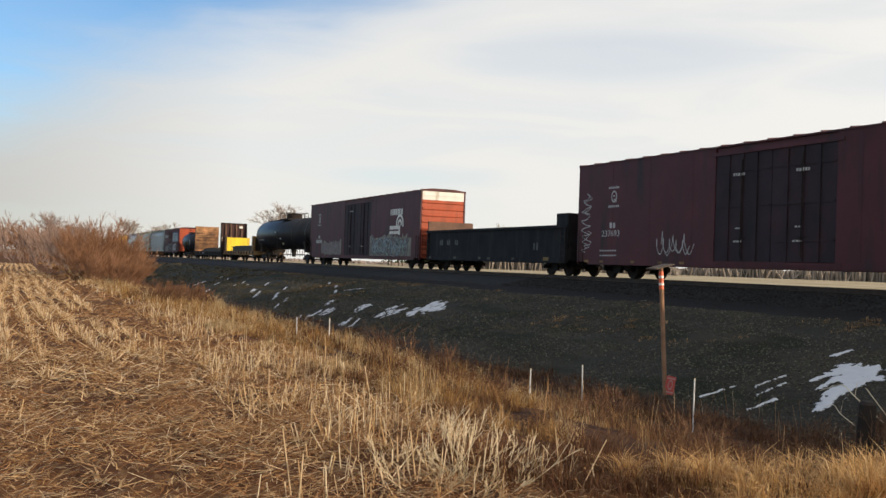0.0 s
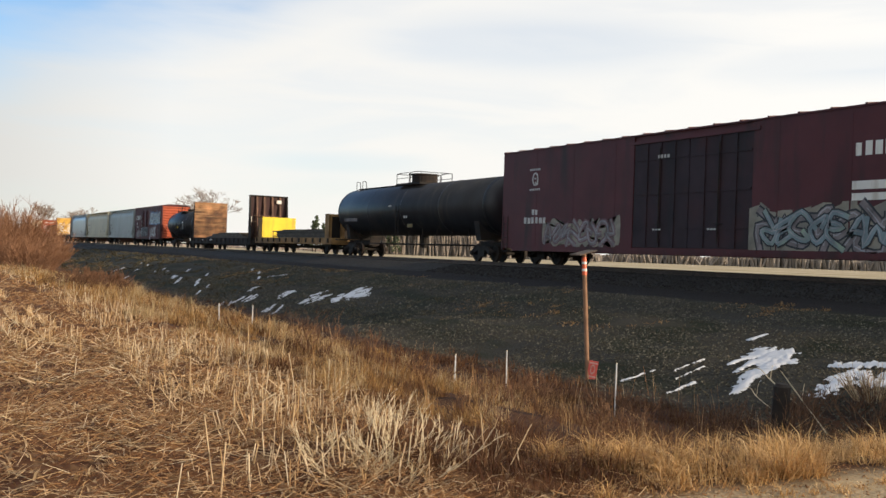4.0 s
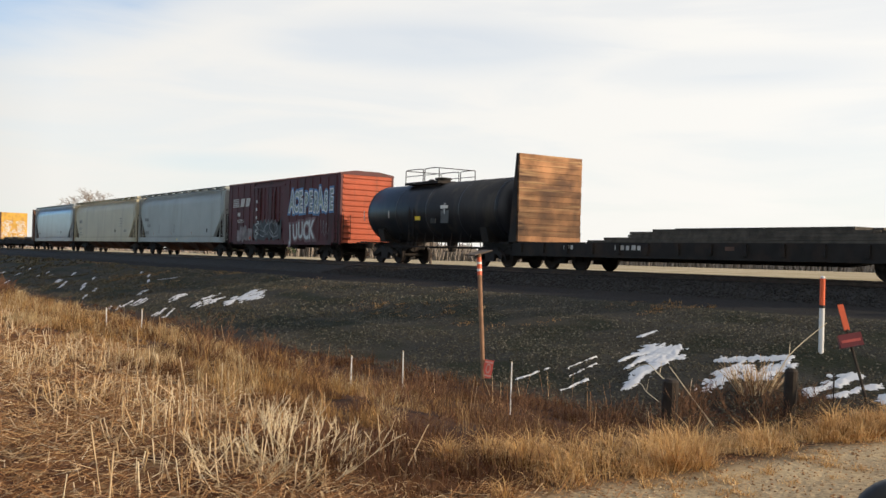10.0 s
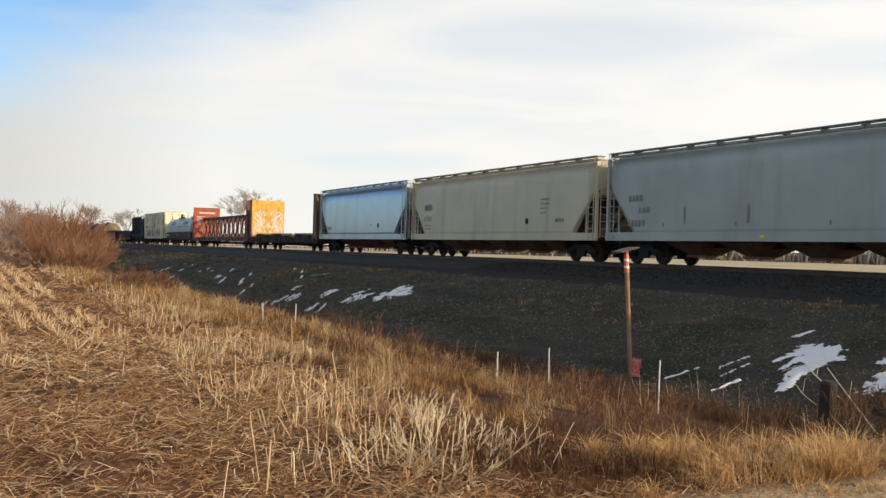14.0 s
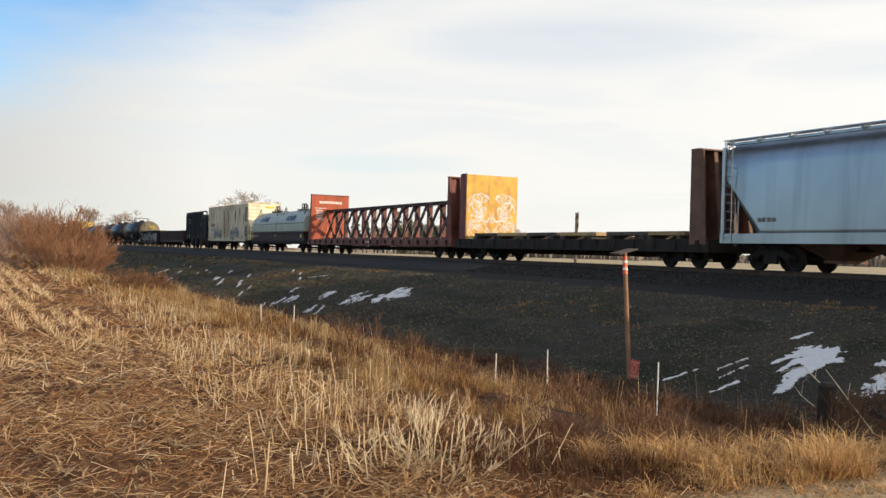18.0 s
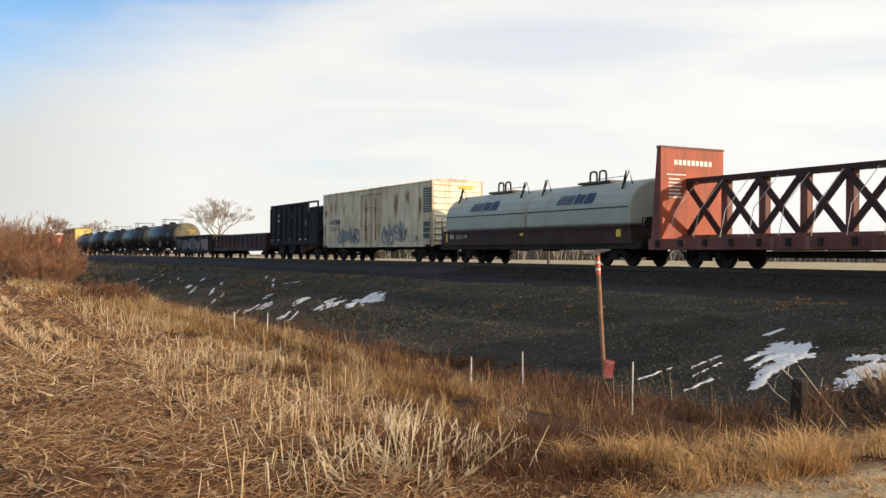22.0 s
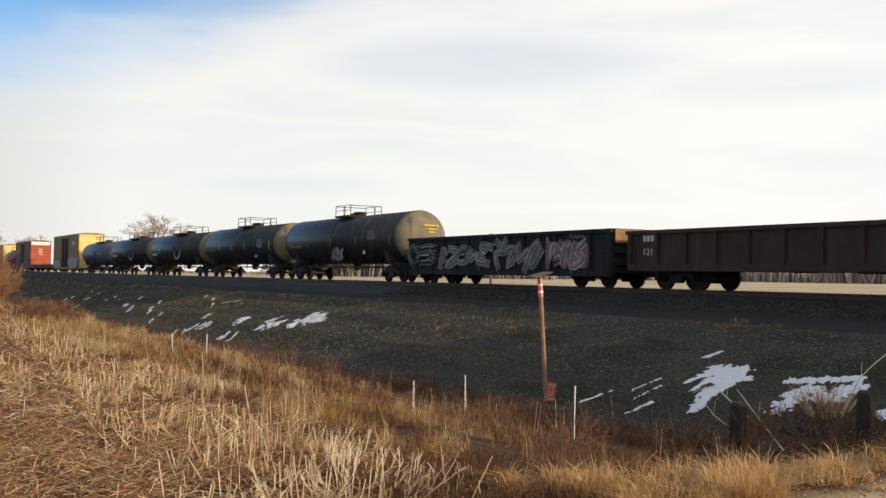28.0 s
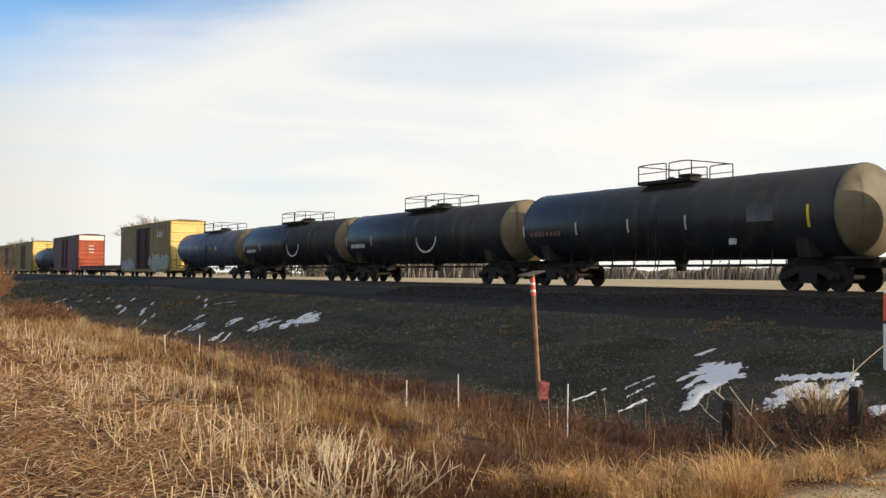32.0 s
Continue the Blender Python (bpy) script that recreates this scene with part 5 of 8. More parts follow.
    part("warning_plate", boxes((0.62, 1.02, y - 0.20, y - 0.17, 4.08, 4.36)), P_WHITE, c2)
    ladder(c2, -1.30, y - 0.45, 1.1, 3.2, P_IRON, 0.4, "x")
    part("reflective_panel", boxes((-1.47, -1.40, y - 0.36, y - 0.30, 2.4, 2.9)), P_WHITE, c2)
    bars(c2, 3.2, 0.78, L2, 0.6, 0.18, 3, P_MARK, -1.485)
    bars(c2, 6.0, 0.78, L2, 1.4, 0.18, 5, P_MARK, -1.485)
    bars(c2, 11.0, 0.80, L2, 0.5, 0.15, 1, P_BROWN, -1.485)
    # long low flat between bulkheads with a few timbers
    c3, L3 = rail_car("bulkhead_flatcar", "dark long flatcar with yellow rusted bulkhead face", "flatcar", 52.95, 74.4, 2.4)
    flat_deck(c3, L3, P_IRON, 1.10, 0.5, 16)
    h3 = L3 / 2
    y = h3 - (74.4 - 73.25)
    y -= 0.15
    part("bulkhead_face", boxes((-1.50, 1.50, y, y + 0.07, 1.10, 4.70)), P_ORANGE, c3, "sunlit yellow face with pale graffiti")
    part("bulkhead_edge", boxes((-1.53, -1.50, y - 0.05, y + 0.7, 1.10, 4.74)), P_BEAM, c3)
    for x in (-1.40, -0.70, 0.0, 0.70, 1.40):
        part("bulkhead_rib", prism(bmesh.new(), [(y + 0.07, 1.1), (y + 0.7, 1.1), (y + 0.25, 4.55), (y + 0.07, 4.55)], "x", x - 0.06, x + 0.06), P_BEAM, c3)
    bm = bmesh.new()
    rnd = random.Random(8)
    for k in range(34):      # mirrored white line drawing
        cx, cz, r = rnd.uniform(0.1, 1.15), rnd.uniform(1.35, 3.5), rnd.uniform(0.12, 0.38)
        base = smooth_line([(cx + math.cos(a + k) * r * rnd.uniform(0.6, 1.3), cz + math.sin(a + k) * r * rnd.uniform(0.6, 1.4)) for a in [i * 0.85 for i in range(6)]], False, 5)
        for m in (-1, 1):
            pts = [Vector((p.x * m, p.y)) for p in base]
            rows = []
            for i, p in enumerate(pts):
                d = (pts[min(i + 1, len(pts) - 1)] - pts[max(0, i - 1)])
                d = d.normalized() if d.length > 1e-6 else Vector((1, 0))
                q = Vector((-d.y, d.x)) * 0.016
                rows.append([bm.verts.new((max(-1.42, min(1.42, p.x + s_ * q.x)), y - 0.004 - 0.0001 * k, p.y + s_ * q.y)) for s_ in (-1, 1)])
            for a, b in zip(rows, rows[1:]):
                bm.faces.new((a[0], a[1], b[1], b[0]))
    part("graffiti_outline", bm, P_TAGH, c3)["kind"] = "stuff"
    y = -h3 + 0.2
    part("bulkhead_plate", boxes((-1.46, 1.46, y + 0.85, y + 0.91, 1.1, 4.53)), P_BROWN, c3)
    for x in (-1.40, -0.70, 0.0, 0.70, 1.40):
        part("bulkhead_rib", prism(bmesh.new(), [(y + 0.85, 1.1), (y + 0.1, 1.1), (y + 0.5, 4.5), (y + 0.85, 4.5)], "x", x - 0.08, x + 0.08), P_BROWN, c3)
    part("bulkhead_side", prism(bmesh.new(), [(y + 0.9, 0.9), (y - 0.05, 0.9), (y + 0.2, 4.5), (y + 0.9, 4.5)], "x", -1.49, -1.45), P_BROWN, c3)
    part("top_rail", boxes((-1.48, 1.48, y + 0.4, y + 0.93, 4.50, 4.56)), P_BROWN, c3)
    # centre beam car
    c4, L4 = rail_car("centrebeam_flatcar", "faded red centrebeam flatcar with open lattice beam", "flatcar", 74.9, 101.4, 2.6)
    flat_deck(c4, L4, P_BEAM, 1.08, 0.42, 20)
    h4 = L4 / 2
    for e in (-1, 1):
        y = e * (h4 - 0.70)
        # the bulkhead facing the sun takes the sun-brightened red, the other plain red
        part("bulkhead_plate", boxes((-1.46, 1.46, *sorted((y, y + e * 0.06)), 1.08, 4.64)), P_RED_SUN if e > 0 else P_BEAM, c4)
        for x in (-1.42, -0.8, -0.25, 0.25, 0.8, 1.42):
            part("bulkhead_rib", prism(bmesh.new(), [(y + e * 0.06, 1.08), (y + e * 0.55, 1.08), (y + e * 0.22, 4.62), (y + e * 0.06, 4.62)], "x", x - 0.05, x + 0.05), P_BEAM, c4)
        part("top_rail", boxes((-1.48, 1.48, *sorted((y - e * 0.02, y + e * 0.26)), 4.62, 4.70)), P_BEAM, c4)
    ya, yb = -h4 + 0.7, h4 - 0.7
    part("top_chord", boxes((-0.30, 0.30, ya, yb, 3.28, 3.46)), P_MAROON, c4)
    part("bottom_chord", boxes((-0.45, 0.45, ya, yb, 1.08, 1.24)), P_BEAM, c4)
    bays = 13
    w = (yb - ya) / bays
    for i in range(bays + 1):
        y = ya + w * i
        if 0 < i < bays:
            part("post", boxes((-0.12, 0.12, y - 0.16, y + 0.16, 1.24, 3.28)), P_BEAM, c4)
    for i in range(bays):
        y = ya + w * i
        for d in (0, 1):
            a, b = (y, y + w) if d == 0 else (y + w, y)
            v = [(a - 0.17, 1.24), (a + 0.17, 1.24), (b + 0.17, 3.28), (b - 0.17, 3.28)]
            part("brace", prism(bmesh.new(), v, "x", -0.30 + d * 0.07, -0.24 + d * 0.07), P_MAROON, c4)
    for i in range(18):      # lashing cables
        y = ya + (yb - ya) * (i + 0.5) / 18
        part("lashing", tube(bmesh.new(), [(-0.34, y, 3.3), (-1.1, y + 0.35, 2.1), (-1.45, y + 0.2, 1.1)], 0.014, 4), P_MARK, c4)
    y = h4 - 0.70
    bm = bmesh.new()     # emblem lettering drawn as plain shapes
    for i in range(9):
        box(bm, -0.85 + i * 0.2, -0.85 + i * 0.2 + 0.14, y - 0.008, y, 3.98, 4.18)
    box(bm, -1.2, -0.3, y - 0.008, y, 3.58, 3.62)
    for i in range(6):
        box(bm, -1.1, -1.1 + 0.5 + 0.06 * (i % 3), y - 0.008, y, 3.4 - i * 0.14, 3.45 - i * 0.14)
    part("emblem", bm, P_WHITE, c4)
    bars(c4, 13.0, 0.82, L4, 0.9, 0.16, 4, P_MARK, -1.485)
    # empty low flat further back
    c5, L5 = rail_car("flatcar", "empty brown flatcar between two boxcars", "flatcar", 297.3, 317.8, 2.3)
    flat_deck(c5, L5, P_BROWN, 1.15, 0.5, 14)


def loads():
    """What lies on the flatcars: things of their own that ride along."""
    rnd = random.Random(4)
    st = thing("lumber_stack", "dark weathered boards stacked on the yellow flatcar", "lumber", "", pose(TRACK_X, -68.2, RAIL_Z + 1.10))
    TRAIN.append((st, -68.2))
    for j in range(8):
        for i in range(7):
            a, b = -5.9 + rnd.uniform(-0.2, 0.5) + (0.9 if j > 5 else 0), 5.5 + rnd.uniform(-0.7, 0.8) - (1.4 if j > 6 else 0)
            x = -1.33 + i * 0.385
            part("board", boxes((x, x + 0.36, a, b, 0.02 + j * 0.078, 0.092 + j * 0.078)), P_LUMBER, st)
    st = thing("board_stack", "thin dark boards lying on the bulkhead flatcar", "lumber", "", pose(TRACK_X, -48.6, RAIL_Z + 1.02))
    TRAIN.append((st, -48.6))
    for j in range(5):
        for i in range(6):
            a, b = -6.5 + j * 0.5 + rnd.uniform(-0.3, 0.6), 6.4 - j * 0.7 + rnd.uniform(-0.9, 0.8)
            x = -1.30 + i * 0.44
            part("board", boxes((x, x + 0.41, a, b, 0.02 + j * 0.10, 0.115 + j * 0.10)), P_LUMBER, st)
    for k, (y, w) in enumerate(((71.4, 2.6), (68.6, 3.0), (65.6, 2.8), (62.4, 3.0), (58.6, 3.0), (56.0, 2.4))):
        for x in (-0.75, 0.75):
            tb = thing("timber_block", "squared timber dunnage lying on the long flatcar", "timber", "timbers on the flatcar", pose(TRACK_X + x, y, RAIL_Z + 1.07))
            TRAIN.append((tb, y))
            part("beam", boxes((-0.45, 0.45, -w / 2, w / 2, 0.20, 0.36)), P_TIMBER if k % 2 else P_LUMBER, tb)
            for e in (-0.4, 0.4):
                part("bearer", boxes((-0.55, 0.55, e * w - 0.12, e * w + 0.12, 0.0, 0.20)), P_LUMBER, tb)


# ---------------------------------------------------------------- coil car
def coil_car():
    c, L = rail_car("coil_car", "maroon coil car with two pale green covers", "coil car", 101.9, 119.7, 2.5)
    h = L / 2
    for s in (-1, 1):
        part("side_girder", boxes((*sorted((s * 1.30, s * 1.46)), -h + 0.6, h - 0.5, 0.92, 1.66)), P_MAROON, c)
        part("girder_lip", boxes((*sorted((s * 1.28, s * 1.53)), -h + 0.6, h - 0.5, 1.58, 1.68)), P_MAROON, c)
        part("side_sill", boxes((*sorted((s * 1.15, s * 1.38)), -h + 0.1, h - 0.1, 0.70, 0.94)), P_IRON, c)
    part("trough", boxes((-1.30, 1.30, -h + 0.6, h - 0.5, 0.95, 1.10)), P_IRON, c)
    for e in (-1, 1):
        part("end_platform", boxes((-1.40, 1.40, *sorted((e * h, e * (h - 0.9))), 0.92, 1.00)), P_IRON, c)
        part("end_plate", boxes((-1.30, 1.30, *sorted((e * (h - 0.62), e * (h - 0.68))), 0.95, 1.66)), P_MAROON, c)
        bm = bmesh.new()
        tube(bm, smooth_line([(-1.3, e * (h - 0.1), 1.0), (-1.3, e * (h - 0.1), 1.8), (-1.1, e * (h - 0.1), 1.95), (1.1, e * (h - 0.1), 1.95), (1.3, e * (h - 0.1), 1.8), (1.3, e * (h - 0.1), 1.0)], False, 3), 0.025, 5)
        part("railing", bm, P_IRON, c)
        lathe_bm = bmesh.new()
        lathe(lathe_bm, [(e * (h - 0.40), 0.26), (e * (h - 0.36), 0.28), (e * (h - 0.33), 0.26)], "y", (-0.75, 0, 1.75), 18)
        part("hand_brake", lathe_bm, P_IRON, c)
    split = h - (119.7 - 110.6)
    outline = [(-1.46, 1.68), (-1.47, 2.3), (-1.44, 2.62), (-1.30, 2.98), (-1.02, 3.28), (-0.60, 3.52), (-0.2, 3.62), (0.2, 3.62), (0.60, 3.52), (1.02, 3.28), (1.30, 2.98), (1.44, 2.62), (1.47, 2.3), (1.46, 1.68)]
    for a, b in ((split + 0.05, h - 0.85), (-h + 0.75, split - 0.05)):
        cover = part("cover", prism(bmesh.new(), outline, "y", a, b), P_COIL, c, "pale green curved steel cover")
        bev = cover.modifiers.new("soft_edges", "BEVEL")
        bev.width, bev.segments, bev.limit_method, bev.angle_limit = 0.12, 3, "ANGLE", radians(60)
        for s in (-1, 1):
            part("cover_seam", boxes((*sorted((s * 1.45, s * 1.485)), a + 0.1, b - 0.1, 2.40, 2.45)), P_HEAD, cover)
        part("lift_pad", boxes((-0.55, 0.55, (a + b) / 2 - 1.3, (a + b) / 2 + 1.1, 3.60, 3.70)), P_HEAD, cover)
        ym = (a + b) / 2
        bm = bmesh.new()
        for d in (-0.42, 0.28):
            tube(bm, smooth_line([(-0.3, ym + d - 0.25, 3.68), (-0.3, ym + d - 0.24, 4.05), (-0.3, ym + d - 0.14, 4.15), (-0.3, ym + d + 0.14, 4.15), (-0.3, ym + d + 0.24, 4.05), (-0.3, ym + d + 0.25, 3.68)], False, 4), 0.045, 6)
        part("lifting_eye", bm, P_IRON, cover)
        for y in (a + 0.9, b - 0.9):
            bm = bmesh.new()
            tube(bm, [(-1.15, y, 3.2), (-0.95, y - 0.15, 3.95), (-0.85, y - 0.25, 3.4)], 0.03, 5)
            tube(bm, [(-1.15, y + 0.05, 3.2), (-0.9, y + 0.12, 3.95), (-0.85, y + 0.3, 3.4)], 0.03, 5)
            part("stacking_bracket", bm, P_IRON, cover)
        tube_bm = tube(bmesh.new(), [(-0.9, a + 0.9, 3.75), (-0.9, a + 3.0, 3.72)], 0.016, 4)
        part("tie_rod", tube_bm, P_IRON, cover)
        # dark railway emblem on the curve of the cover
        bm = bmesh.new()

        def on(u, z):
            x = -1.44 + (z - 2.62) * 0.40
            return (x - 0.03, ym + 1.55 - u, z)
        for i in range(5):
            z = 2.68 + i * 0.085
            vs = [bm.verts.new(on(u, zz)) for u, zz in ((0.1 + 0.05 * i, z), (1.35 + 0.05 * i, z), (1.35 + 0.05 * i, z + 0.05), (0.1 + 0.05 * i, z + 0.05))]
            bm.faces.new(vs)
        for poly in (((1.48, 2.66), (1.78, 2.66), (1.94, 3.11), (1.64, 3.11)), ((1.80, 2.72), (2.12, 2.66), (2.28, 3.11), (1.96, 3.05)), ((2.24, 2.66), (2.86, 2.66), (3.02, 3.11), (2.40, 3.11))):
            bm.faces.new([bm.verts.new(on(u, z)) for u, z in poly])
        part("railway_emblem", bm, P_NAVY, cover)
    lettering(c, "623139", 0.30, (-1.536, h - 2.2, 1.26), SIDE_TURN, P_MARK, "car_number", 1.4)
    bars(c, 1.5, 1.26, L, 0.5, 0.24, 2, P_MARK, -1.536)
    for u in (8.6,):
        bars(c, u, 1.35, L, 0.5, 0.12, 1, P_YELLOW, -1.47, "reflector")
    bars(c, 16.2, 1.20, L, 0.55, 0.32, 1, P_YELLOW, -1.47, "warning_plate")
    bars(c, 0.9, 1.10, L, 0.3, 0.5, 1, P_YELLOW, -1.47, "warning_plate")
    brake_gear(c, L)


# ---------------------------------------------------------------- refrigerator car
def reefer():
    c, L = boxcar("refrigerator_car", "rust stained white refrigerator car with graffiti", 120.5, 138.0, 4.68, 1.0, P_REEFER, P_REEFER_SUN, (7.1, 10.4), None, 10, 26, arch=0.10, inset=2.6)
    h = L / 2
    part("grille_frame", boxes((-1.54, -1.50, h - 17.45, h - 16.45, 2.85, 4.22)), P_HEAD, c)
    for i in range(9):
        part("grille_slat", boxes((-1.56, -1.54, h - 17.40, h - 16.50, 2.92 + i * 0.14, 2.97 + i * 0.14)), P_GREY, c)
    part("grille_frame", boxes((-1.54, -1.50, h - 17.40, h - 16.50, 1.30, 2.35)), P_GREY, c)
    for i in range(3):
        part("grille_slat", boxes((-1.56, -1.54, h - 17.35, h - 16.55, 1.36 + i * 0.33, 1.62 + i * 0.33)), P_HEAD, c)
    graffiti(c, L, 3.0, 6.9, 1.05, 2.15, 8, P_TAGC, P_TAGG, None, 51, -1.537)
    graffiti(c, L, 10.7, 14.2, 1.05, 2.3, 7, P_TAGC, P_TAGG, None, 52, -1.537)
    scribble(c, L, 14.4, 16.0, 1.1, 1.6, 4, P_TAGG, 53, 0.03, -1.537)
    for ya, yb, za, zb in ((h - 7.15, h - 7.05, 1.1, 4.3), (h - 10.45, h - 10.35, 1.1, 4.3), (h - 10.45, h - 7.05, 4.3, 4.4), (h - 10.4, h - 7.1, 3.4, 3.47), (h - 10.4, h - 7.1, 2.3, 2.37), (h - 8.8, h - 8.7, 1.2, 3.0)):
        part("door_frame", boxes((-1.56, -1.515, ya, yb, za, zb)), P_REEFER, c)
    bars(c, 1.5, 2.45, L, 2.0, 0.34, 4, P_HEAD, -1.538)
    lettering(c, "25073", 0.38, (-1.538, h - 1.55, 2.0), SIDE_TURN, P_HEAD, "car_number", 1.3)
    rnd = random.Random(61)
    for u, z, w, hh in ((12.6, 2.75, 0.55, 1.35), (1.7, 3.2, 0.3, 0.8), (2.6, 3.3, 0.35, 0.75), (4.1, 3.0, 0.22, 0.9), (14.3, 3.3, 0.5, 0.9), (16.0, 2.6, 0.3, 1.2), (0.6, 3.0, 0.4, 0.5), (8.0, 3.2, 0.6, 0.35), (5.6, 3.1, 0.2, 0.7)):
        bm = bmesh.new()
        for k in range(20):      # streaks that run down from a ragged spot
            uu, top = u + rnd.uniform(-0.5, 0.5) * w, z + hh * rnd.uniform(0.6, 1.0)
            ww, low = w * rnd.uniform(0.03, 0.09), z + hh * rnd.uniform(-0.1, 0.5)
            pts = [(uu - ww, top), (uu - ww * 0.3, top + 0.06), (uu + ww * 0.8, top - 0.03), (uu + ww * rnd.uniform(0.5, 1), (top + low) / 2), (uu + ww * 0.2, low), (uu - ww * 0.2, low - 0.05), (uu - ww * rnd.uniform(0.5, 1), (top + low) / 2)]
            fill(bm, pts, L, -1.5335 - 0.0004 * k)
        part("rust_stain", bm, P_RUST, c)
    bars(c, 15.5, 1.2, L, 0.35, 0.35, 1, P_YBOX, -1.538)
    part("end_marking", boxes((0.1, 0.9, -h - 0.065, -h - 0.05, 4.18, 4.34)), P_YELLOW, c)
    for x in (-0.9, 0.6):
        ladder(c, x, -h - 0.09, 1.1, 2.3, P_REEFER, 0.3, "x")


# ---------------------------------------------------------------- open hopper and gondolas
def open_hopper():
    c, L = rail_car("open_hopper", "black ribbed open hopper with sloped end", "hopper car", 138.9, 150.6, 1.8)
    h = L / 2
    ya, yb = h - 9.3, h - 0.05      # sides
    for s in (-1, 1):
        part("side_wall", boxes((*sorted((s * 1.40, s * 1.46)), ya, yb, 1.35, 4.22)), P_GONDOLA, c)
        part("top_chord", boxes((*sorted((s * 1.38, s * 1.54)), ya - 2.0, yb, 4.20, 4.32)), P_GONDOLA, c)
        part("side_sill", boxes((*sorted((s * 1.36, s * 1.50)), -h + 0.1, h - 0.05, 1.12, 1.38)), P_GONDOLA, c)
        for i in range(8):
            y = ya + 0.1 + (yb - ya - 0.2) * i / 7
            part("side_post", boxes((*sorted((s * 1.46, s * 1.54)), y - 0.10, y + 0.10, 1.38, 4.10)), P_GONDOLA, c)
        part("corner_post", boxes((*sorted((s * 1.36, s * 1.46)), ya - 1.98, ya - 1.86, 1.3, 4.22)), P_GONDOLA, c)
    part("slope_end", prism(bmesh.new(), [(ya + 0.2, 1.4), (ya + 0.3, 1.4), (ya - 1.7, 3.5), (ya - 1.8, 3.5)], "x", -1.40, 1.40), P_GONDOLA, c)
    part("end_shield", boxes((-1.42, 1.42, ya - 1.85, ya - 1.80, 2.2, 3.52)), P_GONDOLA, c)
    part("end_shield", boxes((-1.46, -1.41, ya - 1.86, ya, 1.38, 3.50)), P_GONDOLA, c)
    part("end_wall", boxes((-1.40, 1.40, yb - 0.08, yb - 0.02, 1.35, 4.22)), P_GONDOLA, c)
    part("platform", boxes((-1.38, 1.38, -h + 0.05, -h + 1.4, 1.10, 1.16)), P_IRON, c)
    bm = bmesh.new()
    for z in (1.6, 2.1):
        tube(bm, [(-1.35, -h + 0.1, z), (-1.35, -h + 1.3, z)], 0.025, 5)
        tube(bm, [(-1.35, -h + 0.1, z), (1.35, -h + 0.1, z)], 0.025, 5)
    for y in (-h + 0.1, -h + 0.7, -h + 1.3):
        tube(bm, [(-1.35, y, 1.12), (-1.35, y, 2.12)], 0.025, 5)
    part("railing", bm, P_IRON, c)
    for y in (ya + 2.0, ya + 4.6, ya + 7.2):
        part("discharge_bay", prism(bmesh.new(), [(y - 1.2, 1.4), (y + 1.2, 1.4), (y + 0.4, 0.4), (y - 0.4, 0.4)], "x", -1.2, 1.2), P_IRON, c)
    bars(c, 1.9, 3.35, L, 0.5, 0.22, 3, P_MARK, -1.475)
    bars(c, 1.9, 2.95, L, 0.7, 0.20, 4, P_MARK, -1.475)
    bars(c, 5.0, 3.45, L, 0.55, 0.45, 2, P_MARK, -1.475)
    bars(c, 5.0, 3.30, L, 0.55, 0.12, 4, P_MARK, -1.475)
    bars(c, 8.6, 2.55, L, 0.4, 0.45, 1, P_YBOX, -1.475, "warning_plate")
    for u in (0.2, 2.0, 4.9, 7.3, 8.6):
        bars(c, u, 1.45, L, 0.45, 0.14, 1, P_MARK, -1.475, "reflector")
    for u, z in ((1.9, 2.0), (3.4, 1.8), (6.6, 1.9)):
        bars(c, u, z, L, 0.7, 0.12, 4, P_HEAD, -1.475)


def gondola(name, label, front, rear, top, z0, paint, posts, inset=2.2):
    c, L = rail_car(name, label, "gondola", front, rear, inset)
    h = L / 2
    for s in (-1, 1):
        part("side_wall", boxes((*sorted((s * 1.40, s * 1.45)), -h + 0.15, h - 0.15, z0, top)), paint, c)
        part("top_chord", boxes((*sorted((s * 1.38, s * 1.54)), -h + 0.1, h - 0.1, top - 0.10, top + 0.04)), paint, c)
        part("side_sill", boxes((*sorted((s * 1.36, s * 1.52)), -h + 0.2, h - 0.2, z0 - 0.18, z0 + 0.06)), paint, c)
        for i in range(posts):
            y = -h + 0.3 + (L - 0.6) * i / (posts - 1)
            part("side_post", boxes((*sorted((s * 1.45, s * 1.53)), y - 0.09, y + 0.09, z0 + 0.06, top - 0.10)), paint, c)
    for e in (-1, 1):
        part("end_wall", boxes((-1.40, 1.40, *sorted((e * (h - 0.15), e * (h - 0.21))), z0, top + 0.05)), paint, c)
        for z in (z0 + 0.35, z0 + 0.8, top - 0.25):
            part("end_rib", boxes((-1.36, 1.36, *sorted((e * (h - 0.15), e * (h - 0.07))), z - 0.06, z + 0.06)), paint, c)
        ladder(c, -1.53, e * (h - 0.25) - (0.4 if e > 0 else 0), z0 - 0.3, top - 0.2, P_IRON)
    part("floor", boxes((-1.40, 1.40, -h + 0.2, h - 0.2, z0 - 0.05, z0 + 0.02)), P_IRON, c)
    brake_gear(c, L)
    return c, L


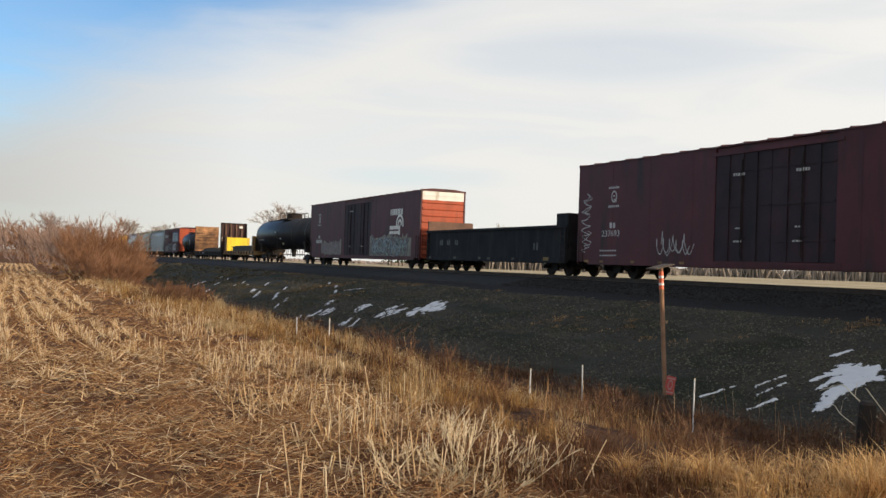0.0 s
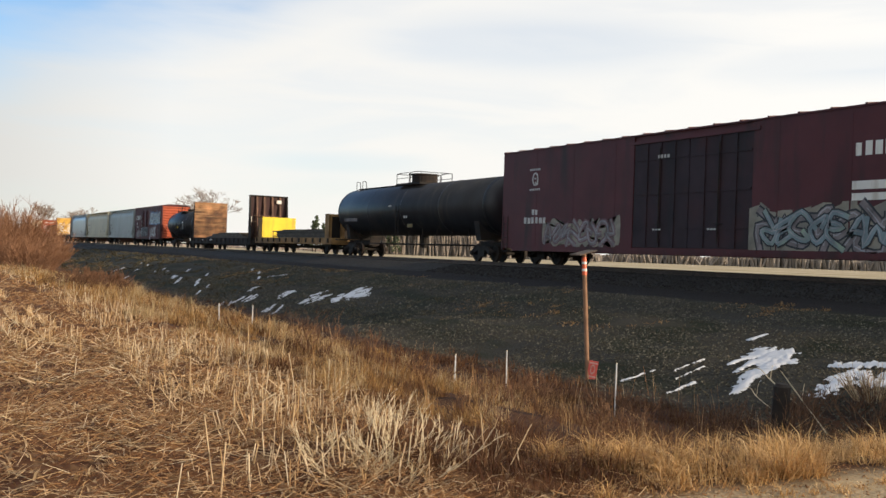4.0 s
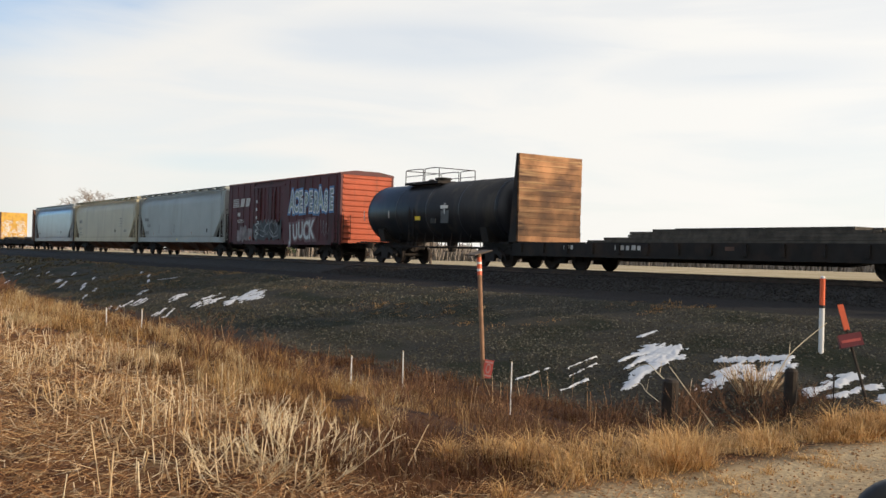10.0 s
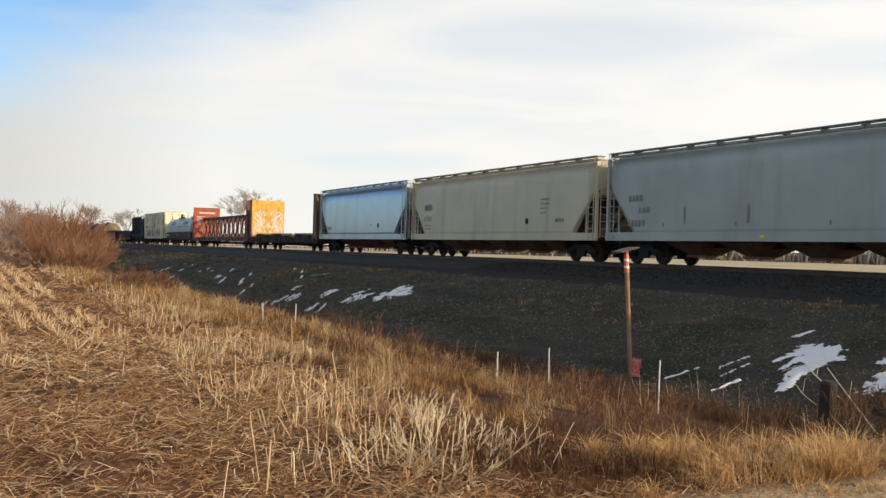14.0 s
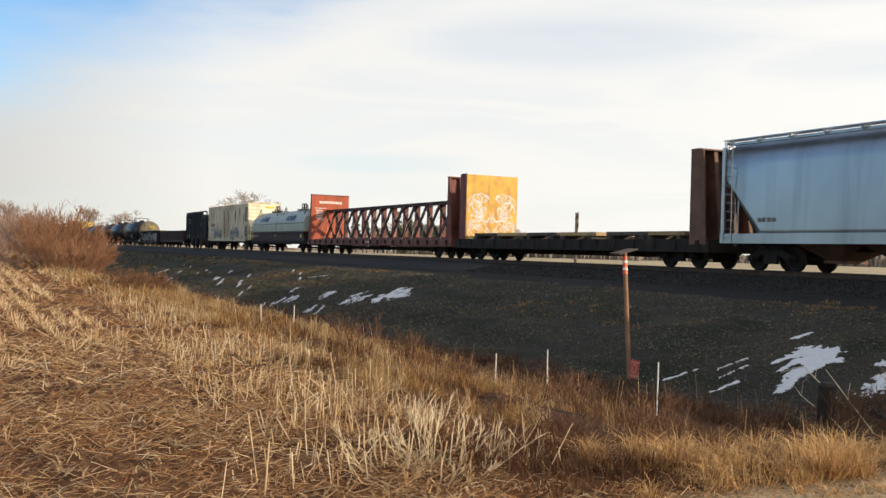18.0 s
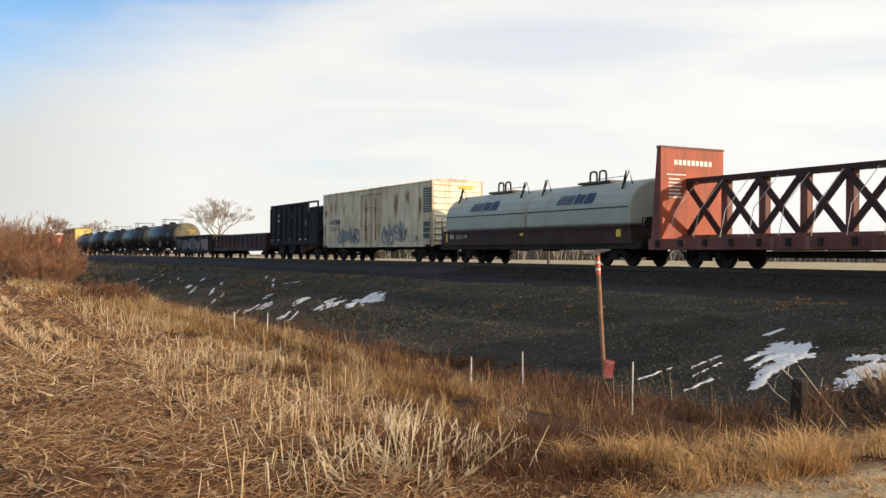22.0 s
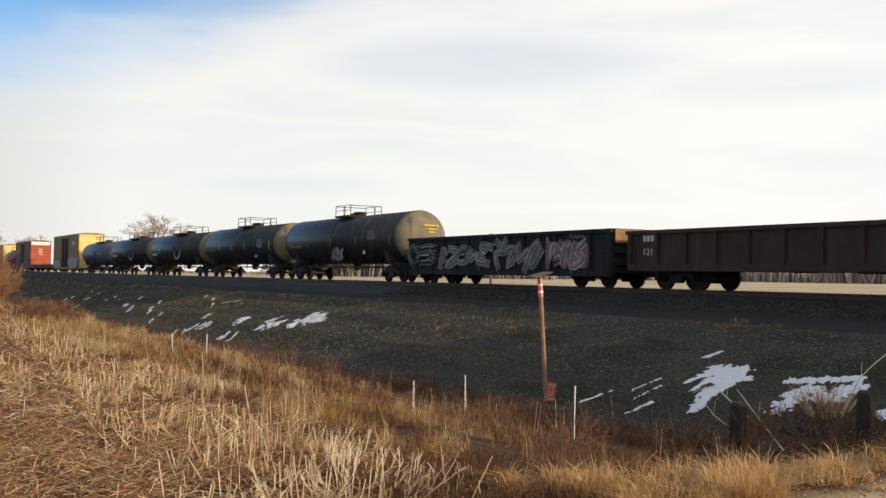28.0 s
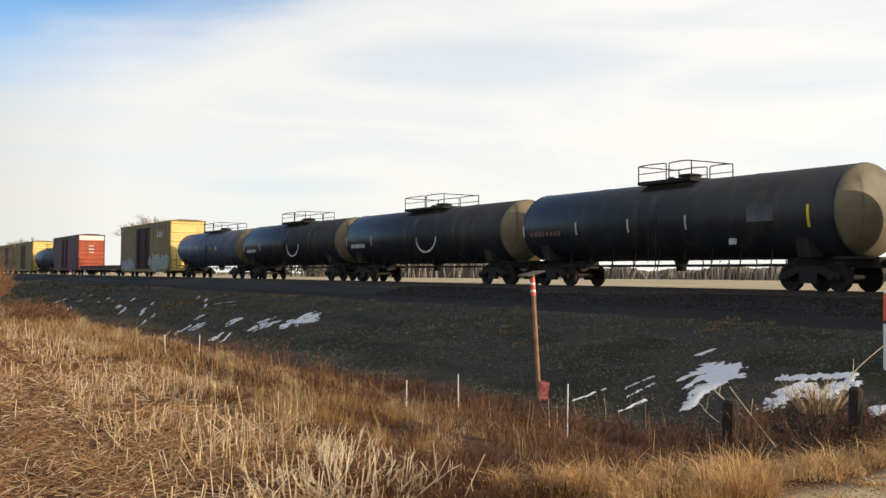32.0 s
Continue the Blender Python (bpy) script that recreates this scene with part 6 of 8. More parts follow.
def gondolas():
    c, L = gondola("gondola", "sooty black gondola with a raised end box", -143.0, -124.9, 2.46, 0.80, P_GONDOLA, 2)
    h = L / 2
    part("raised_end_box", boxes((-1.46, 1.46, -h + 0.12, -h + 1.25, 2.45, 3.08)), P_GONDOLA, c)
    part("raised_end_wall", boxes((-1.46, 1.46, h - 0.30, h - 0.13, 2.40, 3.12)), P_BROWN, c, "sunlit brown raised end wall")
    for u in (2.2, 3.3, 4.5):
        bars(c, u, 1.55, L, 0.5, 0.35, 2, P_TAGS, -1.46)
    bars(c, 14.5, 1.25, L, 0.6, 0.4, 2, P_TAGS, -1.46)
    bars(c, 15.7, 0.72, L, 0.7, 0.2, 1, P_YBOX, -1.525, "warning_plate")
    for u in (0.6, 4.5, 8.0, 9.2, 12.2):
        bars(c, u, 0.72, L, 0.5, 0.14, 1, P_HEAD, -1.525, "reflector")
    c, L = gondola("gondola", "dull maroon gondola with ribbed sides", 151.4, 169.3, 2.12, 0.85, P_MAROON, 13)
    bars(c, 1.0, 1.75, L, 0.8, 0.24, 4, P_MARK, -1.46)
    lettering(c, "121", 0.34, (-1.462, L / 2 - 0.95, 1.25), SIDE_TURN, P_MARK, "car_number", 1.2)
    c, L = gondola("gondola", "black gondola with pale graffiti letters", 169.95, 186.6, 2.26, 0.62, P_GONDOLA, 15)
    lettering(c, "200", 0.36, (-1.462, L / 2 - 1.5, 1.15), SIDE_TURN, P_MARK, "car_number", 1.2)
    bars(c, 1.4, 1.6, L, 0.8, 0.24, 4, P_MARK, -1.462)
    graffiti(c, L, 3.4, 12.0, 0.80, 1.95, 9, P_TAGS, P_TAGG, None, 76, -1.535)
    graffiti(c, L, 0.4, 3.2, 0.85, 1.9, 3, P_GONDOLA, P_TAGS, None, 74, -1.535)
    graffiti(c, L, 12.5, 15.0, 0.75, 1.98, 3, P_TAGE, P_TAGI, P_TAGE, 72, -1.536)
    scribble(c, L, 14.0, 15.0, 1.97, 2.12, 4, P_TAGG, 73, 0.025, -1.545)
    part("raised_end_sheet", boxes((-1.38, 1.40, -L / 2 + 0.02, -L / 2 + 0.06, 1.75, 2.28)), P_SILL, c, "sunlit rusty yellow end sheet")


big_boxcar_first()
big_boxcar_second()
rib_boxcar()
far_boxcars()
tank_cars()
covered_hoppers()
bulkhead_flats()
loads()
coil_car()
reefer()
open_hopper()
gondolas()


# ---------------------------------------------------------------- small plants and stones: materials that vary from piece to piece
def piece_material(name, colours, rough=0.85, through=0.0, bump=False):
    m = bpy.data.materials.new(name)
    m.use_nodes = True
    nd, ln = m.node_tree.nodes, m.node_tree.links
    b = nd["Principled BSDF"]
    b.inputs["Roughness"].default_value, b.inputs["Specular IOR Level"].default_value = rough, 0.25
    g = nd.new("ShaderNodeNewGeometry")
    r = nd.new("ShaderNodeValToRGB")
    r.color_ramp.elements.remove(r.color_ramp.elements[1])
    for i, c in enumerate(colours):
        e = r.color_ramp.elements[0] if i == 0 else r.color_ramp.elements.new(i / (len(colours) - 1))
        e.color = (*c, 1)
    ln.new(g.outputs["Random Per Island"], r.inputs[0])
    ln.new(r.outputs[0], b.inputs["Base Color"])
    if through:
        t = nd.new("ShaderNodeBsdfTranslucent")
        ln.new(r.outputs[0], t.inputs[0])
        mx = nd.new("ShaderNodeMixShader")
        mx.inputs[0].default_value = through
        ln.new(b.outputs[0], mx.inputs[1])
        ln.new(t.outputs[0], mx.inputs[2])
        ln.new(mx.outputs[0], nd["Material Output"].inputs["Surface"])
    return m


M_GRASS = piece_material("dry_grass", ((0.186, 0.089, 0.031), (0.394, 0.216, 0.075), (0.548, 0.322, 0.114), (0.284, 0.139, 0.043), (0.636, 0.411, 0.164), (0.153, 0.095, 0.050)), 0.7, 0.3)
M_RUSSET = piece_material("russet_grass", ((0.076, 0.036, 0.017), (0.170, 0.083, 0.036), (0.238, 0.128, 0.053), (0.119, 0.055, 0.025)), 0.75, 0.25)
M_BLEACH = piece_material("bleached_grass", ((0.42, 0.29, 0.14), (0.60, 0.45, 0.24), (0.70, 0.54, 0.31), (0.34, 0.22, 0.10)), 0.7, 0.3)
M_VERGE = piece_material("verge_grass", ((0.292, 0.146, 0.049), (0.670, 0.410, 0.162), (0.821, 0.551, 0.248), (0.324, 0.173, 0.065), (0.594, 0.346, 0.130), (0.886, 0.648, 0.346)), 0.7, 0.3)
# weed browns darkened to carry the shade of the hollow
M_WEED = piece_material("red_brown_weed", ((0.042, 0.015, 0.008), (0.115, 0.044, 0.020), (0.189, 0.093, 0.040), (0.070, 0.027, 0.013), (0.266, 0.153, 0.070)), 0.8, 0.2)
M_TURF = piece_material("dead_turf", ((0.065, 0.057, 0.031), (0.124, 0.104, 0.058), (0.195, 0.159, 0.088), (0.091, 0.070, 0.039), (0.150, 0.109, 0.062)), 0.85, 0.15)
M_HAY = piece_material("brown_hay", ((0.120, 0.064, 0.029), (0.288, 0.168, 0.072), (0.432, 0.272, 0.120), (0.176, 0.092, 0.038), (0.528, 0.368, 0.184)), 0.8, 0.25)
M_STALK = piece_material("maize_stalk", ((0.15, 0.072, 0.030), (0.58, 0.375, 0.185), (0.86, 0.68, 0.44), (0.32, 0.165, 0.066), (0.70, 0.47, 0.225), (0.92, 0.78, 0.54), (0.24, 0.12, 0.05)), 0.6, 0.1)
M_HUSK = piece_material("torn_husk", ((0.253, 0.138, 0.059), (0.485, 0.327, 0.164), (0.611, 0.446, 0.246), (0.168, 0.089, 0.042), (0.379, 0.258, 0.138)), 0.75, 0.2)
M_STRAW = piece_material("crop_residue", ((0.145, 0.062, 0.024), (0.370, 0.182, 0.072), (0.60, 0.36, 0.165), (0.180, 0.076, 0.029), (0.80, 0.59, 0.34), (0.260, 0.118, 0.046), (0.41, 0.215, 0.09), (0.17, 0.072, 0.028)), 0.7, 0.1)
M_PALE = piece_material("bleached_stem", ((0.582, 0.470, 0.297), (0.762, 0.638, 0.440), (0.672, 0.538, 0.330)), 0.7, 0.1)
M_TWIG = piece_material("red_brown_twig", ((0.17, 0.082, 0.042), (0.28, 0.145, 0.078), (0.22, 0.112, 0.06)), 0.8)
M_BRUSH = piece_material("dead_brush", ((0.072, 0.032, 0.018), (0.144, 0.072, 0.040), (0.216, 0.122, 0.065), (0.101, 0.047, 0.025)), 0.8)
M_GREYTWIG = piece_material("grey_brown_twig", ((0.22, 0.15, 0.12), (0.33, 0.235, 0.19), (0.28, 0.19, 0.15)), 0.8)
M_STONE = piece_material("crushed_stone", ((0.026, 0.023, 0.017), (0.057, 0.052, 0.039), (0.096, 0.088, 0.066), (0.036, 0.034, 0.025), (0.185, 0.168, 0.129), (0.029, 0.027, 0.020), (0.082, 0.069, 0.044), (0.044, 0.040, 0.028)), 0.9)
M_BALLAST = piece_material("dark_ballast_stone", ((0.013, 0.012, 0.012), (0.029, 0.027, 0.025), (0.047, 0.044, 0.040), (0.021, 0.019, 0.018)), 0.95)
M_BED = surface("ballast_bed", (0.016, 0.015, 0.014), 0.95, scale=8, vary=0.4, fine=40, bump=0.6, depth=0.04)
M_SNOW = surface("old_snow", (0.60, 0.61, 0.63), 0.7, scale=5, vary=0.05, fine=30, bump=0.3, depth=0.02)
M_SLEEPER = surface("creosoted_sleeper", (0.045, 0.036, 0.030), 0.85, scale=6, vary=0.3, bump=0.2, random_value=0.3)
M_RAIL = surface("rail_steel", (0.09, 0.06, 0.045), 0.6, metal=0.5, scale=4, bump=0.05)
M_POST = surface("white_plastic_post", (0.74, 0.74, 0.72), 0.4, scale=4, vary=0.05, bump=0)
M_MARKER = surface("orange_reflective_sleeve", (0.75, 0.13, 0.045), 0.45, scale=5, vary=0.08, bump=0)
M_OLDWOOD = surface("old_fence_post_wood", (0.036, 0.027, 0.020), 0.9, scale=5, vary=0.35, fine=40, bump=0.5, depth=0.01)
M_POLE = surface("rusty_brown_pole", (0.27, 0.145, 0.08), 0.7, scale=4, vary=0.2, bump=0.1)
M_TAG = surface("faded_red_tag", (0.50, 0.09, 0.07), 0.55, scale=6, vary=0.15, bump=0)
M_TAGMARK = surface("faded_pink_marking", (0.46, 0.26, 0.24), 0.6, scale=6, vary=0.2, bump=0)
M_SIGN = surface("maroon_sign_box", (0.15, 0.022, 0.024), 0.5, scale=4, vary=0.15, bump=0)
M_PALESTONE = surface("pale_limestone", (0.32, 0.25, 0.165), 0.85, scale=8, vary=0.2, second=(0.26, 0.20, 0.13), amount=0.4, bump=0.3)
M_RUBBER = surface("black_rubber", (0.018, 0.018, 0.019), 0.55, scale=8, vary=0.2, bump=0.1)
M_BARK = surface("grey_bark", (0.11, 0.085, 0.065), 0.9, scale=4, vary=0.3, bump=0.4, depth=0.03)
M_NEEDLE = piece_material("dark_needles", ((0.056, 0.076, 0.044), (0.090, 0.114, 0.060), (0.072, 0.089, 0.052)), 0.8)
# distance haze is mixed into the colours of the far woods
M_HAZE = piece_material("hazy_wood", ((0.22, 0.19, 0.165), (0.27, 0.235, 0.20), (0.245, 0.21, 0.18)), 0.9)
M_FARWOOD = piece_material("hazy_bare_crown", ((0.25, 0.20, 0.165), (0.36, 0.29, 0.24), (0.30, 0.24, 0.195)), 0.9)
RNG = np.random.default_rng(7)


def stuff(name, verts, faces, material, label, category):
    me = bpy.data.meshes.new(name)
    me.vertices.add(len(verts))
    me.vertices.foreach_set("co", np.asarray(verts, dtype=np.float32).ravel())
    k = faces.shape[1]
    me.loops.add(faces.size)
    me.loops.foreach_set("vertex_index", faces.astype(np.int32).ravel())
    me.polygons.add(len(faces))
    me.polygons.foreach_set("loop_start", np.arange(0, faces.size, k, dtype=np.int32))
    me.update(calc_edges=True)
    me.materials.append(material)
    return tagged(new(name, me), label, category, kind="stuff")


def field_noise(x, y, s, seed=0.0):
    return np.array([noise.noise(Vector((a * s, b * s, seed))) for a, b in zip(x, y)])


def ground_zs(x, y):
    return np.array([ground_z(a, b) for a, b in zip(x, y)])


def blades(x, y, height, width, lean, droop=0.5):
    """Bent tapering blades as three-piece strips; returns vertices and triangles."""
    n = len(x)
    z = ground_zs(x, y) - 0.02
    base = np.stack([x, y, z], -1)
    a = RNG.uniform(0, math.tau, n)
    d = np.stack([np.cos(a), np.sin(a), np.zeros(n)], -1)
    side = np.stack([-np.sin(a), np.cos(a), np.zeros(n)], -1) * (width / 2)[:, None]
    tilt = (lean * height)[:, None]
    mid = base + d * tilt * 0.4 + np.stack([np.zeros(n), np.zeros(n), height * 0.6], -1)
    tip = base + d * tilt * (1 + droop) + np.stack([np.zeros(n), np.zeros(n), height * (1 - 0.25 * np.minimum(1, lean))], -1)
    v = np.stack([base - side, base + side, mid - side * 0.75, mid + side * 0.75, tip], 1).reshape(-1, 3)
    o = np.arange(n)[:, None] * 5
    f = np.concatenate([o + np.array([0, 1, 3]), o + np.array([0, 3, 2]), o + np.array([2, 3, 4])], 0)
    return v, f


def rods_mesh(p0, p1, r0, r1, sides=4):
    """Thin tapered bars from p0 to p1."""
    n = len(p0)
    d = p1 - p0
    d = d / np.maximum(1e-6, np.linalg.norm(d, axis=1))[:, None]
    ref = np.where(np.abs(d[:, 2:3]) > 0.9, np.array([[1.0, 0, 0]]), np.array([[0, 0, 1.0]]))
    u = np.cross(d, ref)
    u /= np.linalg.norm(u, axis=1)[:, None]
    w = np.cross(d, u)
    rings = []
    for p, r in ((p0, r0), (p1, r1)):
        for k in range(sides):
            a = k / sides * math.tau
            rings.append(p + (u * math.cos(a) + w * math.sin(a)) * r[:, None])
    v = np.stack(rings, 1).reshape(-1, 3)
    o = np.arange(n)[:, None] * (2 * sides)
    f = [o + np.array([k, (k + 1) % sides, sides + (k + 1) % sides, sides + k]) for k in range(sides)]
    return v, np.concatenate(f, 0)


def scatter(x0, x1, y0, y1, per_m2):
    n = int((x1 - x0) * (y1 - y0) * per_m2)
    return RNG.uniform(x0, x1, n), RNG.uniform(y0, y1, n)


def join(*groups):
    vs, fs, o = [], [], 0
    for v, f in groups:
        vs.append(v)
        fs.append(f + o)
        o += len(v)
    return np.concatenate(vs), np.concatenate(fs)


# ---------------------------------------------------------------- stubble field
def stubble_left(y):
    """Left edge of the stand of upright stubble."""
    return np.interp(y, (7, 9, 16, 30, 60), (1.55, 1.9, 2.75, 3.4, 3.2))


def maize_stubble():
    xs, ys, hs = [], [], []

    def add(x, y, h):
        xs.append(x), ys.append(y), hs.append(h)

    # the stand beside the ditch
    for x0, x1, y0, y1, d in ((1.4, 4.7, 6.2, 16, 66), (2.4, 4.9, 16, 32, 42), (2.6, 5.0, 32, 70, 12)):
        x, y = scatter(x0, x1, y0, y1, d)
        x = np.round(x / 0.19) * 0.19 + RNG.normal(0, 0.05, len(x))
        c = field_noise(x, y, 0.8, 2.0) + 0.4 * field_noise(x, y, 3.1, 4.0)
        keep = (x > stubble_left(y) + 0.35 * c) & (x < 4.35 + 0.5 * c) & (c > -0.14) & (RNG.uniform(0, 1, len(x)) < np.clip((y - 5.4) / 3.0, 0.12, 1))
        n = int(keep.sum())
        h = np.where(RNG.uniform(0, 1, n) < 0.06, RNG.uniform(0.28, 0.44, n), RNG.uniform(0.06, 0.24, n))
        add(x[keep], y[keep], h * np.clip(0.85 + c[keep], 0.6, 1.15))
    # cut rows in the trampled field
    for row, first in [(-6.3 + 0.45 * k, 13.5 + 0.9 * abs(k - 15) ** 0.9) for k in range(20)]:
        for y0, y1, step in ((first, 26, 0.032), (26, 50, 0.050), (50, 120, 0.13)):
            n = max(0, int((y1 - y0) / step))
            y = RNG.uniform(y0, y1, n)
            x = row + RNG.normal(0, 0.042, n) + 0.10 * np.sin(y * 0.13)
            keep = field_noise(x, y, 0.7, 6.0) > -0.12
            m = int(keep.sum())
            add(x[keep], y[keep], RNG.uniform(0.07, 0.21, m))
    # odd stalks left standing
    x, y = scatter(-4, 3.0, 5.0, 16, 1.1)
    add(x, y, RNG.uniform(0.08, 0.30, len(x)))
    x, y, h = np.concatenate(xs), np.concatenate(ys), np.concatenate(hs)
    n = len(x)
    p0 = np.stack([x, y, ground_zs(x, y) - 0.03], -1)
    tilt = np.where((RNG.uniform(0, 1, n) < 0.42) & (h < 0.22), 0.9, 0.17)
    p1 = p0 + np.stack([RNG.normal(0, 1, n) * h * tilt, RNG.normal(0, 1, n) * h * tilt, h + 0.03], -1)
    r = RNG.uniform(0.0024, 0.0066, n) * np.clip(y / 22, 1.0, 2.0)
    stuff("maize_stubble", *rods_mesh(p0, p1, r, r * 0.85, 4), M_STALK, "pale upright cut maize stalks standing in rows", "stubble")
    # torn leaves that hang on the stalks and lie between them
    pick = RNG.uniform(0, 1, n) < 0.95
    x, y, h = x[pick] + RNG.normal(0, 0.03, pick.sum()), y[pick] + RNG.normal(0, 0.03, pick.sum()), h[pick]
    v, f = blades(x, y, h * RNG.uniform(0.3, 0.9, len(x)), RNG.uniform(0.003, 0.010, len(x)) * np.clip(y / 22, 1.0, 2.0), np.abs(RNG.normal(1.6, 1.0, len(x))))
    stuff("torn_husks", v, f, M_HUSK, "torn pale husks hanging on cut stalks", "husks")


def crop_residue():
    parts = []
    for x0, x1, y0, y1, d, lo, hi, wd in ((-5, 5.0, 4.2, 11, 980, 0.02, 0.19, 0.0050), (-6, 5.0, 11, 18, 430, 0.03, 0.22, 0.0070), (-9, 5.0, 18, 32, 110, 0.06, 0.3, 0.012), (-16, 5.2, 32, 75, 14, 0.15, 0.6, 0.026)):
        x, y = scatter(x0, x1, y0, y1, d)
        c = field_noise(x, y, 0.75, 21.0) + 0.5 * field_noise(x, y, 2.6, 22.0)
        keep = c > RNG.uniform(-0.75, 0.45, len(x))
        keep &= (x < 3.5 + np.clip((y - 7.2) * 0.6, 0, 2)) | ((y < 5.7) & (x < 5.4))
        x, y = x[keep], y[keep]
        n = len(x)
        L = lo + (hi - lo) * RNG.uniform(0, 1, n) ** 2.6
        a = np.where(RNG.uniform(0, 1, n) < 0.6, RNG.uniform(0, math.tau, n), RNG.normal(0.2, 0.5, n))
        e = RNG.normal(0.12, 0.34, n)
        z = ground_zs(x, y) + RNG.uniform(0.0, 0.045, n)
        p0 = np.stack([x, y, z], -1)
        p1 = p0 + np.stack([np.cos(a) * L, np.sin(a) * L, np.sin(e) * L], -1)
        r = RNG.uniform(0.2, 0.8, n) * wd
        parts.append(rods_mesh(p0, p1, r, r * 0.6, 3))
    x, y = scatter(-5, 4.6, 4.4, 17, 80)      # bleached straws that lie across one another on top
    keep = (x < 3.5 + np.clip((y - 7.2) * 0.6, 0, 2)) & (field_noise(x, y, 0.8, 24.0) > RNG.uniform(-0.6, 0.3, len(x)))
    x, y = x[keep], y[keep]
    n = len(x)
    L, a, e = RNG.uniform(0.06, 0.28, n), RNG.uniform(0, math.tau, n), RNG.normal(0.18, 0.25, n)
    p0 = np.stack([x, y, ground_zs(x, y) + RNG.uniform(0.01, 0.06, n)], -1)
    p1 = p0 + np.stack([np.cos(a) * L * np.cos(e), np.sin(a) * L * np.cos(e), np.abs(np.sin(e)) * L], -1)
    r = RNG.uniform(0.0012, 0.0032, n) * np.clip(y / 9, 1, 1.6)
    stuff("bleached_straw", *rods_mesh(p0, p1, r, r * 0.7, 3), M_STALK, "bleached straws lying across the brown soil", "straw")
    stuff("crop_residue", *join(*parts), M_STRAW, "broken straw and husks strewn over brown soil", "straw")
    x, y = scatter(-4.5, 4.5, 5.2, 17, 150)
    keep = field_noise(x, y, 0.9, 23.0) > RNG.uniform(-0.5, 0.4, len(x))
    x, y = x[keep], y[keep]
    v, f = blades(x, y, RNG.uniform(0.03, 0.10, len(x)), RNG.uniform(0.01, 0.028, len(x)), RNG.uniform(0.8, 3.0, len(x)))
    stuff("fallen_leaves", v, f, M_HUSK, "curled dry maize leaves on the soil", "leaves")


def tufts(x, y, size, height, count, width, lean=0.5):
    """Tussocks: blades that fan out from each root."""
    n = np.maximum(3, (count * RNG.uniform(0.5, 1.4, len(x))).astype(int))
    k = np.repeat(np.arange(len(x)), n)
    m = len(k)
    a, r = RNG.uniform(0, math.tau, m), RNG.uniform(0, 1, m) ** 0.6
    bx, by = x[k] + np.cos(a) * r * size[k], y[k] + np.sin(a) * r * size[k]
    h = height[k] * (1.05 - 0.5 * r ** 2) * RNG.uniform(0.45, 1.1, m)
    return blades(bx, by, h, width[k] * RNG.uniform(0.6, 1.5, m), np.abs(RNG.normal(0.2, 0.2, m)) + lean * r)


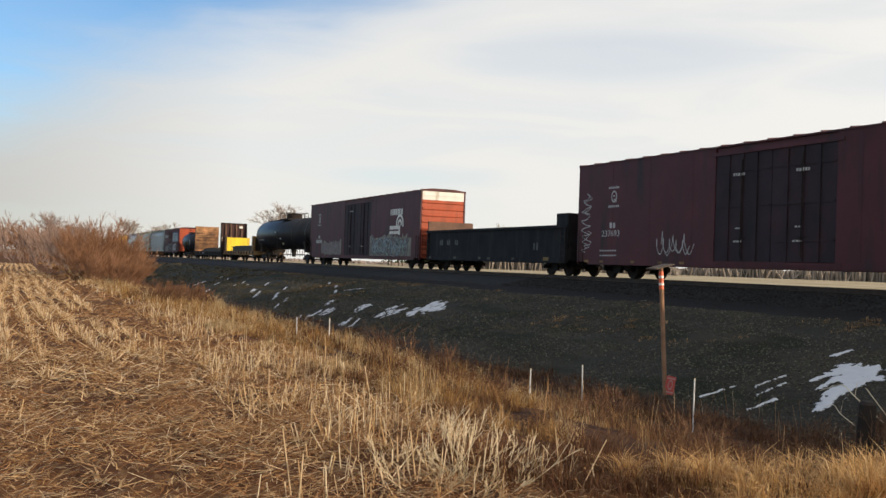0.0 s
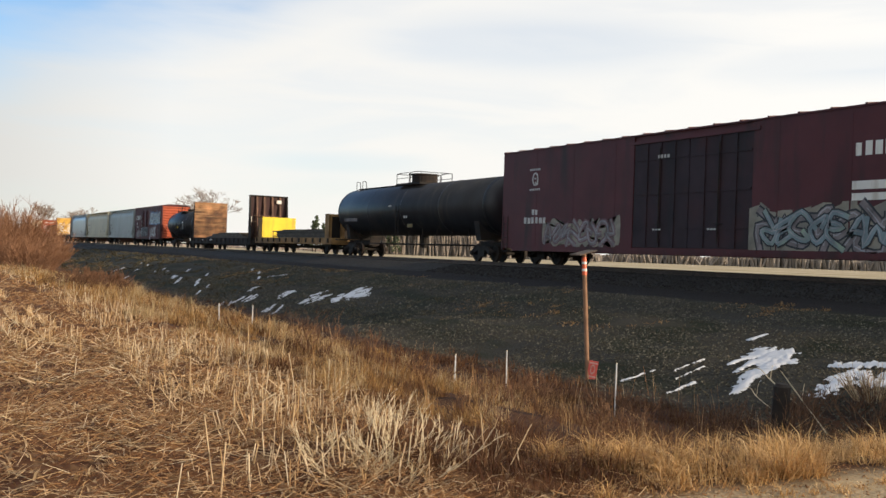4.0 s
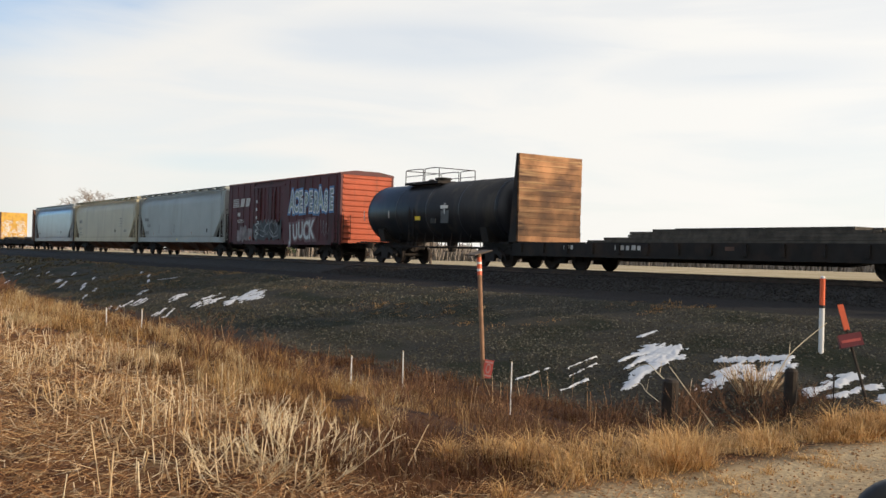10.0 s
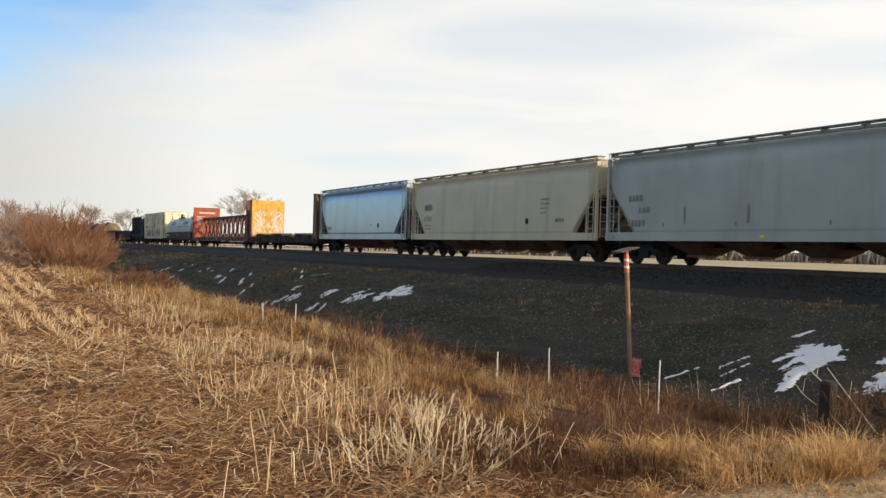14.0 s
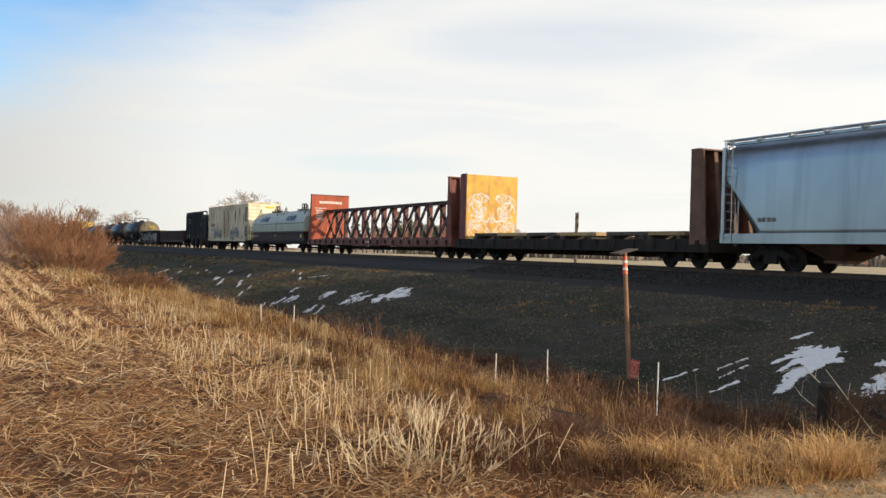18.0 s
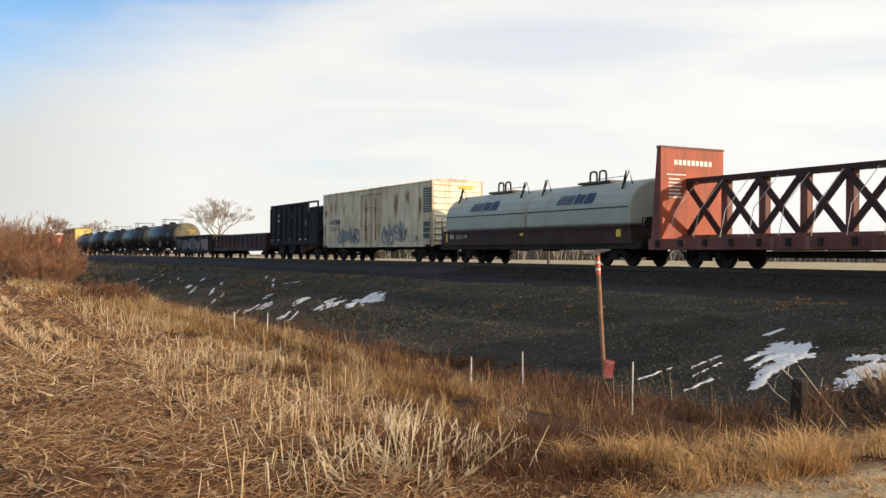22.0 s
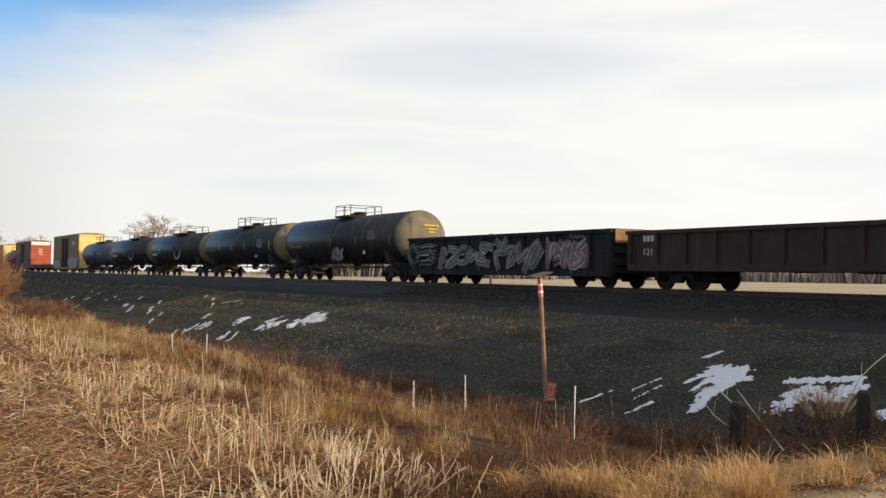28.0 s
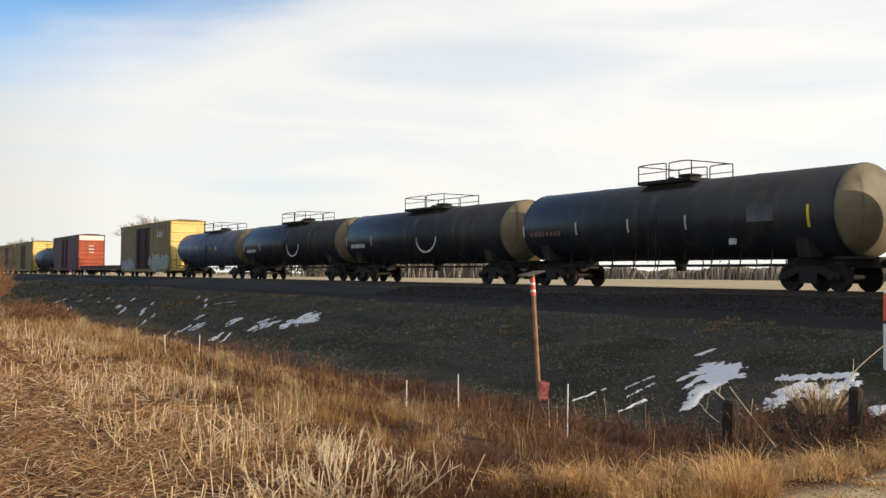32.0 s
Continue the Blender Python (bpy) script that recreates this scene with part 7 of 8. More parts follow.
def grasses():
    gold, russet, ashen, red = [], [], [], []
    # golden tussocks on the shoulder of the field, thinning down into the ditch
    for x0, x1, y0, y1, d, wd in ((4.1, 9.0, 8.0, 18, 31.0, 0.0050), (4.1, 9.4, 18, 34, 17.0, 0.0085), (3.8, 9.8, 34, 62, 5.5, 0.020), (3.6, 10.5, 62, 140, 0.6, 0.05)):
        x, y = scatter(x0, x1, y0, y1, d)
        c = field_noise(x, y, 0.55, 5.0) + 0.5 * field_noise(x, y, 1.7, 6.0)
        keep = c > RNG.uniform(-0.16, 0.16, len(x)) + np.clip((x - 6.8) / 4, 0, 1) * 0.4 - np.clip((y - 16) / 20, 0, 0.25)
        keep &= (y > 13.5) | (x < 5.4 + (y - 9) * 0.75 + 0.8 * c)
        x, y, c = x[keep], y[keep], c[keep]
        big = np.clip(y / 20, 1, 2.5)
        kind = field_noise(x, y, 0.8, 41.0) + 0.6 * field_noise(x, y, 2.5, 42.0) + RNG.normal(0, 0.12, len(x))
        for group, pick, tall in ((gold, (kind > -0.10) & (kind < 0.28), 1.0), (russet, kind <= -0.10, 0.8), (ashen, kind >= 0.28, 1.15)):
            n = int(pick.sum())
            if n:
                group.append(tufts(x[pick], y[pick], RNG.uniform(0.05, 0.20, n) * big[pick], tall * (0.07 + 0.29 * np.clip(c[pick] + 0.30, 0.05, 1)) * RNG.uniform(0.4, 1.6, n) * np.clip(big[pick], 1, 1.3), np.full(n, 34), np.full(n, wd)))
    # thin low grass over the whole bank
    for x0, x1, y0, y1, d, wd in ((4.2, 9.2, 10.0, 18, 46, 0.005), (4.3, 9.6, 18, 34, 24, 0.010), (4.2, 10, 34, 62, 14, 0.02)):
        x, y = scatter(x0, x1, y0, y1, d)
        c = field_noise(x, y, 0.9, 5.5)
        keep = c > RNG.uniform(-0.5, 0.35, len(x))
        x, y, c = x[keep], y[keep], c[keep]
        gold.append(blades(x, y, 0.07 + 0.16 * RNG.uniform(0.2, 1, len(x)) * np.clip(c + 0.5, 0.2, 1), np.full(len(x), wd), np.abs(RNG.normal(0.5, 0.35, len(x)))))
    stuff("dry_grass", *join(*gold), M_GRASS, "tangled golden dry grass along the ditch bank", "grass")
    stuff("russet_grass", *join(*russet), M_RUSSET, "low russet grass between the golden tussocks", "grass")
    stuff("bleached_grass", *join(*ashen), M_BLEACH, "bleached straw-coloured tussocks along the bank", "grass")
    # reddish weeds in the hollow beside the road
    for x0, x1, y0, y1, d, wd, hh in ((3.9, 11.4, 6.6, 14.0, 20, 0.0045, 0.95), (5.6, 11.8, 13.5, 22, 12, 0.008, 1.1), (7.0, 11.6, 22, 45, 2.5, 0.016, 0.9)):
        x, y = scatter(x0, x1, y0, y1, d)
        c = field_noise(x, y, 0.6, 15.0) + 0.5 * field_noise(x, y, 1.7, 16.0)
        keep = c > RNG.uniform(-0.25, 0.25, len(x))
        x, y, c = x[keep], y[keep], c[keep]
        red.append(tufts(x, y, RNG.uniform(0.08, 0.28, len(x)), hh * (0.12 + 0.24 * np.clip(c + 0.4, 0.1, 1) * RNG.uniform(0.6, 1.3, len(x))), np.full(len(x), 24), np.full(len(x), wd), 0.7))
    for x0, x1, y0, y1, d in ((10.4, 13.6, 7.8, 12.2, 9), (3.3, 5.8, 5.6, 7.8, 44)):
        x, y = scatter(x0, x1, y0, y1, d)
        red.append(tufts(x, y, RNG.uniform(0.08, 0.25, len(x)), RNG.uniform(0.10, 0.34, len(x)), np.full(len(x), 22), np.full(len(x), 0.006), 0.9))
    stuff("ditch_weeds", *join(*red), M_WEED, "reddish brown dead weeds in the ditch", "weeds")
    # matted yellow grass along the lip of the road
    lip = []
    for x0, x1, y0, y1, d, sz, ht in ((4.1, 9.8, 5.35, 6.6, 105, 0.13, 0.25), (9.5, 17.5, 5.7, 7.6, 34, 0.20, 0.30), (3.4, 16.0, 4.6, 5.8, 34, 0.13, 0.075)):
        x, y = scatter(x0, x1, y0, y1, d)
        c = field_noise(x, y, 1.3, 9.0) + 0.5 * field_noise(x, y, 3.5, 10.0)
        keep = c > RNG.uniform(-0.42, 0.22, len(x)) + np.clip((5.0 - x) * 0.35, 0, 0.4)
        x, y, c = x[keep], y[keep], c[keep]
        lip.append(tufts(x, y, RNG.uniform(0.4, 1.2, len(x)) * sz, RNG.uniform(0.4, 1.3, len(x)) * ht * np.clip(1 + 0.8 * c, 0.6, 1.5), np.full(len(x), 40), np.full(len(x), 0.0065), 1.2))
    stuff("verge_grass", *join(*lip), M_VERGE, "matted yellow grass on the verge of the road", "grass")
    # pale dry growth at the lip of the embankment
    x, y = scatter(14.6, 19.6, 17, 75, 9)
    c = field_noise(x, y * 0.5, 0.35, 31.0)
    keep = c > RNG.uniform(0.0, 0.4, len(x)) + np.clip(np.abs(x - 18.6) / 3, 0, 1) * 0.35
    x, y = x[keep], y[keep]
    v, f = tufts(x, y, RNG.uniform(0.1, 0.4, len(x)), RNG.uniform(0.06, 0.18, len(x)), np.full(len(x), 22), np.full(len(x), 0.016), 1.8)
    stuff("bank_grass", v, f, M_HAY, "thin pale grass on the embankment", "grass")
    turf = []
    for x0, x1, y0, y1, d, wd, hh in ((11.6, 19.2, 26, 45, 9, 0.012, 0.10), (11.4, 19.4, 45, 75, 6, 0.022, 0.14), (11.4, 19.6, 75, 130, 2.4, 0.045, 0.22), (12.0, 18.8, 9, 26, 7, 0.007, 0.06)):
        x, y = scatter(x0, x1, y0, y1, d)
        c = field_noise(x * 0.9 + y * 0.3, y * 0.45, 0.55, 33.0) + 0.5 * field_noise(x, y, 1.6, 34.0)
        keep = c > RNG.uniform(-0.25, 0.25, len(x)) + (0.12 if y1 < 30 else 0.0)
        x, y = x[keep], y[keep]
        turf.append(tufts(x, y, RNG.uniform(0.1, 0.45, len(x)), RNG.uniform(0.5, 1.5, len(x)) * hh, np.full(len(x), 18), np.full(len(x), wd), 1.6))
    stuff("dead_turf", *join(*turf), M_TURF, "short dead olive-brown turf on the embankment", "grass")
    # slender stems that stand above the grass
    hay = []
    for x0, x1, y0, y1, d, h0, h1, wd in ((4.4, 9.0, 7.6, 15, 80, 0.10, 0.36, 0.0045), (8.6, 12.2, 8.2, 12.5, 6, 0.12, 0.40, 0.0040), (5.0, 9.6, 15, 26, 34, 0.15, 0.55, 0.008), (5.2, 10.0, 26, 50, 10, 0.2, 0.5, 0.014)):
        x, y = scatter(x0, x1, y0, y1, d)
        c = field_noise(x, y, 0.8, 51.0) + 0.4 * field_noise(x, y, 2.4, 52.0)
        keep = c > RNG.uniform(-0.35, 0.4, len(x))
        x, y, c = x[keep], y[keep], c[keep]
        hay.append(blades(x, y, RNG.uniform(h0, h1, len(x)) * np.clip(0.8 + c, 0.5, 1.3), np.full(len(x), wd), np.abs(RNG.normal(0.45, 0.4, len(x))), 0.9))
    stuff("brown_hay", *join(*hay), M_HAY, "thin bent brown stems of last year's grass", "grass")
    x, y = scatter(4.2, 12.0, 8.0, 30, 1.4)
    keep = (x < 9) | (y < 15)
    x, y = x[keep], y[keep]
    n = len(x)
    h = RNG.uniform(0.20, 0.62, n)
    p0 = np.stack([x, y, ground_zs(x, y)], -1)
    p1 = p0 + np.stack([RNG.normal(0, 0.10, n), RNG.normal(0, 0.10, n), h], -1)
    stuff("tall_stems", *rods_mesh(p0, p1, np.full(n, 0.0036), np.full(n, 0.0018), 3), M_STRAW, "slender dry stems above the ditch grass", "weeds")


def twigs(base, height, spread, stems, levels, seed, lean=(0, 0), spray=0.55, thick=0.008):
    """Forked stems from one root: returns bars for rods_mesh."""
    r = random.Random(seed)
    bars_ = []

    def grow(p, d, length, rad, lv):
        q = p + d * length
        bars_.append((p, q, rad, rad * 0.62))
        if lv:
            for _ in range(r.choice((2, 3, 3))):
                nd = (d + Vector((r.uniform(-1, 1), r.uniform(-1, 1), r.uniform(-0.35, 0.75))) * spray).normalized()
                s = r.uniform(0.35, 1.0)
                grow(p + d * length * s, nd, length * r.uniform(0.5, 0.85), rad * 0.6, lv - 1)

    for _ in range(stems):
        a, o = r.uniform(0, math.tau), r.random() ** 0.5
        b = Vector(base) + Vector((math.cos(a), math.sin(a), 0)) * o * spread * 0.35
        d = Vector((math.cos(a) * o * spread / height * 0.8 + lean[0], math.sin(a) * o * spread / height * 0.8 + lean[1], 1)).normalized()
        grow(b, d, height * r.uniform(0.32, 0.52), height * thick, levels)
    return bars_


def bars_to_mesh(bs, least=0.0, sides=3):
    p0 = np.array([b[0] for b in bs])
    p1 = np.array([b[1] for b in bs])
    r0 = np.maximum(least, np.array([b[2] for b in bs]))
    r1 = np.maximum(least * 0.7, np.array([b[3] for b in bs]))
    return rods_mesh(p0, p1, r0, r1, sides)


def plain_mesh(name, v, f, material, parent=None, label=""):
    me = bpy.data.meshes.new(name)
    me.from_pydata(v.tolist(), [], f.tolist())
    me.materials.append(material)
    ob = new(name, me)
    if parent:
        ob.parent = parent
    if label:
        ob["label"] = label
    return ob


def shrub(name, label, x, y, height, spread, stems, levels, seed, material, least, lean=(0, 0), spray=0.55, group="shrubs by the ditch", thick=0.008):
    bs = twigs((0, 0, -0.05), height, spread, stems, levels, seed, lean, spray, thick)
    main = [b for b in bs if b[2] > height * thick * 0.75]
    fine = [b for b in bs if b[2] <= height * thick * 0.75]
    t = thing(name, label, "shrub", group, pose(x, y, ground_z(x, y)))
    plain_mesh("root_growth", *bars_to_mesh(main, least * 1.3, 4), material, t)["kind"] = "stuff"
    plain_mesh("twig_mass", *bars_to_mesh(fine, least, 3), material, t)["kind"] = "stuff"
    return t


def shrubs():
    for i, (x, y, h, w, n) in enumerate(((3.2, 6.70, 0.68, 1.3, 14), (2.9, 6.9, 0.42, 0.7, 4), (3.45, 6.88, 0.52, 1.1, 6), (3.0, 6.33, 0.36, 0.8, 4))):
        shrub("pale_weed", "bleached dry weed with many thin forked stems", x, y, h, w * 1.15, n, 3, 100 + i, M_PALE, 0.0019, (0.20, -0.05), 0.50, "pale weeds by the road", 0.0038)
    for i, (x, y, h, w, n) in enumerate(((6.0, 15.8, 0.95, 0.7, 10), (6.6, 15.2, 0.85, 0.5, 8), (8.8, 11.5, 0.55, 0.6, 12), (9.6, 12.2, 0.5, 0.6, 12), (8.3, 12.8, 0.6, 0.8, 14), (10.2, 10.9, 0.5, 0.6, 10), (5.2, 9.0, 0.42, 0.6, 12), (6.1, 10.2, 0.45, 0.7, 12), (7.2, 9.4, 0.45, 0.7, 12), (6.6, 8.3, 0.40, 0.6, 12), (8.1, 10.3, 0.5, 0.7, 12), (7.4, 11.6, 0.55, 0.7, 12), (5.0, 7.9, 0.38, 0.5, 10), (9.3, 9.4, 0.45, 0.6, 12), (6.3, 12.3, 0.5, 0.6, 10), (11.2, 10.2, 0.75, 0.8, 14), (11.9, 11.0, 0.8, 0.8, 14), (12.4, 10.0, 0.7, 0.8, 14), (13.2, 9.7, 0.55, 0.6, 12), (12.9, 10.9, 0.7, 0.7, 12), (10.9, 11.4, 0.6, 0.7, 12))):
        shrub("ditch_bush", "thin brown leafless brush in the ditch", x, y, h, w, n, 3, 120 + i, M_BRUSH, 0.0024, (0, 0), 0.7)
    shrub("grass_tussock", "golden tussock of dry stems by the snow", 13.6, 11.0, 0.85, 0.8, 60, 1, 140, M_STALK, 0.0035, (0, 0), 0.5)
    # reddish thicket at the field edge and the brush further on
    for i, (x, y, h, w, n, lv, m, least) in enumerate((
            (5.4, 70, 3.7, 3.2, 44, 4, M_TWIG, 0.0085), (4.6, 61, 2.5, 2.8, 44, 4, M_TWIG, 0.0075), (5.5, 57, 1.7, 2.6, 46, 4, M_TWIG, 0.0075), (5.0, 37, 0.75, 1.4, 36, 3, M_BRUSH, 0.005), (6.2, 39, 0.95, 1.7, 40, 3, M_BRUSH, 0.005), (7.0, 40.5, 0.85, 1.5, 36, 3, M_BRUSH, 0.006), (6.6, 72, 3.4, 3.2, 40, 4, M_TWIG, 0.009), (4.3, 74, 4.1, 2.6, 18, 4, M_GREYTWIG, 0.014), (7.0, 66, 2.5, 2.8, 40, 4, M_TWIG, 0.009),
            (6.0, 60, 1.7, 2.4, 40, 4, M_TWIG, 0.008), (6.2, 43, 0.95, 1.7, 36, 3, M_BRUSH, 0.0065), (7.3, 45, 1.0, 1.8, 36, 3, M_TWIG, 0.0065), (8.1, 47, 0.9, 1.6, 14, 3, M_TWIG, 0.009),
            (4.6, 95, 4.0, 4.0, 16, 4, M_GREYTWIG, 0.02), (4.0, 118, 4.4, 5.0, 16, 4, M_GREYTWIG, 0.024), (2.6, 150, 5.4, 6.0, 16, 4, M_GREYTWIG, 0.03), (5.0, 170, 5.6, 6.0, 16, 4, M_TWIG, 0.035),
            (0.6, 200, 6.5, 8.0, 16, 4, M_GREYTWIG, 0.04), (-3.0, 260, 7.0, 11.0, 18, 4, M_TWIG, 0.05), (5.6, 240, 8.0, 9.0, 18, 4, M_TWIG, 0.05), (-9.0, 300, 7.5, 12.0, 18, 4, M_GREYTWIG, 0.06), (2.0, 330, 9.0, 14.0, 20, 4, M_TWIG, 0.065))):
        shrub("thicket", "leafless red-brown thicket at the field edge", x, y, h, w, n, lv, 200 + i, m, least)


# ---------------------------------------------------------------- snow, stones, track
def snow_patch(name, label, streaks, seed, step=0.05, rag=0.35, grain=3.0, margin=0.3):
    """Thin old snow blown into tapered streaks: each runs from one end to the other with a width at both."""
    pts = [(q[0], q[1], max(q[4], q[5])) for q in streaks] + [(q[2], q[3], max(q[4], q[5])) for q in streaks]
    x0, x1 = min(p[0] - p[2] for p in pts) - margin, max(p[0] + p[2] for p in pts) + margin
    y0, y1 = min(p[1] - p[2] for p in pts) - margin, max(p[1] + p[2] for p in pts) + margin
    xs, ys = np.arange(x0, x1, step), np.arange(y0, y1, step)
    gx, gy = np.meshgrid(xs, ys)
    near = np.full(gx.shape, -9.0)
    for xa, ya, xb, yb, wa, wb in streaks:
        dx, dy = xb - xa, yb - ya
        f = np.clip(((gx - xa) * dx + (gy - ya) * dy) / (dx * dx + dy * dy), 0, 1)
        away = np.hypot(gx - xa - f * dx, gy - ya - f * dy)
        near = np.maximum(near, 1 - away / (wa + (wb - wa) * f))
    idx, verts, cells = {}, [], []
    for j, i in np.argwhere(near > -0.6):
        x, y = gx[j, i], gy[j, i]
        u, v = x * 0.9 + y * 0.4, y * 0.9 - x * 0.4      # drifts lie along the slope
        near[j, i] += rag * noise.noise(Vector((u * grain * 0.7, v * grain * 2.2, seed))) + rag * 1.1 * noise.noise(Vector((u * grain * 2.6, v * grain * 7, seed + 3))) - 0.12 * rag
    for j in range(len(ys) - 1):
        for i in range(len(xs) - 1):
            if near[j:j + 2, i:i + 2].mean() > 0.12:
                quad = []
                for jj, ii in ((j, i), (j, i + 1), (j + 1, i + 1), (j + 1, i)):
                    if (jj, ii) not in idx:
                        idx[jj, ii] = len(verts)
                        verts.append((xs[ii] + RNG.uniform(-0.3, 0.3) * step, ys[jj] + RNG.uniform(-0.3, 0.3) * step, ground_z(xs[ii], ys[jj]) + 0.013 + min(0.028, max(-0.012, near[jj, ii] * 0.035))))
                    quad.append(idx[jj, ii])
                cells.append(quad)
    me = bpy.data.meshes.new(name)
    me.from_pydata(verts, [], cells)
    me.materials.append(M_SNOW)
    me.polygons.foreach_set("use_smooth", [True] * len(cells))
    return tagged(new(name, me), label, "snow", "snow patches", "stuff")


def snow():
    snow_patch("snow_patch", "wing-shaped patch of old snow on the gravel slope", ((14.1, 14.72, 15.3, 15.0, 0.06, 0.30), (13.75, 14.2, 15.2, 14.65, 0.06, 0.28), (12.85, 13.3, 14.7, 14.15, 0.10, 0.40), (14.7, 14.4, 15.3, 14.5, 0.40, 0.40)), 1.0, 0.035, 0.62, 2.6)
    snow_patch("snow_patch", "small fleck of old snow high on the slope", ((15.9, 15.95, 16.3, 15.92, 0.10, 0.08),), 6.0, 0.035, 0.4)
    for k, q in enumerate(((12.3, 15.72, 12.85, 15.76, 0.035, 0.04), (12.97, 15.73, 13.14, 15.69, 0.02, 0.02), (13.27, 15.33, 14.12, 15.45, 0.016, 0.022), (12.91, 14.87, 13.75, 15.02, 0.014, 0.022), (12.2, 14.27, 12.92, 14.42, 0.025, 0.07))):
        snow_patch("snow_patch", "thin streak of old snow low on the slope", (q,), 2.0 + k, 0.016, 0.9)
    snow_patch("snow_patch", "old snow round the tussock and fence post", ((15.05, 12.95, 15.6, 11.95, 0.22, 0.20), (13.3, 11.8, 14.7, 12.3, 0.16, 0.34), (14.3, 11.6, 15.25, 11.75, 0.36, 0.28), (13.9, 11.9, 14.6, 11.6, 0.2, 0.3)), 3.0, 0.04, 0.85, 2.6)
    snow_patch("snow_patch", "old snow beside the leaning marker", ((13.8, 10.1, 15.1, 10.3, 0.14, 0.26), (13.9, 9.7, 14.7, 9.6, 0.14, 0.24), (14.0, 8.9, 14.4, 9.1, 0.2, 0.2)), 4.0, 0.045, 0.85, 2.6)
    rnd = random.Random(3)
    snow_patch("snow_patch", "broken snow patch further along the embankment", [(14.0 + 0.22 * m, 35.2 + 0.5 * (m % 3) + 0.1 * m, 15.0 + 0.24 * m, 36.9 + 0.4 * (m % 2) + 0.1 * m, 0.10, 0.17) for m in range(6)] + [(15.2, 35.8, 16.1, 37.2, 0.34, 0.25)], 5.0, 0.05, 1.3, 2.4)
    for k, q in enumerate(((13.07, 36.73, 15.03, 38.81, 0.14, 0.24), (13.21, 39.93, 14.75, 42.24, 0.14, 0.26), (12.19, 41.34, 13.44, 43.42, 0.22, 0.20), (11.3, 35.3, 13.15, 39.0, 0.10, 0.16), (10.8, 39.0, 12.1, 42.77, 0.08, 0.12), (13.27, 36.63, 14.27, 37.78, 0.18, 0.22), (16.11, 50.16, 16.93, 49.42, 0.12, 0.16), (14.4, 38.2, 15.5, 39.4, 0.12, 0.2), (13.4, 44.5, 14.6, 46.6, 0.10, 0.14))):
        xa, ya, xb, yb, wa, wb = q
        lines = []
        for m in range(4):      # each drift is a few thin lines side by side
            f, o = rnd.uniform(0, 0.35), rnd.uniform(-1.6, 1.6) * wb
            g = rnd.uniform(0.6, 1.0)
            lines.append((xa + (xb - xa) * f + o * 0.9, ya + (yb - ya) * f - o, xa + (xb - xa) * g + o * 0.9, ya + (yb - ya) * g - o, wa * 0.28, wb * 0.34))
        snow_patch("snow_patch", "snow streaks further along the embankment", lines, 20.0 + k, 0.045, 1.2, 2.6)
    for k in range(22):
        x, y = rnd.uniform(12.0, 17.2), rnd.uniform(46, 84)
        ln_ = rnd.uniform(0.5, 1.3)
        snow_patch("snow_patch", "faint snow streak far along the embankment", ((x, y, x + 0.6 * ln_, y + 1.6 * ln_, 0.05, 0.09),), 40.0 + k, 0.07, 0.7, 2.0)


def stones(name, x0, x1, y0, y1, per_m2, size, material, label, lift=0.0, zfun=None):
    x, y = scatter(x0, x1, y0, y1, per_m2)
    if zfun is None and x0 > 10:      # bare gravel between patches of turf, none on the shadow-toned cinders by the track
        c = field_noise(x, y * 0.45, 0.9, 61.0) + 0.5 * field_noise(x, y, 2.5, 62.0)
        keep = (c > RNG.uniform(-0.55, 0.25, len(x))) & (x < 19.3 + c)
        x, y = x[keep], y[keep]
    n = len(x)
    z = (ground_zs(x, y) if zfun is None else zfun(x, y)) + lift
    s = RNG.uniform(0.5, 1.25, n)[:, None, None] * size
    octa = np.array([[1, 0, 0], [0, 1, 0], [-1, 0, 0], [0, -1, 0], [0, 0, 0.75], [0, 0, -0.6]])
    v = octa[None] * RNG.uniform(0.6, 1.3, (n, 6, 1)) + RNG.normal(0, 0.14, (n, 6, 3))
    a = RNG.uniform(0, math.tau, n)
    c, sn = np.cos(a), np.sin(a)
    v = np.stack([v[..., 0] * c[:, None] - v[..., 1] * sn[:, None], v[..., 0] * sn[:, None] + v[..., 1] * c[:, None], v[..., 2]], -1) * s
    v = v + np.stack([x, y, z], -1)[:, None, :]
    f = np.array([[0, 1, 4], [1, 2, 4], [2, 3, 4], [3, 0, 4], [1, 0, 5], [2, 1, 5], [3, 2, 5], [0, 3, 5]])
    faces = (np.arange(n)[:, None, None] * 6 + f[None]).reshape(-1, 3)
    stuff(name, v.reshape(-1, 3), faces, material, label, "stones")


def bed_top(x):
    """Height of the ballast shoulder across the track."""
    d = np.abs(np.asarray(x) - TRACK_X)
    return np.where(d < 2.2, 1.06, 1.06 - (d - 2.2) * 0.42 / 2.0)


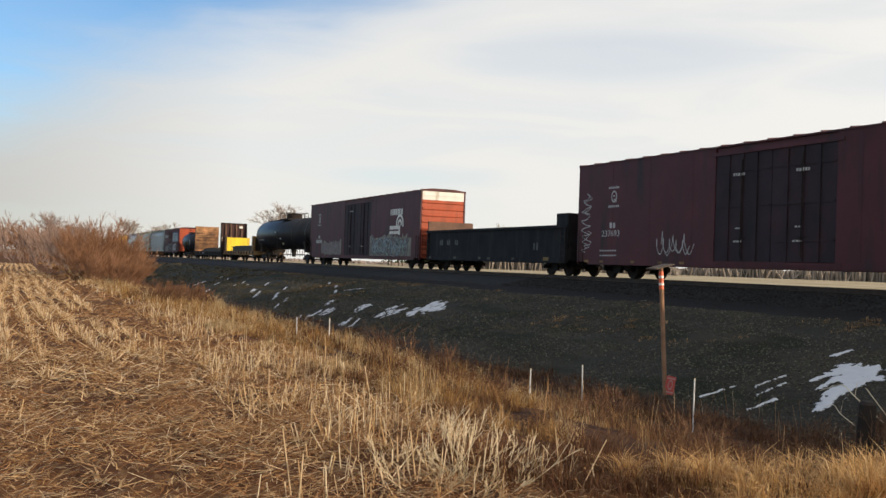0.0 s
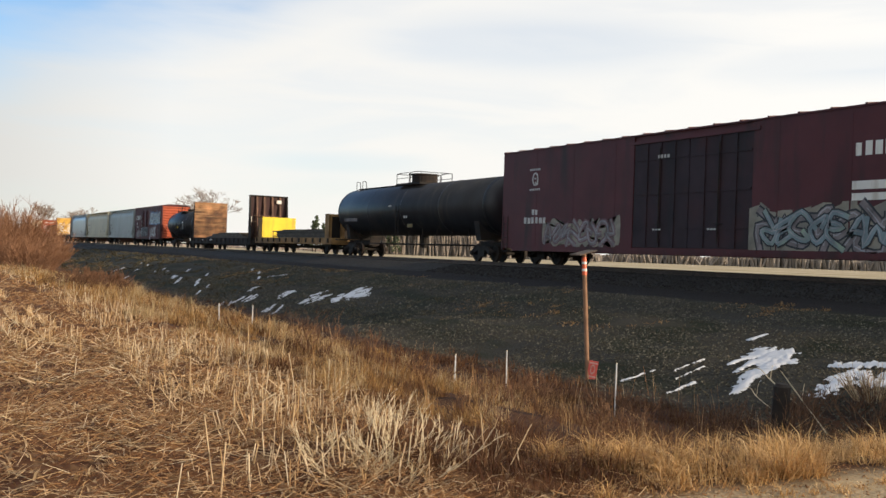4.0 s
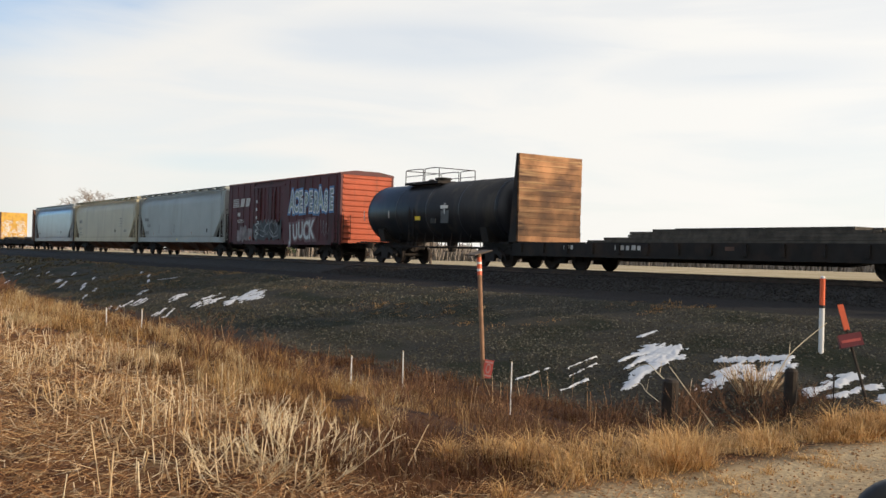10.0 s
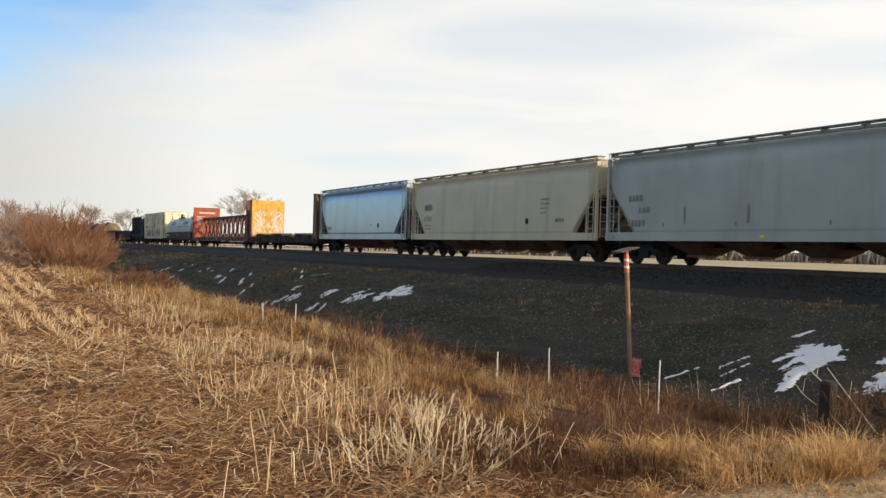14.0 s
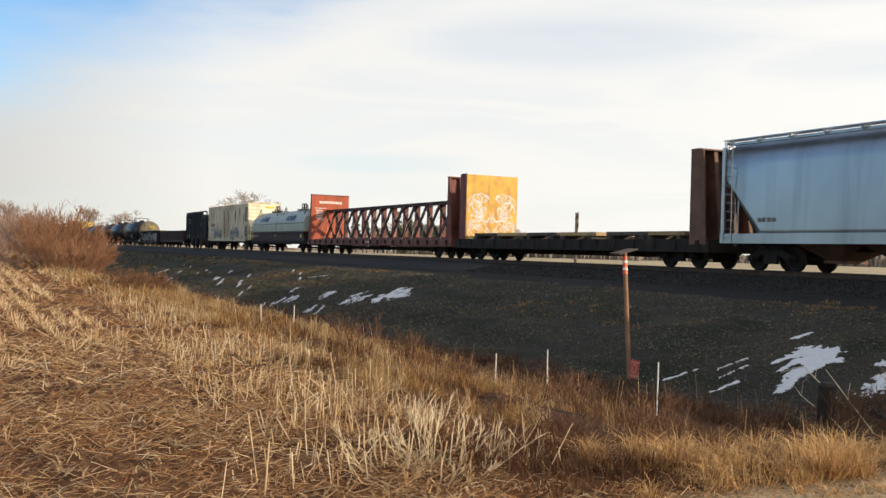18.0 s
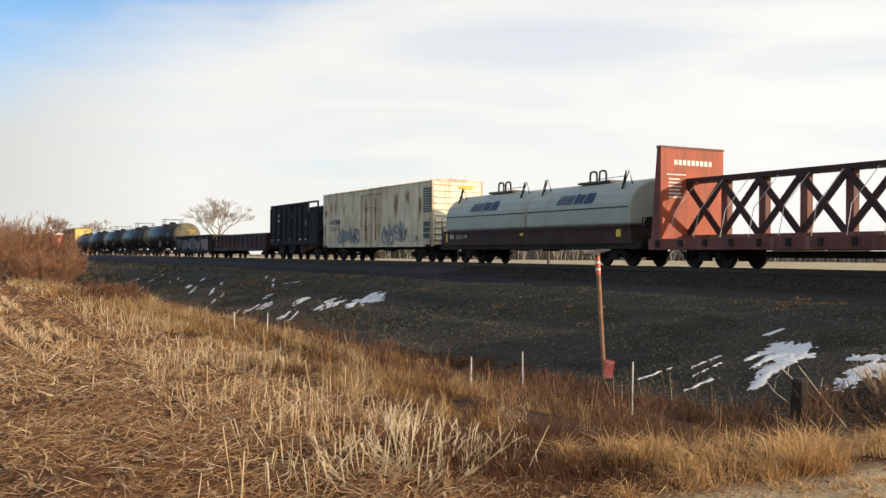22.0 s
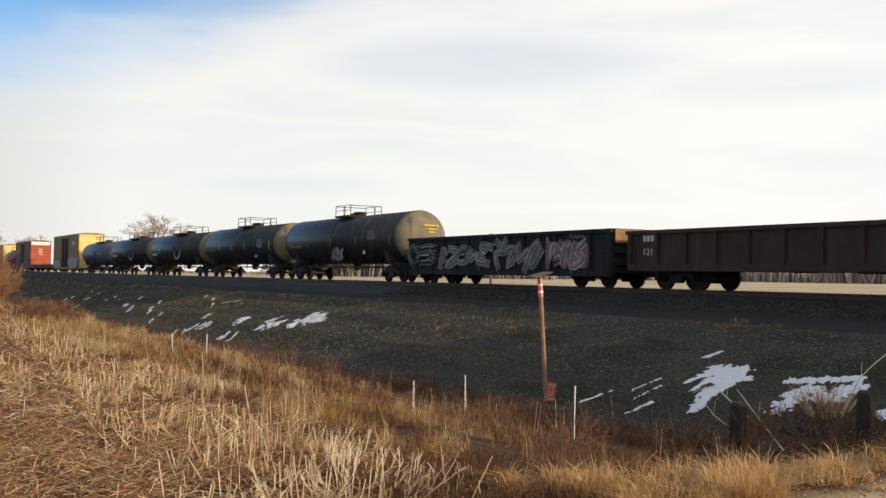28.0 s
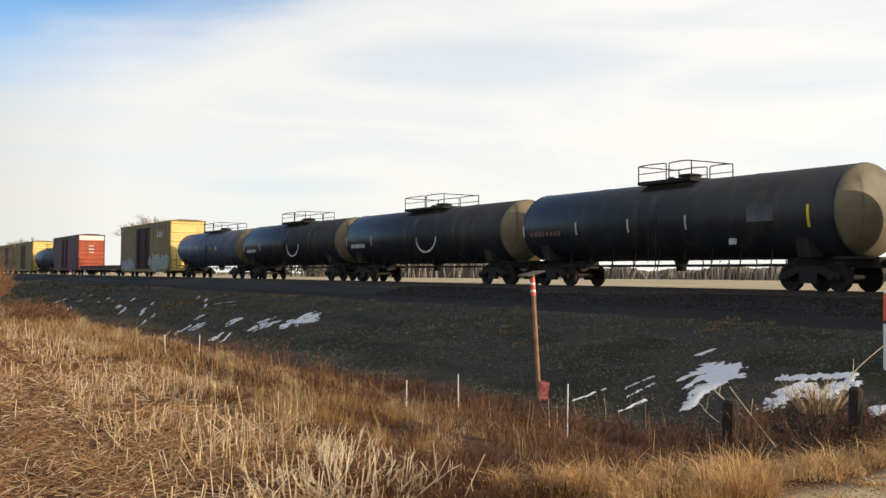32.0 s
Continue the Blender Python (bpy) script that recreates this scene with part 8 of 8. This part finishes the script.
def track():
    xs = [TRACK_X + d for d in (-4.4, -4.2, -3.4, -2.6, -2.2, -1.2, 0, 1.2, 2.2, 2.6, 3.4, 4.2, 4.4)]
    ys = axis_steps(((-200, -5, 20), (-5, 90, 1.0), (90, 700, 40)))

    def bed(x, y):
        z = float(bed_top(x)) if abs(x - TRACK_X) < 4.3 else 0.5
        return z + 0.02 * noise.noise(Vector((x * 2, y * 2, 8)))
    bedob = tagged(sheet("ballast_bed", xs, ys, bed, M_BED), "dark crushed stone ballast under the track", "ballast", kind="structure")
    rail_ = thing("railway_track", "steel rails on dark wooden sleepers in ballast", "railway track", "", pose(TRACK_X, 0, 0))
    rail_["kind"] = "structure"
    z = RAIL_Z
    outline = [(-0.07, -0.18), (0.07, -0.18), (0.07, -0.165), (0.012, -0.145), (0.010, -0.05), (0.036, -0.035), (0.036, -0.004), (0.03, 0.0), (-0.03, 0.0), (-0.036, -0.004), (-0.036, -0.035), (-0.010, -0.05), (-0.012, -0.145), (-0.07, -0.165)]
    for s in (-1, 1):
        part("rail", prism(bmesh.new(), [(s * 0.755 + a, z + b) for a, b in outline], "y", -200, 700), M_RAIL, rail_)
    me = bpy.data.meshes.new("sleeper")
    bm = boxes((-1.3, 1.3, -0.11, 0.11, -0.17, 0.0))
    bm.to_mesh(me)
    bm.free()
    me.materials.append(M_SLEEPER)
    for i in range(200):
        o = child("sleeper", me, rail_, pose(random.uniform(-0.03, 0.03), -2 + i * 0.52, RAIL_Z - 0.18, 0, 0, random.uniform(-0.8, 0.8)))
    far = bmesh.new()
    for i in range(420):
        y = 102 + i * 0.52
        box(far, -1.3, 1.3, y - 0.11, y + 0.11, RAIL_Z - 0.35, RAIL_Z - 0.18)
    part("far_sleepers", far, M_SLEEPER, rail_)["kind"] = "stuff"
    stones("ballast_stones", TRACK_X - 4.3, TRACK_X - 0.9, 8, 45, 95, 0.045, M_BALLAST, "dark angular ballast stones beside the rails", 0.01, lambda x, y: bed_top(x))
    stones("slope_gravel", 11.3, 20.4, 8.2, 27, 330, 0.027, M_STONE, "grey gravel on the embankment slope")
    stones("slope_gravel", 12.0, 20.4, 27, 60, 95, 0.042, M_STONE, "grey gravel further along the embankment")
    stones("road_gravel", 2.5, 14, 3.2, 5.6, 260, 0.012, M_STRAW, "small pale gravel on the road")


# ---------------------------------------------------------------- posts, markers and clutter
def upright(name, bm_rows, material, parent, sides=12):
    return part(name, bm_rows, material, parent, "", True)


def rod_between(name, a, b, r, material, parent, sides=8, taper=1.0):
    return part(name, tube(bmesh.new(), [a, b], r, sides, taper), material, parent)


def posts():
    for x, y, base, top, lean in ((7.51, 13.75, -0.50, 0.02, 0.01), (9.19, 14.95, -0.72, -0.06, -0.02), (9.16, 11.86, -0.72, 0.06, 0.03), (7.18, 23.23, -0.42, 0.19, 0.0), (6.06, 22.03, -0.2, 0.30, -0.03)):
        t = thing("survey_rod", "thin white rod standing in the ditch grass", "rod", "white rods along the ditch", pose(x, y, base - 0.1))
        rod_between("shaft", (0, 0, 0), (lean, lean, top - base + 0.1), 0.011, M_POST, t)
        rod_between("cap", (lean, lean, top - base + 0.1), (lean, lean, top - base + 0.115), 0.013, M_PALE, t)
    # tall pole with a small roof plate, reflective sleeve and red tag
    t = thing("marker_pole", "tall brown pole with orange sleeve and tilted plate", "pole", "", pose(12.0, 16.42, -0.95))
    rod_between("pole", (0, 0, 0), (0, 0.28, 2.62), 0.045, M_POLE, t, 12)
    rod_between("sleeve", (0, 0.235, 2.20), (0, 0.275, 2.56), 0.049, M_MARKER, t, 12)
    for k in (0.0, 0.14):
        rod_between("reflective_band", (0, 0.246 + k * 0.11, 2.28 + k), (0, 0.252 + k * 0.11, 2.33 + k), 0.0515, M_POST, t, 12)
    part("top_plate", boxes((-0.24, 0.20, 0.10, 0.46, -0.012, 0.012)), M_BARK, t).matrix_local = pose(0.0, 0.0, 2.66, 0, -14, 0)
    tag = part("tag", boxes((-0.09, 0.09, -0.03, -0.006, 0, 0.37)), M_TAG, t, "faded red and white tag")
    tag.matrix_local = pose(0.05, -0.02, 0.14, 0, 9, -35)
    bm = bmesh.new()
    stroke_pts = [(0.04 * math.cos(a), 0.2 + 0.085 * math.sin(a)) for a in [i / 14 * math.tau for i in range(14)]]
    rows = []
    for i, p in enumerate(stroke_pts):
        rows.append([bm.verts.new((p[0] * s, -0.034, 0.2 + (p[1] - 0.2) * s)) for s in (0.8, 1.2)])
    for i in range(14):
        bm.faces.new((rows[i][0], rows[i][1], rows[(i + 1) % 14][1], rows[(i + 1) % 14][0]))
    box(bm, -0.08, 0.08, -0.034, -0.031, 0.31, 0.34)
    box(bm, -0.08, 0.08, -0.034, -0.031, 0.04, 0.07)
    mark = part("tag_marking", bm, M_TAGMARK, tag)
    # round marker post
    t = thing("marker_post", "round white marker post with orange upper half", "marker post", "", pose(16.13, 11.6, -0.1))
    rod_between("white_tube", (0, 0, 0), (0, 0, 0.96), 0.048, M_POST, t, 16)
    rod_between("dark_ring", (0, 0, 0.955), (0, 0, 1.01), 0.050, M_RUBBER, t, 16)
    rod_between("orange_tube", (0, 0, 1.01), (0, 0, 1.50), 0.048, M_MARKER, t, 16)
    part("rounded_cap", lathe(bmesh.new(), [(1.50, 0.048), (1.53, 0.04), (1.55, 0.01)], "z", (0, 0, 0), 16), M_POST, t, "", True)
    # leaning stake with a maroon box and an orange strip
    t = thing("leaning_marker", "leaning stake with maroon plate and orange strip", "marker post", "", pose(13.5, 8.84, -0.60, -19, 0, 0) @ pose(0, 0, 0, 0, 0, -40))
    rod_between("stake", (0, 0, 0), (0, 0, 1.35), 0.022, M_OLDWOOD, t)
    part("sign_box", boxes((-0.17, 0.17, -0.06, 0.03, 1.08, 1.28)), M_SIGN, t)
    part("sign_bar", boxes((-0.14, 0.14, -0.066, -0.06, 1.15, 1.19)), M_TAG, t)
    part("orange_strip", boxes((-0.042, 0.042, -0.015, 0.015, 1.34, 1.74)), M_MARKER, t)
    # stubs of an old fence
    for x, y, h, r, w in ((12.9, 9.82, 0.72, 0.10, 0.0), (11.23, 10.68, 0.74, 0.13, 0.05)):
        t = thing("fence_post", "short dark weathered wooden fence post", "fence post", "old fence posts", pose(x, y, ground_z(x, y) - 0.1, 3, -2, 15))
        bm = lathe(bmesh.new(), [(0, r), (h * 0.5, r * 0.97), (h + 0.06, r * 0.92), (h + 0.1, r * 0.6)], "z", (0, 0, 0), 10)
        for v in bm.verts:
            v.co += Vector((noise.noise(v.co * 6), noise.noise(v.co * 6 + Vector((3, 0, 0))), noise.noise(v.co * 5)))  * 0.018
        part("post", bm, M_OLDWOOD, t)
    t = thing("wire_stake", "thin bent metal stake by the snow", "stake", "", pose(13.5, 9.48, -0.6))
    part("stake", tube(bmesh.new(), [(0, 0, 0), (0, 0, 0.56), (-0.04, 0.02, 0.60), (-0.16, 0.05, 0.60)], 0.012, 6), M_OLDWOOD, t)
    # fallen branches over the slope
    for i, (p, pts, r) in enumerate((((12.9, 11.9, 0), [(0, 0, 0), (-0.1, 0.5, 0.35), (0.3, 1.2, 0.45), (0.5, 1.9, 0.25)], 0.011), ((12.6, 12.2, 0), [(0, 0, 0), (0.10, 0.4, 0.12), (0.35, 0.8, 0.2), (0.5, 1.2, 0.1)], 0.007),
                                      ((11.9, 10.4, 0), [(0, 0, 0), (-0.15, 0.35, 0.45), (-0.28, 0.66, 0.85)], 0.012), ((13.7, 10.8, 0), [(0, 0, 0), (0.2, -0.2, 0.6), (0.75, -0.5, 1.15)], 0.012))):
        t = thing("fallen_branch", "bare bent pale branch lying on the slope", "branch", "fallen branches", pose(p[0], p[1], ground_z(p[0], p[1])))
        part("stem", tube(bmesh.new(), smooth_line([Vector(q) for q in pts], False, 5), r, 5, 0.5), M_PALE, t)
        part("side_twig", tube(bmesh.new(), [Vector(pts[1]), Vector(pts[1]) + Vector((0.15, 0.1, 0.22))], r * 0.5, 4, 0.5), M_PALE, t)
    t = thing("flat_stone", "pale flat stone half sunk in the verge", "stone", "", pose(6.0, 5.72, 0.045, 4, -6, 20))
    bm = lathe(bmesh.new(), [(-0.06, 0.07), (-0.02, 0.10), (0.005, 0.09), (0.015, 0.05)], "z", (0, 0, 0), 11)
    for v in bm.verts:
        v.co = Vector((v.co.x * 1.25, v.co.y * 0.8, v.co.z)) + Vector((noise.noise(v.co * 9), noise.noise(v.co * 9 + Vector((5, 0, 0))), 0)) * 0.03
    part("stone", bm, M_PALESTONE, t)
    # black tyre at the road edge
    t = thing("tyre", "black rubber tyre standing at the road edge", "tyre", "", pose(4.77, 2.96, 0.275, 0, 0, -58))
    part("tread", lathe(bmesh.new(), [(-0.09, 0.17), (-0.095, 0.215), (-0.075, 0.255), (-0.045, 0.270), (0.045, 0.270), (0.075, 0.255), (0.095, 0.215), (0.09, 0.17)], "y", (0, 0, 0), 32), M_RUBBER, t, "", True)
    part("rim", lathe(bmesh.new(), [(-0.07, 0.165), (-0.05, 0.09), (0.05, 0.09), (0.07, 0.165)], "y", (0, 0, 0), 24), M_BARK, t)


# ---------------------------------------------------------------- trees, far woods, pole line
def bare_tree(x, y, h, spread, seed, material, least, label, levels=5):
    t = thing("bare_tree", label, "tree", "bare trees", pose(x, y, ground_z(x, y) - 0.2))
    r = random.Random(seed)
    limbs = []

    def grow(p, d, length, rad, lv):
        q = p + d * length
        limbs.append((p, q, rad, rad * 0.7))
        if lv:
            for _ in range(3 if lv > 2 else 4):
                nd = (d * 0.9 + Vector((r.uniform(-1, 1), r.uniform(-1, 1), r.uniform(-0.25, 0.6)))).normalized()
                grow(p + d * length * r.uniform(0.55, 1.0), nd, length * r.uniform(0.55, 0.8), rad * 0.58, lv - 1)
    part("trunk", tube(bmesh.new(), [(0, 0, 0), (0.1, 0, h * 0.18), (0.0, 0.1, h * 0.34)], h * 0.028, 8, 0.7), M_BARK, t)
    for k in range(5):
        a = k / 5 * math.tau + r.uniform(-0.4, 0.4)
        d = Vector((math.cos(a) * spread, math.sin(a) * spread, 1.0)).normalized()
        grow(Vector((0, 0, h * r.uniform(0.22, 0.34))), d, h * 0.30, h * 0.012, levels - 1)
    plain_mesh("crown", *bars_to_mesh(limbs, least, 3), material, t)
    return t


def conifer(x, y, h, seed):
    t = thing("conifer", "dark green conifer in the far wood", "tree", "far conifers", pose(x, y, 0.3))
    r = random.Random(seed)
    part("trunk", tube(bmesh.new(), [(0, 0, 0), (0, 0, h * 0.9)], h * 0.02, 6, 0.3), M_BARK, t)
    vs, fs = [], []
    for k in range(260):
        f = r.random() ** 0.8
        z, rad = h * (0.12 + 0.88 * f), h * 0.23 * (1 - f) + 0.15
        a = r.uniform(0, math.tau)
        o = len(vs)
        p = Vector((math.cos(a) * rad * r.uniform(0.3, 1), math.sin(a) * rad * r.uniform(0.3, 1), z))
        for _ in range(4):
            vs.append(p + Vector((r.uniform(-1, 1), r.uniform(-1, 1), r.uniform(-0.9, 0.5))) * h * 0.05)
        fs += [(o, o + 1, o + 2), (o, o + 2, o + 3), (o, o + 1, o + 3), (o + 1, o + 2, o + 3)]
    plain_mesh("crown", np.array([tuple(v) for v in vs]), np.array(fs), M_NEEDLE, t)
    return t


def distance():
    bare_tree(79.5, 310, 19.5, 0.95, 1, M_FARWOOD, 0.032, "large bare spreading tree beyond the railway", 6)
    bare_tree(48, 345, 13.0, 0.6, 2, M_FARWOOD, 0.035, "small bare tree beyond the railway")
    bare_tree(35, 330, 13.5, 0.35, 3, M_FARWOOD, 0.04, "pale slender bare tree beyond the railway")
    bare_tree(9.0, 150, 7.0, 0.5, 4, M_GREYTWIG, 0.02, "grey bare tree at the field edge")
    bare_tree(4.5, 120, 6.2, 0.5, 5, M_GREYTWIG, 0.017, "grey bare tree at the field edge")
    r = random.Random(12)
    first = None
    for i in range(16):
        d = 0.375 + 0.0068 * i + r.uniform(-0.003, 0.003)
        y = 380 + r.uniform(-25, 25)
        if first is None:
            first = conifer(d * y, y, 15.0, 5)
            second = conifer((d + 0.004) * y, y + 8, 13.0, 9)
        else:
            s = r.uniform(0.75, 1.1)
            src = first if i % 2 else second
            c = copy_thing(src, pose(d * y, y, 0.3, 0, 0, r.uniform(0, 360)))
            c.scale = (s, s, s)
    wood = bare_tree(0.45 * 430, 430, 17, 0.45, 20, M_FARWOOD, 0.10, "bare tree of the far wood", 4)
    wood2 = bare_tree(0.47 * 430, 435, 15, 0.6, 21, M_FARWOOD, 0.10, "bare tree of the far wood", 4)
    for i in range(34):
        d = 0.40 + 0.0066 * i + r.uniform(-0.004, 0.004)
        y = 430 + r.uniform(-30, 40)
        s = r.uniform(0.75, 1.05) * (1.0 if d < 0.56 else 0.72)
        c = copy_thing((wood, wood2)[i % 2], pose(d * y, y, 0.3, 0, 0, r.uniform(0, 360)))
        c.scale = (s, s, s)
    # low hedge along the horizon and the hazy wood beyond the fields
    for name, label, count, a0, a1, far_at, lo, hi, rad, mat in (("far_hedgerow", "low brown hedgerow along the horizon", 5000, -0.25, 0.56, 700, 0.8, 2.2, 1.5, M_FARWOOD), ("leafless_wood", "tall bare tan wood beyond the fields", 12000, 0.40, 0.64, 470, 9.0, 18.5, 0.30, M_HAZE), ("far_wood", "hazy tan wood along the horizon", 26000, 0.52, 1.5, 560, 4.2, 6.3, 0.55, M_HAZE)):
        a = RNG.uniform(a0, a1, count)
        dist = far_at + RNG.uniform(-60, 60, count)
        p0 = np.stack([np.sin(a) * dist, np.cos(a) * dist, np.full(count, 0.3)], -1)
        hs = RNG.uniform(lo, hi, count) * (0.8 + 0.25 * np.sin(a * 37) * np.sin(a * 91))
        if far_at == 470:
            hs *= np.interp(a, (0.40, 0.44, 0.50, 0.535, 0.64), (0.7, 1.0, 1.0, 0.66, 0.34))
        if far_at == 560:
            hs *= np.interp(a, (0.52, 0.70, 0.95), (0.8, 1.0, 1.55))
        p1 = p0 + np.stack([RNG.normal(0, 1.0, count), RNG.normal(0, 1.0, count), hs], -1)
        stuff(name, *rods_mesh(p0, p1, np.full(count, rad), np.full(count, rad * (0.85 if far_at == 560 else 0.35)), 5 if far_at == 560 else 3), mat, label, "hedgerow")
    # old wooden pole with two crossarms of insulators, leaning a little
    t = thing("telegraph_pole", "old leaning telegraph pole with two crossarms of insulators", "telegraph pole", "", pose(40.0, 61.6, 0.2, 0, 4, 57))
    rod_between("pole", (0, 0, 0), (0, 0, 4.55), 0.11, M_BARK, t, 8, 0.8)
    for z in (4.25, 3.6):
        arm = part("crossarm", boxes((-1.5, 1.5, -0.16, -0.08, z - 0.05, z + 0.05)), M_BARK, t)
        for i in range(10):
            if i not in (4, 5):
                rod_between("insulator", (-1.4 + i * 0.31, -0.12, z + 0.05), (-1.4 + i * 0.31, -0.12, z + 0.2), 0.045, M_RUBBER, arm, 6, 0.7)
        for e in (-1, 1):
            rod_between("brace", (e * 0.6, -0.12, z - 0.04), (0, -0.10, z - 0.55), 0.018, M_BARK, t, 5)


maize_stubble()
crop_residue()
grasses()
shrubs()
track()
snow()
posts()
distance()


# the cars are a little wider than three metres: spread their bodies, not the wheels
done = set()
for car_, _y in TRAIN:
    for ob_ in car_.children_recursive:
        me_ = ob_.data
        if me_ not in (ME_WHEEL, ME_TRUCK, ME_COUPLER) and me_.name not in done:
            done.add(me_.name)
            me_.transform(Matrix.Diagonal((1.08, 1, 1, 1)))


# ---------------------------------------------------------------- what moves
def motions():
    for ob, y in TRAIN:
        x, z = ob.location.x, ob.location.z
        walk(ob, [(t, pose(x, y - travelled(t), z)) for t in (0, 8, 16, 24, 32)])
    # wheels roll on the rail, less than a quarter turn from row to row
    steps = 640
    times = [32 * i / steps for i in range(steps + 1)]
    turns = [math.degrees(travelled(t) / 0.44) for t in times]
    for ob, y in WHEELS:
        walk(ob, [(t, pose(0, y, 0.44, a, 0, 0)) for t, a in zip(times, turns)])


motions()
